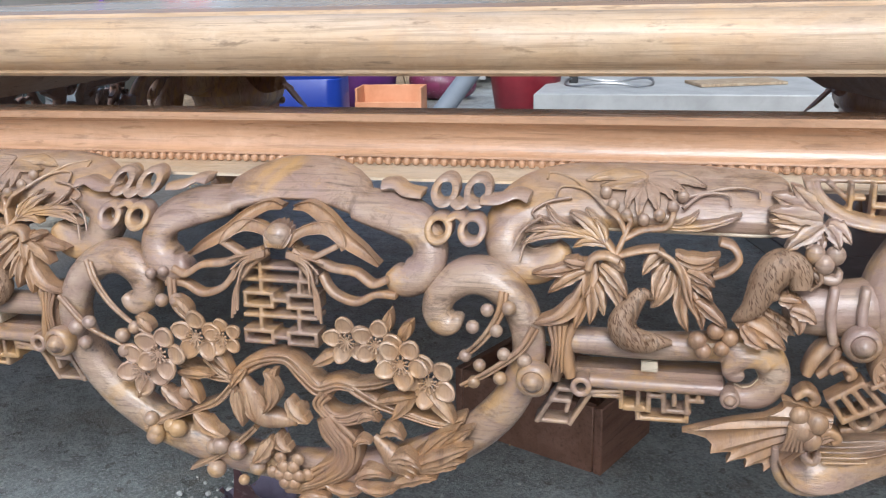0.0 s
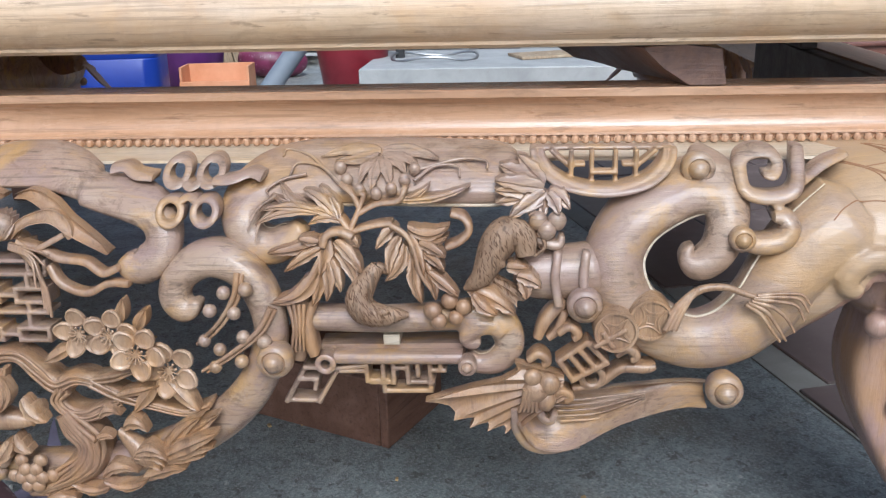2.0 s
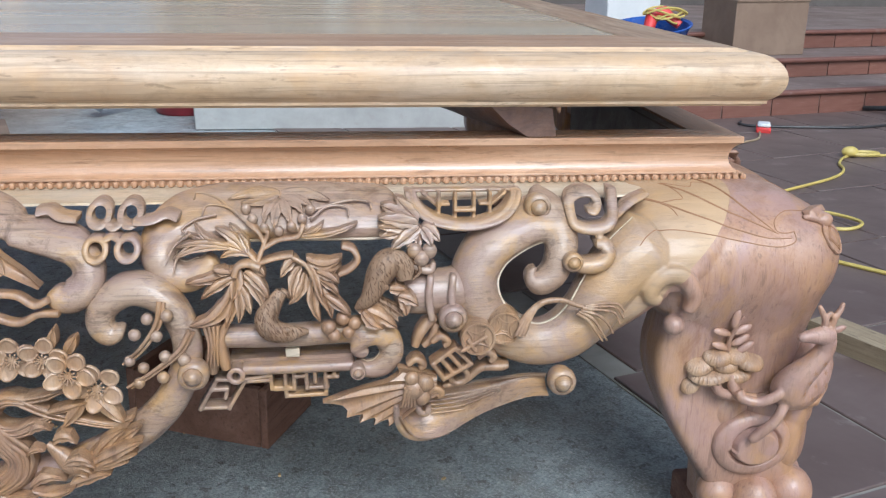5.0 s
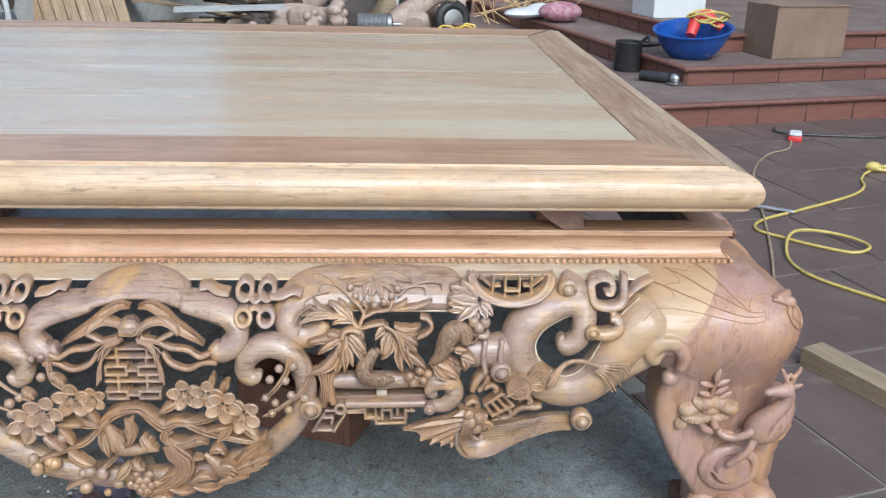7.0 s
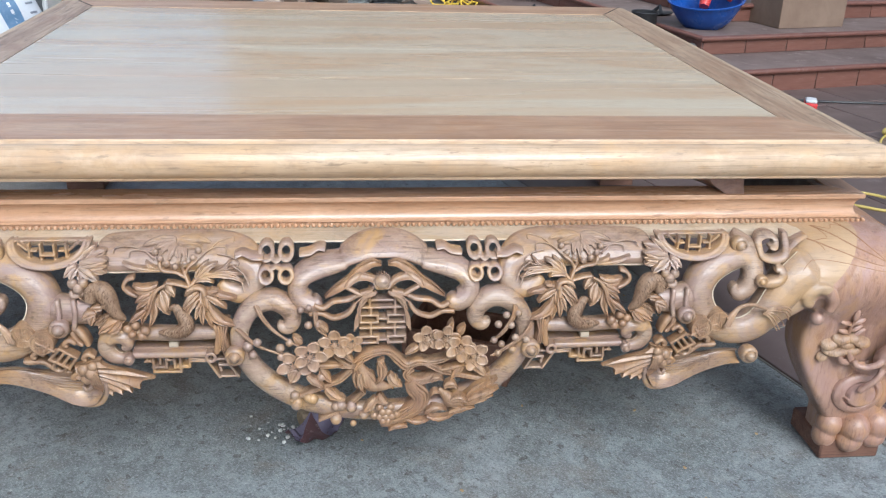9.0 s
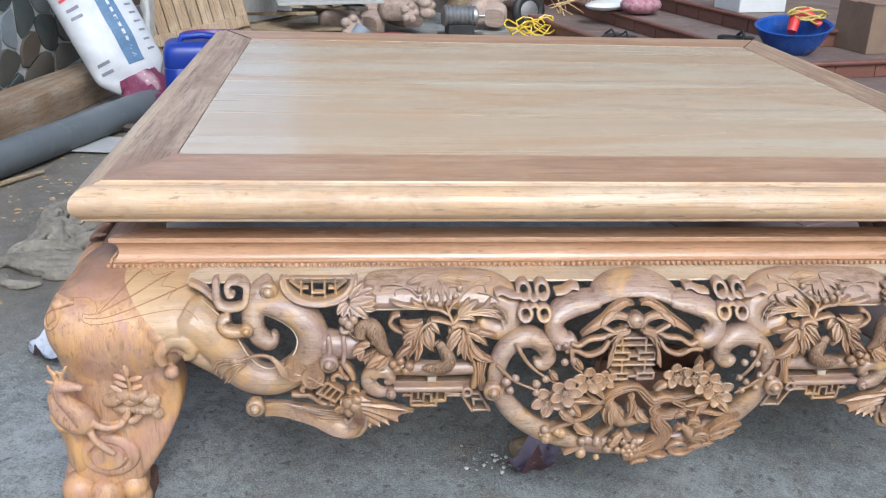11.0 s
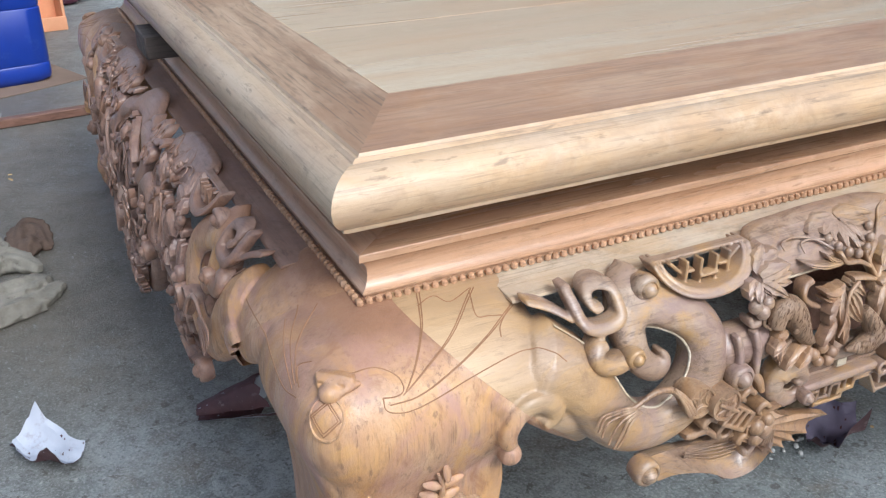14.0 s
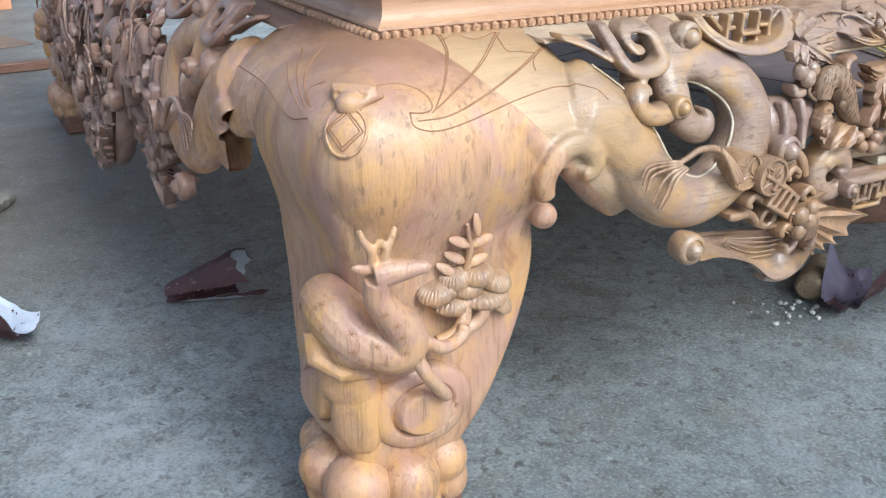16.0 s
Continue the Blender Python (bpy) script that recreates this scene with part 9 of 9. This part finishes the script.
for x, y, w_, h_, tilt, mat in ((0.42, 6.75, 0.16, 1.1, 10, BOARD_WHITE), (0.62, 6.78, 0.14, 1.2, 8, WOOD_BROWN), (0.80, 6.72, 0.12, 1.2, 9, WOOD_PLANK), (0.98, 6.70, 0.22, 1.0, 12, WOOD_RAW), (1.22, 6.8, 0.16, 1.2, 8, WOOD_BROWN), (1.42, 6.8, 0.16, 1.1, 9, WOOD_BROWN), (0.05, 6.85, 0.30, 1.0, 9, WOOD_DARK), (-0.35, 6.85, 0.30, 1.1, 7, WOOD_BROWN), (-0.75, 6.85, 0.24, 1.0, 10, WOOD_OLD), (-1.1, 6.8, 0.26, 1.1, 8, WOOD_PLANK), (-1.45, 6.7, 0.28, 1.1, 7, WOOD_OLD)):
    single("leaning_plank", Shape().box(-w_ / 2, -0.015, 0, w_ / 2, 0.015, h_, Matrix.Translation((x, y, 0)) @ pose(0, 0, 0, -tilt, (x * 7) % 5 - 2, 0), 0.003), mat, "plank leaning upright against the back wall", "plank", None, "leaning planks")
s = Shape()
rng = random.Random(5)
for k in range(26):
    x, y = rng.uniform(1.25, 1.75), rng.uniform(5.9, 6.4)
    s.pipe([(x, y, 0.06), (x + rng.uniform(-0.3, 0.3), y + rng.uniform(-0.2, 0.2), rng.uniform(0.18, 0.42)), (x + rng.uniform(-0.5, 0.5), y + rng.uniform(-0.3, 0.3), rng.uniform(0.15, 0.5))], [0.007, 0.005, 0.003], 5)
single("dry_branches", s, STRAW, "heap of dry straw and thin branches", "branches", None, "", "stuff")
single("floor_mat", Shape().box(1.15, 5.55, 0.001, 1.75, 5.95, 0.05, None, 0.01), WOOD_OLD, "low dusty slab beside the steps", "slab")
bagz = steps_frame @ Matrix.Translation((0.12, 1.95, 0.235))
single("patterned_bag", Shape().ball((0, 0, 0.075), (0.17, 0.12, 0.075), None, 18, 10), FLORAL, "dark red patterned cloth bag lying on the step", "bag", bagz)
single("white_bag", Shape().ball((-0.15, 0.25, 0.04), (0.22, 0.13, 0.04), pose(0, 0, 0, 0, 0, 20), 16, 8).ball((0.0, 0.35, 0.05), (0.16, 0.12, 0.05), pose(0, 0, 0, 0, 0, 50), 14, 8), WHITE_PL, "white and blue plastic bag lying on the step", "bag", bagz)
for dx, dy, turn in ((-0.25, 1.5, 20), (-0.30, 1.62, 34)):
    single("sandal", Shape().ball((0, 0, 0.012), (0.13, 0.045, 0.012), None, 16, 6).pipe([(-0.02, -0.045, 0.015), (0.0, 0.0, 0.055), (-0.02, 0.045, 0.015)], 0.009, 7), BLACK, "black rubber sandal lying on the step", "sandal", steps_frame @ Matrix.Translation((dx, dy, 0.1305)) @ pose(0, 0, 0, 0, 0, turn), "sandals")
single("sandal", Shape().ball((0, 0, 0.015), (0.12, 0.045, 0.015), None, 16, 6).pipe([(-0.02, -0.045, 0.015), (0.0, 0.0, 0.06), (-0.02, 0.045, 0.015)], 0.012, 7), BLACK, "black rubber sandal lying on the step", "sandal", steps_frame @ Matrix.Translation((0.18, 0.75, 0.2355)) @ pose(0, 0, 0, 0, 0, 10), "sandals")
tub = thing("white_tub", "white plastic tub with a cyan label on the top step", "tub", steps_frame @ Matrix.Translation((1.0, 1.9, 0.3455)))
part("shell", Shape().lathe([(0.16, 0), (0.18, 0.30), (0.185, 0.30), (0.185, 0.32), (0.001, 0.32)], None, 28), WHITE_PL, tub)
part("tub_label", Shape().box(-0.06, -0.178, 0.10, 0.06, -0.160, 0.24, None, 0.002), CYAN, tub, "cyan label")
single("white_crate", Shape().box(-0.2, -0.15, 0, 0.2, 0.15, 0.22, steps_frame @ Matrix.Translation((0.66, 1.35, 0.3455)), 0.006), WHITE_PL, "white plastic box on the top step", "box")
single("wall_north", Shape().box(-3.2, 7.05, -0.02, 9.5, 7.3, 1.6), DARK_WALL, "dark plain wall at the back of the yard", "wall", None, "", "structure")
# unseen walls, added so that the table top mirrors less sky
single("wall_house", Shape().box(-1.1, 7.0, 1.6, 9.5, 7.3, 4.6), UNSEEN_WALL, "unseen plain grey-brown wall added above the back wall to cut sky reflections", "wall", None, "", "structure")
single("wall_house_east", Shape().box(9.2, -1.0, -0.02, 9.5, 7.0, 4.6), UNSEEN_WALL, "unseen plain grey-brown wall added beside the yard to cut sky reflections", "wall", None, "", "structure")

# ---- loose tiles of the yard, one by one ----
full = mesh_of("tile", Shape().box(0.004, 0.004, -0.004, T - 0.004, T - 0.004, 0.0075, None, 0.002), TILE_RED)
cut = mesh_of("tile_cut", Shape().box(0.004, 0.004, -0.004, U0 - 1.0 - 0.004, T - 0.004, 0.0075, None, 0.002), TILE_RED)
for j in range(-9, 8):
    shift = 0.5 * T if j % 2 == 0 else 0.0
    for i in range(-1, 12):
        u = U0 + i * T + shift
        if u > 7 or u < 1.0 - T * 0.51:
            continue
        ob = new("tile", full)
        if u < 1.0:
            if u + T < 1.05:
                continue
            ob.data = cut
            k = (u + T - 1.0) / (U0 - 1.0)
            ob.matrix_basis = grid @ Matrix.Translation((1.0, V0 + j * T, 0)) @ Matrix.Diagonal((k, 1, 1, 1))
        else:
            ob.matrix_basis = grid @ Matrix.Translation((u, V0 + j * T, 0))
        ob.parent = tile_floor
